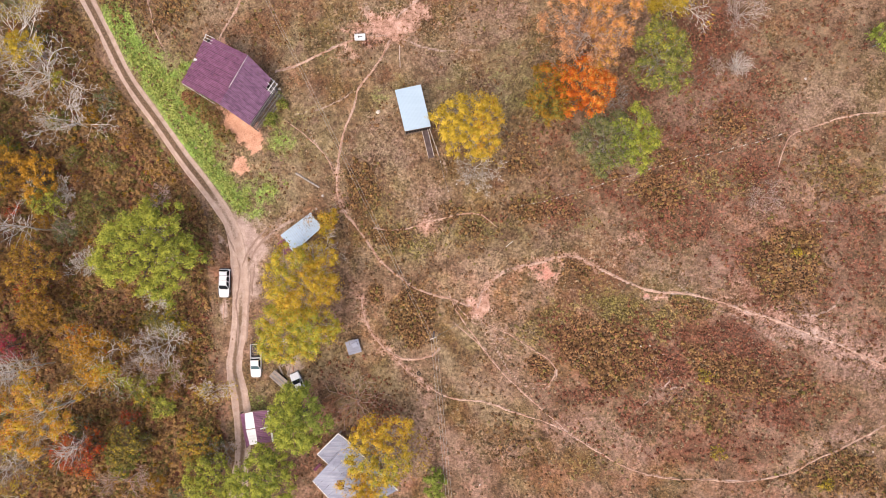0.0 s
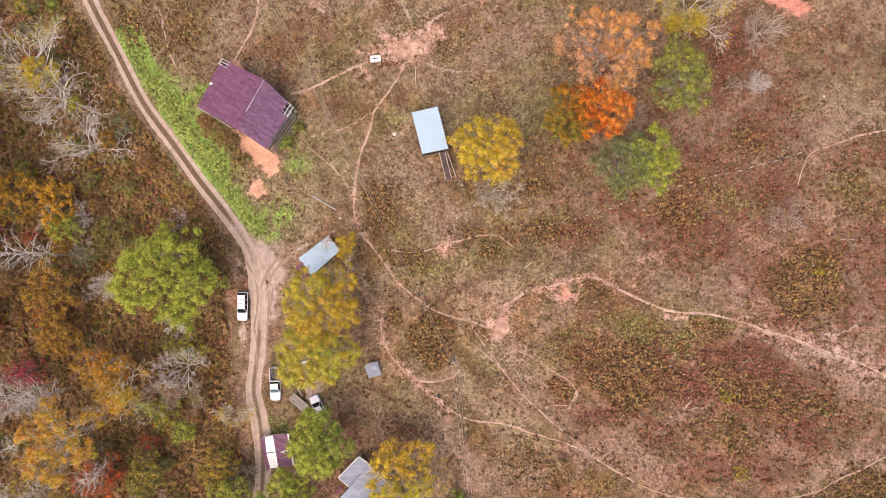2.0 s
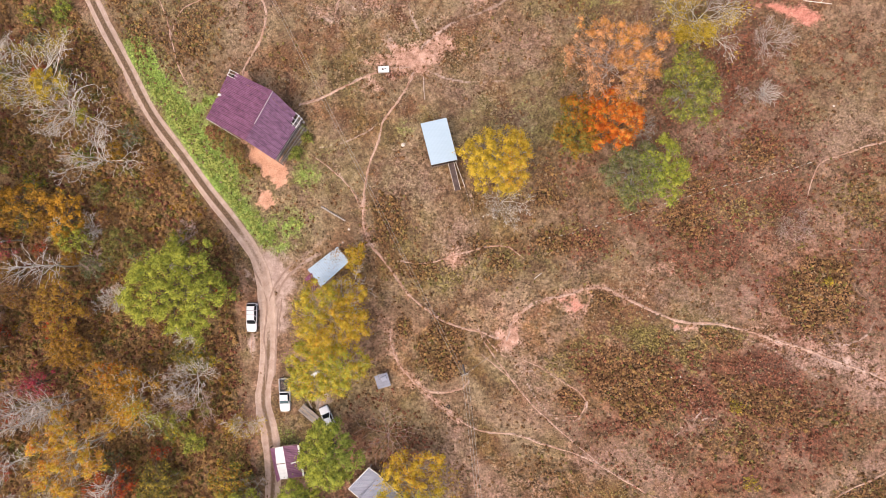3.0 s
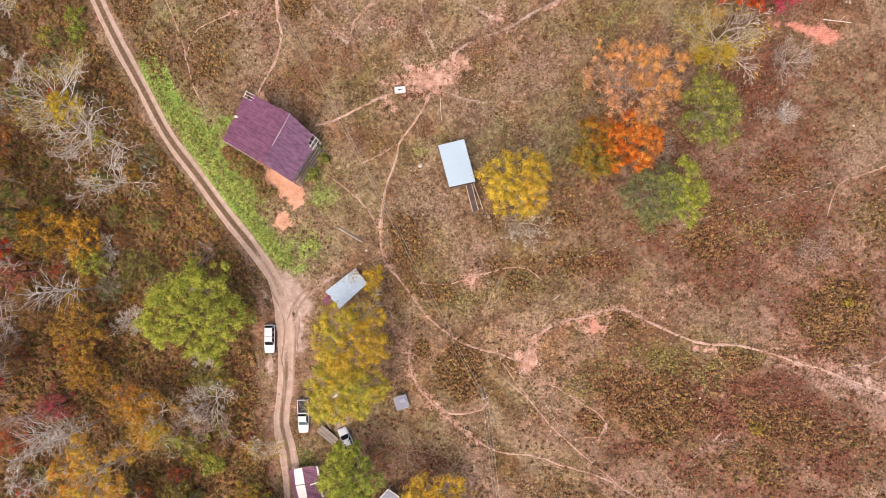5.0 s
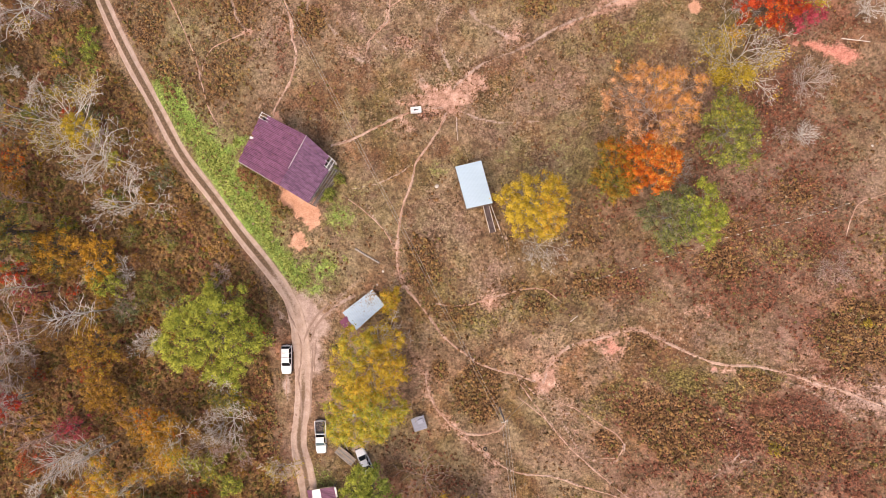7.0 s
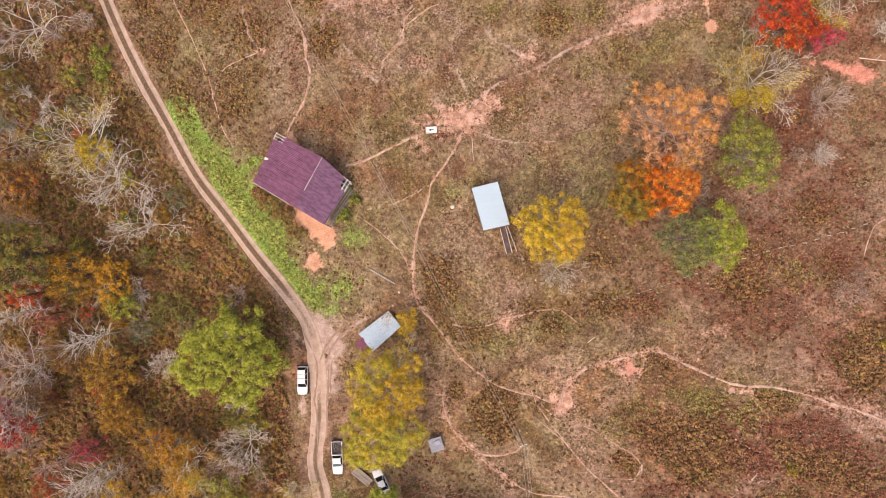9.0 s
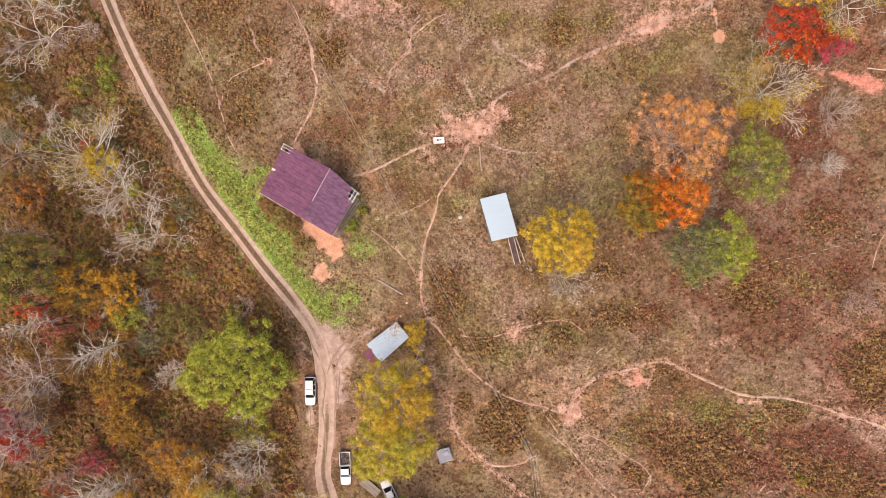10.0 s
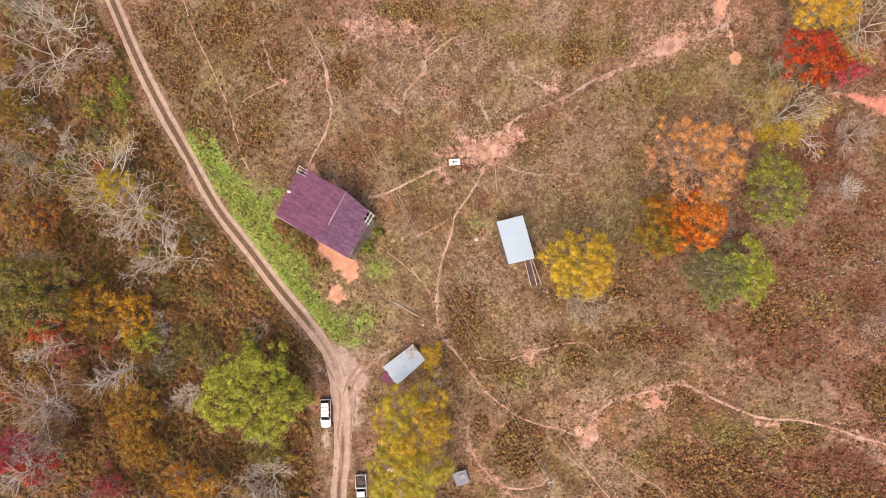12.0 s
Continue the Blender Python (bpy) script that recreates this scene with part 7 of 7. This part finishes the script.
    part("roof_panel", ribbed_sheet(w0, w2, p1, p0, 8, 0.02, 0.02), ROOF_RED, roof)
    for p, q in ((b, lerp(b, c, 0.32)), (lerp(b, c, 0.62), c)):
        part("gutter", beam(p + Vector((0.05, 0, 0.06)), q + Vector((0.05, 0, 0.06)), 0.32, 0.08), TRIM, h, "white eave strip")
    part("batten", beam(lerp(a, d, 0.53) + Vector((0.9, 0, 0.1)), lerp(b, c, 0.50) + Vector((0, 0, 0.1)), 0.22, 0.06), TRIM, h)
    part("front_beam", beam(a + Vector((0, 0.1, 0)), b + Vector((0, 0.1, 0.0)), 0.14, 0.2), PLANK, h)
    for p in (p0, p1, b, c):
        part("post", beam((p.x, p.y, -0.6), p - Vector((0, 0, 0.05)), 0.12), PLANK, h)
    wall_between(lerp(b, c, 0.02) - Vector((0.3, 0, 0.1)), lerp(b, c, 0.98) - Vector((0.3, 0, 0.1)), -0.6, 0.05, h, material=BOARD)
    wall_between(d - Vector((0, -0.2, 0.1)), c - Vector((0, -0.2, 0.1)), -0.6, 0.05, h, material=BOARD)
    return h


maroon_shed()

pump = thing("pump_house", -14.27, -13.82, None, 17, "small pump house with a flat pale grey roof", "shed")
part("wall", block(1.9, 1.9, 1.5, (0, 0, 0.55), (0, 0, 0), 0.02), BOARD, pump)
part("roof", block(2.3, 2.35, 0.07, (0, 0, 1.34), (3, 0, 0), 0.02), ROOF_LEAD, pump, "flat lead-grey metal roof")
part("vent_box", block(0.95, 0.75, 0.22, (0.35, 0.35, 1.50), (3, 0, 8), 0.03), ROOF_GREY, pump)
part("prop", beam((-0.5, 0.4, 1.42), (-0.42, 1.25, 1.5), 0.10, 0.05), BOARD, pump)
part("prop", beam((-0.5, 1.25, 1.45), (0.5, 1.2, 1.55), 0.10, 0.05), BOARD, pump)

trough = thing("trough", -14.62, 40.31, None, 4, "white enamel stock trough on trampled soil", "trough")
rim = bmesh.new()
for sx, sy, at in ((1.9, 0.1, (0, 0.5, 0.3)), (1.9, 0.1, (0, -0.5, 0.3)), (0.1, 0.9, (0.9, 0, 0.3)), (0.1, 0.9, (-0.9, 0, 0.3))):
    block(sx, sy, 0.6, at, (0, 0, 0), 0.03, rim)
part("rim", rim, ENAMEL, trough)
part("basin", block(1.75, 0.9, 0.06, (0, 0, 0.40), (0, 0, 0), 0.01), ENAMEL, trough)
part("drain", drum(0.16, 0.04, (-0.2, 0.05, 0.44), (0, 0, 0), 12), SHADE, trough)
part("float_arm", block(0.6, 0.12, 0.05, (0.15, 0.05, 0.46), (0, 0, 12), 0.01), BLACK, trough)


def lying_pole(name, ax, ay, bx, by, radius, material, label):
    ob = thing(name, ax, ay, None, 0.0, label, "pole")
    dz = ground_z(bx, by) - ground_z(ax, ay)
    rows = np.linspace(0, 1, 7)
    pts = [(t * (bx - ax) + 0.03 * math.sin(t * 9), t * (by - ay), t * dz + radius * 0.9) for t in rows]
    segs = [(*p, radius * (1.0 - 0.25 * t), *q, radius * (1.0 - 0.25 * (t + 0.16))) for p, q, t in zip(pts, pts[1:], rows)]
    part("shaft", tubes("shaft", segs, material, 8), None, ob)
    return ob


lying_pole("fallen_pole", -25.44, 16.15, -21.16, 13.64, 0.19, BARK["grey"], "grey weathered pole lying on the grass")
lying_pole("log", -7.60, 38.89, -7.40, 34.80, 0.085, BARK["ash"], "grey straight log lying by the trampled soil")
lying_pole("branch", 11.22, 3.73, 12.43, 4.70, 0.07, BARK["white"], "broken pale branch lying in the pasture")
lying_pole("branch", 55.92, 50.42, 60.40, 49.70, 0.09, BARK["white"], "dead pale trunk lying on the clay bank")
lying_pole("branch", 58.61, 49.97, 59.44, 50.83, 0.06, BARK["white"], "forked dead pale limb on the clay bank")
lying_pole("branch", 43.71, 33.55, 46.02, 35.09, 0.08, BARK["grey"], "dead grey branch lying in reddish weeds")

pallets = thing("flat_trailer", -27.37, -20.20, None, -40, "small flat plank trailer with bare boards", "trailer")
bed_frame = part("bed_frame", block(3.8, 1.6, 0.12, (0, 0, 0.5), (0, 0, 0), 0.02), PLANK, pallets)
for k in range(7):
    part("plank", block(3.75, 0.215, 0.05, (0.03 * math.sin(k * 2.0), -0.66 + k * 0.22, 0.6), (0, 0, 0.6 * math.sin(k)), 0.01), PALE_BOARD if k not in (1, 4) else BOARD, bed_frame)
for wx in (-0.45, 0.45):
    for wy in (-0.82, 0.82):
        part("wheel", drum(0.28, 0.16, (wx, wy, 0.28), (90, 0, 0), 14), RUBBER, pallets)
part("drawbar", beam((1.85, 0, 0.45), (2.7, 0, 0.4), 0.09), BLACK, pallets)
for k, (dx, dy, rot, ln) in enumerate(((-26.60, -16.98, 60, 2.2), (-27.39, -18.50, 118, 1.7), (-25.85, -18.44, 70, 2.0), (-28.10, -19.02, 95, 1.2))):
    scrap = thing("scrap_board", dx, dy, None, rot, "loose weathered board lying in the yard", "board", "boards in the yard")
    part("board", block(ln, 0.28, 0.05, (0, 0, 0.05 + 0.02 * k), (0, 2, 0), 0.01), PALE_BOARD, scrap)

fridge = thing("appliance", -26.34, -13.18, None, 20, "discarded white appliance lying under the yellow tree", "appliance")
part("cabinet", block(1.5, 0.75, 0.7, (0, 0, 0.35), (0, 0, 0), 0.04), ENAMEL, fridge)
part("door", block(1.45, 0.70, 0.06, (0.02, 0, 0.73), (0, 0, 0), 0.02), ENAMEL, fridge)

tyre = thing("tyre", -3.04, -18.06, ground_z(-3.04, -18.06) + 0.14, 0, "old black tyre lying on a path", "tyre")
tb = bmesh.new()
for k in range(20):
    a0, a1 = 2 * math.pi * k / 20, 2 * math.pi * (k + 1) / 20
    rows = []
    for a in (a0, a1):
        rows.append([tb.verts.new((math.cos(a) * r, math.sin(a) * r, zz)) for r, zz in ((0.19, 0.02), (0.32, 0.02), (0.35, 0.10), (0.32, 0.18), (0.19, 0.18), (0.17, 0.10))])
    for k2 in range(6):
        tb.faces.new((rows[0][k2], rows[0][(k2 + 1) % 6], rows[1][(k2 + 1) % 6], rows[1][k2]))
bmesh.ops.remove_doubles(tb, verts=tb.verts[:], dist=0.001)
bmesh.ops.recalc_face_normals(tb, faces=tb.faces[:])
part("tread", tb, RUBBER, tyre)


def pebble(x, y, size, seed):
    rng = random.Random(seed)
    bm = bmesh.new()
    bmesh.ops.create_icosphere(bm, subdivisions=2, radius=size)
    for v in bm.verts:
        v.co *= 1 + rng.uniform(-0.18, 0.18)
        v.co.z *= 0.6
    me = bpy.data.meshes.new("stone")
    bm.to_mesh(me)
    bm.free()
    me.materials.append(STONE)
    ob = new("stone", me)
    ob.matrix_basis = pose(x, y, ground_z(x, y) + size * 0.35, 0, 0, seed * 40)
    return tagged(ob, "pale loose field stone half sunk in grass", "stone", "field stones")


for k, (sx, sy, sr) in enumerate(((-11.07, 26.85, 0.62), (-43.34, 27.36, 0.3), (-28.94, 31.29, 0.35), (-20.50, 12.15, 0.35), (-21.56, 9.87, 0.25), (2.79, 14.27, 0.25), (60.29, 32.49, 0.35), (37.29, -13.53, 0.3), (33.64, -12.33, 0.22), (35.09, -12.20, 0.22), (40.15, -19.17, 0.2), (7.64, -36.41, 0.25), (4.48, 14.18, 0.3), (70.20, -28.19, 0.25))):
    pebble(sx, sy, sr * 0.62, k + 1)


# ---------------------------------------------------------------- fences and wires
def wire_curve(name, pts, radius, material, parent=None, label=""):
    """One unbroken round wire through the points."""
    ring = []
    for k, p in enumerate(pts):
        d = (pts[min(k + 1, len(pts) - 1)] - pts[max(k - 1, 0)]).normalized()
        u = d.cross(Vector((0, 0, 1)) if abs(d.z) < 0.9 else Vector((1, 0, 0))).normalized()
        v = d.cross(u)
        ring += [p + (u * math.cos(a) + v * math.sin(a)) * radius for a in (0, math.pi / 2, math.pi, 1.5 * math.pi)]
    faces = [(4 * k + i, 4 * k + (i + 1) % 4, 4 * k + 4 + (i + 1) % 4, 4 * k + 4 + i) for k in range(len(pts) - 1) for i in range(4)]
    return part(name, polys(name, ring, faces, material), None, parent, label)


def fence(points, label, gap=2.0, tall=1.0, rails=2, bar=0.006, stuff=None):
    """Posts along a line with strands of wire between them."""
    line = smooth_line(points, 6)
    length = [0.0]
    for p, q in zip(line, line[1:]):
        length.append(length[-1] + math.hypot(q[0] - p[0], q[1] - p[1]))
    f = thing("fence", *line[0], None, 0.0, label, "fence")
    base = f.matrix_basis.translation
    tops = []
    for k in range(int(length[-1] / gap) + 1):
        x = float(np.interp(k * gap, length, [p[0] for p in line]))
        y = float(np.interp(k * gap, length, [p[1] for p in line]))
        z = ground_z(x, y)
        p = Vector((x, y, z)) - base
        tilt = Vector((0.08 * math.sin(k * 2.3), 0.08 * math.cos(k * 1.7), 0))
        part("post", beam(p - Vector((0, 0, 0.3)), p + tilt + Vector((0, 0, tall)), 0.11), BARK["white"], f)
        tops.append(p + tilt)
    for r in range(rails):
        wire_curve("wire", [t + Vector((0, 0, tall * (0.9 - 0.4 * r))) for t in tops], bar, stuff or WIRE, f, "thin fence rail" if stuff else "thin fence wire")
    return f


fence([(13.7, 10.6), (19.3, 11.9), (24.0, 13.4), (29.5, 15.3), (35.1, 17.1), (40.6, 18.8), (46.0, 20.0), (52.3, 21.8), (57.6, 23.5)], "leaning line of old posts along a brushy rise")
fence([(-0.7, 20.5), (0.1, 17.5), (1.0, 14.3), (1.8, 11.3)], "low broken fence running from the shed's ramp", 2.6, 0.9, 1, 0.05, PLANK)


def utility_pole(x, y, turn, tall=9.5):
    u = thing("utility_pole", x, y, None, turn, "weathered wooden utility pole carrying thin bare wires", "pole")
    part("shaft", drum(0.16, tall + 0.6, (0, 0, tall / 2 - 0.3), (0, 0, 0), 10, 0.11), BARK["grey"], u)
    part("crossarm", block(1.15, 0.11, 0.13, (0, 0, tall - 0.35), (0, 0, 0), 0.01), BARK["white"], u)
    for k in (-0.45, 0.0, 0.45):
        part("insulator", drum(0.06, 0.16, (k, 0, tall - 0.20 if k else tall + 0.1), (0, 0, 0), 8, 0.04), ENAMEL, u)
    return u


POLE_A = (-0.57, -10.94)
POLE_B = (-45.70, 75.88)
POLE_C = (3.62, -46.84)
turn_a = math.degrees(math.atan2(POLE_B[1] - POLE_C[1], POLE_B[0] - POLE_C[0])) - 90
poles = [utility_pole(*POLE_B, turn_a), utility_pole(*POLE_A, turn_a), utility_pole(*POLE_C, turn_a)]
for p, q in zip(poles, poles[1:]):
    for k in (-0.45, 0.0, 0.45)[: 2 if p == poles[0] else 3]:
        a = p.matrix_basis @ Vector((k, 0, 9.38 if k else 9.7))
        b = q.matrix_basis @ Vector((k, 0, 9.38 if k else 9.7))
        run = tagged(new("power_line"), "thin bare power wire strung between wooden poles", "wire", "power wires")
        run.empty_display_size = 0.2
        run.matrix_basis = Matrix.Translation(a)
        pts = [(b - a) * t - Vector((0, 0, 4.2 * t * (1 - t))) for t in np.linspace(0, 1, 25)]
        wire_curve("strand", pts, 0.019, WIRE, run)
guy_top = poles[1].matrix_basis @ Vector((0, 0, 9.0))
gx, gy = 4.55, -8.88
guy_foot = Vector((gx, gy, ground_z(gx, gy)))
guy = tagged(new("guy_wire"), "taut guy wire bracing the utility pole", "wire")
guy.matrix_basis = Matrix.Translation(guy_foot)
wire_curve("strand", [Vector((0, 0, -0.1)), guy_top - guy_foot], 0.02, WIRE, guy)


# ---------------------------------------------------------------- vehicles
def hull(stations):
    """A body lofted through cross sections (y, half width, low z, high z), with rounded shoulders."""
    bm = bmesh.new()
    rings = []
    for y, w, lo, hi in stations:
        r = min(0.12, (hi - lo) * 0.3)
        prof = [(-w + 0.06, lo), (-w, lo + r), (-w, hi - r * 1.4), (-w + r * 0.5, hi - r * 0.4), (-w + r * 1.6, hi), (w - r * 1.6, hi), (w - r * 0.5, hi - r * 0.4), (w, hi - r * 1.4), (w, lo + r), (w - 0.06, lo)]
        rings.append([bm.verts.new((x, y, z)) for x, z in prof])
    for p, q in zip(rings, rings[1:]):
        for k in range(10):
            bm.faces.new((p[k], p[(k + 1) % 10], q[(k + 1) % 10], q[k]))
    bm.faces.new(rings[0])
    bm.faces.new(rings[-1][::-1])
    bmesh.ops.recalc_face_normals(bm, faces=bm.faces[:])
    bm.normal_update()
    for f in bm.faces:
        f.smooth = f.normal.z < 0.85
    return bm


def pane(a, b, c, d, inset=0.08, out=0.012):
    """A thin window plate on the face a b c d of a cabin, inside a narrow frame."""
    a, b, c, d = (Vector(v) for v in (a, b, c, d))
    m = (a + b + c + d) / 4
    a, b, c, d = (m + (v - m) * (1 - inset) for v in (a, b, c, d))
    n = (b - a).cross(d - a).normalized()
    bm = bmesh.new()
    up = [bm.verts.new(v + n * out) for v in (a, b, c, d)]
    low = [bm.verts.new(v - n * 0.01) for v in (a, b, c, d)]
    bm.faces.new(up)
    for k in range(4):
        j = (k + 1) % 4
        bm.faces.new((up[k], low[k], low[j], up[j]))
    bmesh.ops.recalc_face_normals(bm, faces=bm.faces[:])
    return bm


def wheel(at, car, radius=0.36):
    side = 1 if at[0] > 0 else -1
    w = part("wheel", drum(radius, 0.24, at, (0, 90, 0), 20), RUBBER, car, "black tyre")
    part("rim", drum(radius * 0.62, 0.03, (at[0] + side * 0.115, at[1], at[2]), (0, 90, 0), 14), CHROME, w, "steel rim")


def cabin(car, base, roof_rect, z0, z1, w0, w1, sides, screen=None, rails=False):
    """Glasshouse with its roof: base and roof_rect give back and front y."""
    (b0, f0), (b1, f1) = base, roof_rect
    lo = [(-w0, b0, z0), (w0, b0, z0), (w0, f0, z0), (-w0, f0, z0)]
    hi = [(-w1, b1, z1), (w1, b1, z1), (w1, f1, z1), (-w1, f1, z1)]
    bm = bmesh.new()
    vs = [bm.verts.new(v) for v in lo + hi]
    for f in ((3, 2, 1, 0), (4, 5, 6, 7), (0, 1, 5, 4), (1, 2, 6, 5), (2, 3, 7, 6), (3, 0, 4, 7)):
        bm.faces.new([vs[i] for i in f])
    bmesh.ops.recalc_face_normals(bm, faces=bm.faces[:])
    bmesh.ops.bevel(bm, geom=[e for e in bm.edges if all(v.co.z > z1 - 0.01 for v in e.verts)], offset=0.07, segments=2, affect="EDGES")
    body = part("cab", bm, CAR_WHITE, car)
    part("windscreen", pane(lo[2], lo[3], hi[3], hi[2], 0.10), screen or GLASS, car, "windscreen glass")
    part("rear_window", pane(lo[0], lo[1], hi[1], hi[0], 0.05), GLASS, car, "dark rear glass")
    for s, (p, q, pt, qt) in ((1, (lo[1], lo[2], hi[1], hi[2])), (-1, (lo[3], lo[0], hi[3], hi[0]))):
        p, q, pt, qt = (Vector(v) for v in (p, q, pt, qt))
        for k in range(sides):
            t0, t1 = (k + 0.06) / sides, (k + 0.94) / sides
            part("side_window", pane(p.lerp(q, t0), p.lerp(q, t1), pt.lerp(qt, t1), pt.lerp(qt, t0), 0.05), GLASS, car, "dark side glass")
    if rails:
        for x in (-w1 + 0.12, w1 - 0.12):
            part("roof_rail", block(0.05, (f1 - b1) * 0.85, 0.04, (x, (f1 + b1) / 2, z1 + 0.035), (0, 0, 0), 0.012), CHROME, car)
        for t in (0.3, 0.62):
            part("roof_bar", block(w1 * 1.8, 0.05, 0.03, (0, b1 + (f1 - b1) * t, z1 + 0.05), (0, 0, 0), 0.01), BLACK, car)
    return body


def fittings(car, front, back, w, z):
    for x in (-w + 0.25, w - 0.25):
        part("headlight", block(0.36, 0.10, 0.18, (x, front - 0.02, z), (0, 0, 0), 0.03), LENS, car, "clear headlight")
        part("tail_light", block(0.16, 0.08, 0.34, (x * 1.12, back + 0.02, z + 0.1), (0, 0, 0), 0.02), LAMP_RED, car, "red tail light")
    part("grille", block(w * 1.1, 0.06, 0.2, (0, front, z), (0, 0, 0), 0.02), BLACK, car)
    part("bumper", block(w * 1.96, 0.16, 0.2, (0, front + 0.05, z - 0.28), (0, 0, 0), 0.05), BLACK, car)
    part("bumper", block(w * 1.96, 0.16, 0.2, (0, back - 0.05, z - 0.28), (0, 0, 0), 0.05), BLACK, car)
    for x in (-w - 0.08, w + 0.08):
        part("mirror", block(0.16, 0.12, 0.14, (x, front * 0.38, z + 0.28), (0, 0, 0), 0.03), BLACK, car)
    part("number_plate", block(0.32, 0.02, 0.15, (0, back - 0.14, z - 0.26), (0, 0, 0), 0.004), TRIM, car)


def suv(x, y, turn):
    c = thing("car", x, y, None, turn, "white sport utility car parked beside the dirt road", "car")
    part("body", hull([(-2.48, 0.82, 0.42, 1.0), (-2.4, 0.93, 0.34, 1.1), (-1.4, 0.96, 0.32, 1.12), (0.2, 0.96, 0.32, 1.12), (1.0, 0.95, 0.32, 1.08), (1.9, 0.92, 0.34, 1.02), (2.25, 0.86, 0.36, 0.96), (2.46, 0.72, 0.40, 0.88), (2.56, 0.50, 0.46, 0.78)]), CAR_WHITE, c)
    cabin(c, (-2.36, 1.0), (-2.02, 0.42), 1.06, 1.78, 0.88, 0.68, 3, None, True)
    for wx in (-0.86, 0.86):
        for wy in (-1.45, 1.5):
            wheel((wx, wy, 0.36), c)
    fittings(c, 2.48, -2.48, 0.92, 0.74)
    # black strips added along both lower body sides
    for sx in (-0.97, 0.97):
        part("side_cladding", block(0.06, 4.2, 0.58, (sx, 0.0, 0.61), (0, 0, 0), 0.02), BLACK, c, "black strip along the lower side")
    part("wiper_cowl", block(1.4, 0.16, 0.03, (0, 1.06, 1.11), (4, 0, 0), 0.01), BLACK, c)
    return c


def pickup(x, y, turn):
    c = thing("pickup", x, y, None, turn, "white pickup truck with a dark open bed of branches", "truck")
    part("body", hull([(-0.55, 0.93, 0.40, 1.08), (-0.3, 0.95, 0.36, 1.10), (0.9, 0.95, 0.36, 1.12), (1.5, 0.94, 0.36, 1.08), (2.3, 0.91, 0.38, 1.03), (2.62, 0.84, 0.40, 0.97), (2.80, 0.70, 0.44, 0.88), (2.88, 0.5, 0.5, 0.8)]), CAR_WHITE, c)
    cabin(c, (-0.45, 1.45), (-0.22, 0.75), 1.08, 1.76, 0.86, 0.70, 1, GLASS_BLUE)
    bed = part("bed", block(1.78, 2.2, 0.08, (0, -1.72, 0.62), (0, 0, 0), 0.01), BLACK, c, "dark open cargo bed")
    for sx in (-0.92, 0.92):
        part("bed_side", block(0.11, 2.3, 0.62, (sx, -1.72, 0.78), (0, 0, 0), 0.03), CAR_WHITE, c)
    part("tailgate", block(1.86, 0.09, 0.6, (0, -2.86, 0.78), (0, 0, 0), 0.03), CAR_WHITE, c)
    part("bed_front", block(1.86, 0.07, 0.62, (0, -0.60, 0.80), (0, 0, 0), 0.02), CAR_WHITE, c)
    for wx in (-0.86, 0.86):
        for wy in (-1.75, 1.75):
            wheel((wx, wy, 0.38), c, 0.38)
    fittings(c, 2.8, -2.9, 0.9, 0.76)
    rng = np.random.default_rng(5)
    segs = []
    for _ in range(44):
        a = np.array([rng.uniform(-0.7, 0.7), rng.uniform(-2.6, -0.9), 0.72])
        b = a + np.array([rng.uniform(-0.7, 0.7), rng.uniform(-0.7, 0.7), rng.uniform(0.1, 0.45)])
        b[0], b[1] = np.clip(b[0], -0.8, 0.8), np.clip(b[1], -2.75, -0.7)
        segs.append((*a, 0.022, *b, 0.012))
    part("brushwood", tubes("brushwood", segs, BARK["mauve"]), None, bed, "cut brown branches")
    return c


def saloon(x, y, turn):
    c = thing("car", x, y, None, turn, "white saloon car half under a green tree", "car")
    part("body", hull([(-2.28, 0.72, 0.42, 0.86), (-2.15, 0.84, 0.30, 0.96), (-1.0, 0.89, 0.26, 1.0), (0.6, 0.89, 0.26, 1.0), (1.2, 0.88, 0.27, 0.95), (2.0, 0.82, 0.30, 0.84), (2.25, 0.70, 0.36, 0.74)]), CAR_WHITE, c)
    cabin(c, (-1.55, 1.05), (-0.85, 0.3), 0.96, 1.44, 0.80, 0.60, 2)
    for wx in (-0.79, 0.79):
        for wy in (-1.35, 1.4):
            wheel((wx, wy, 0.31), c, 0.31)
    fittings(c, 2.2, -2.24, 0.84, 0.66)
    return c


suv(-37.92, -3.42, 180)
pickup(-31.74, -16.97, 182)
saloon(-23.95, -20.85, 24)
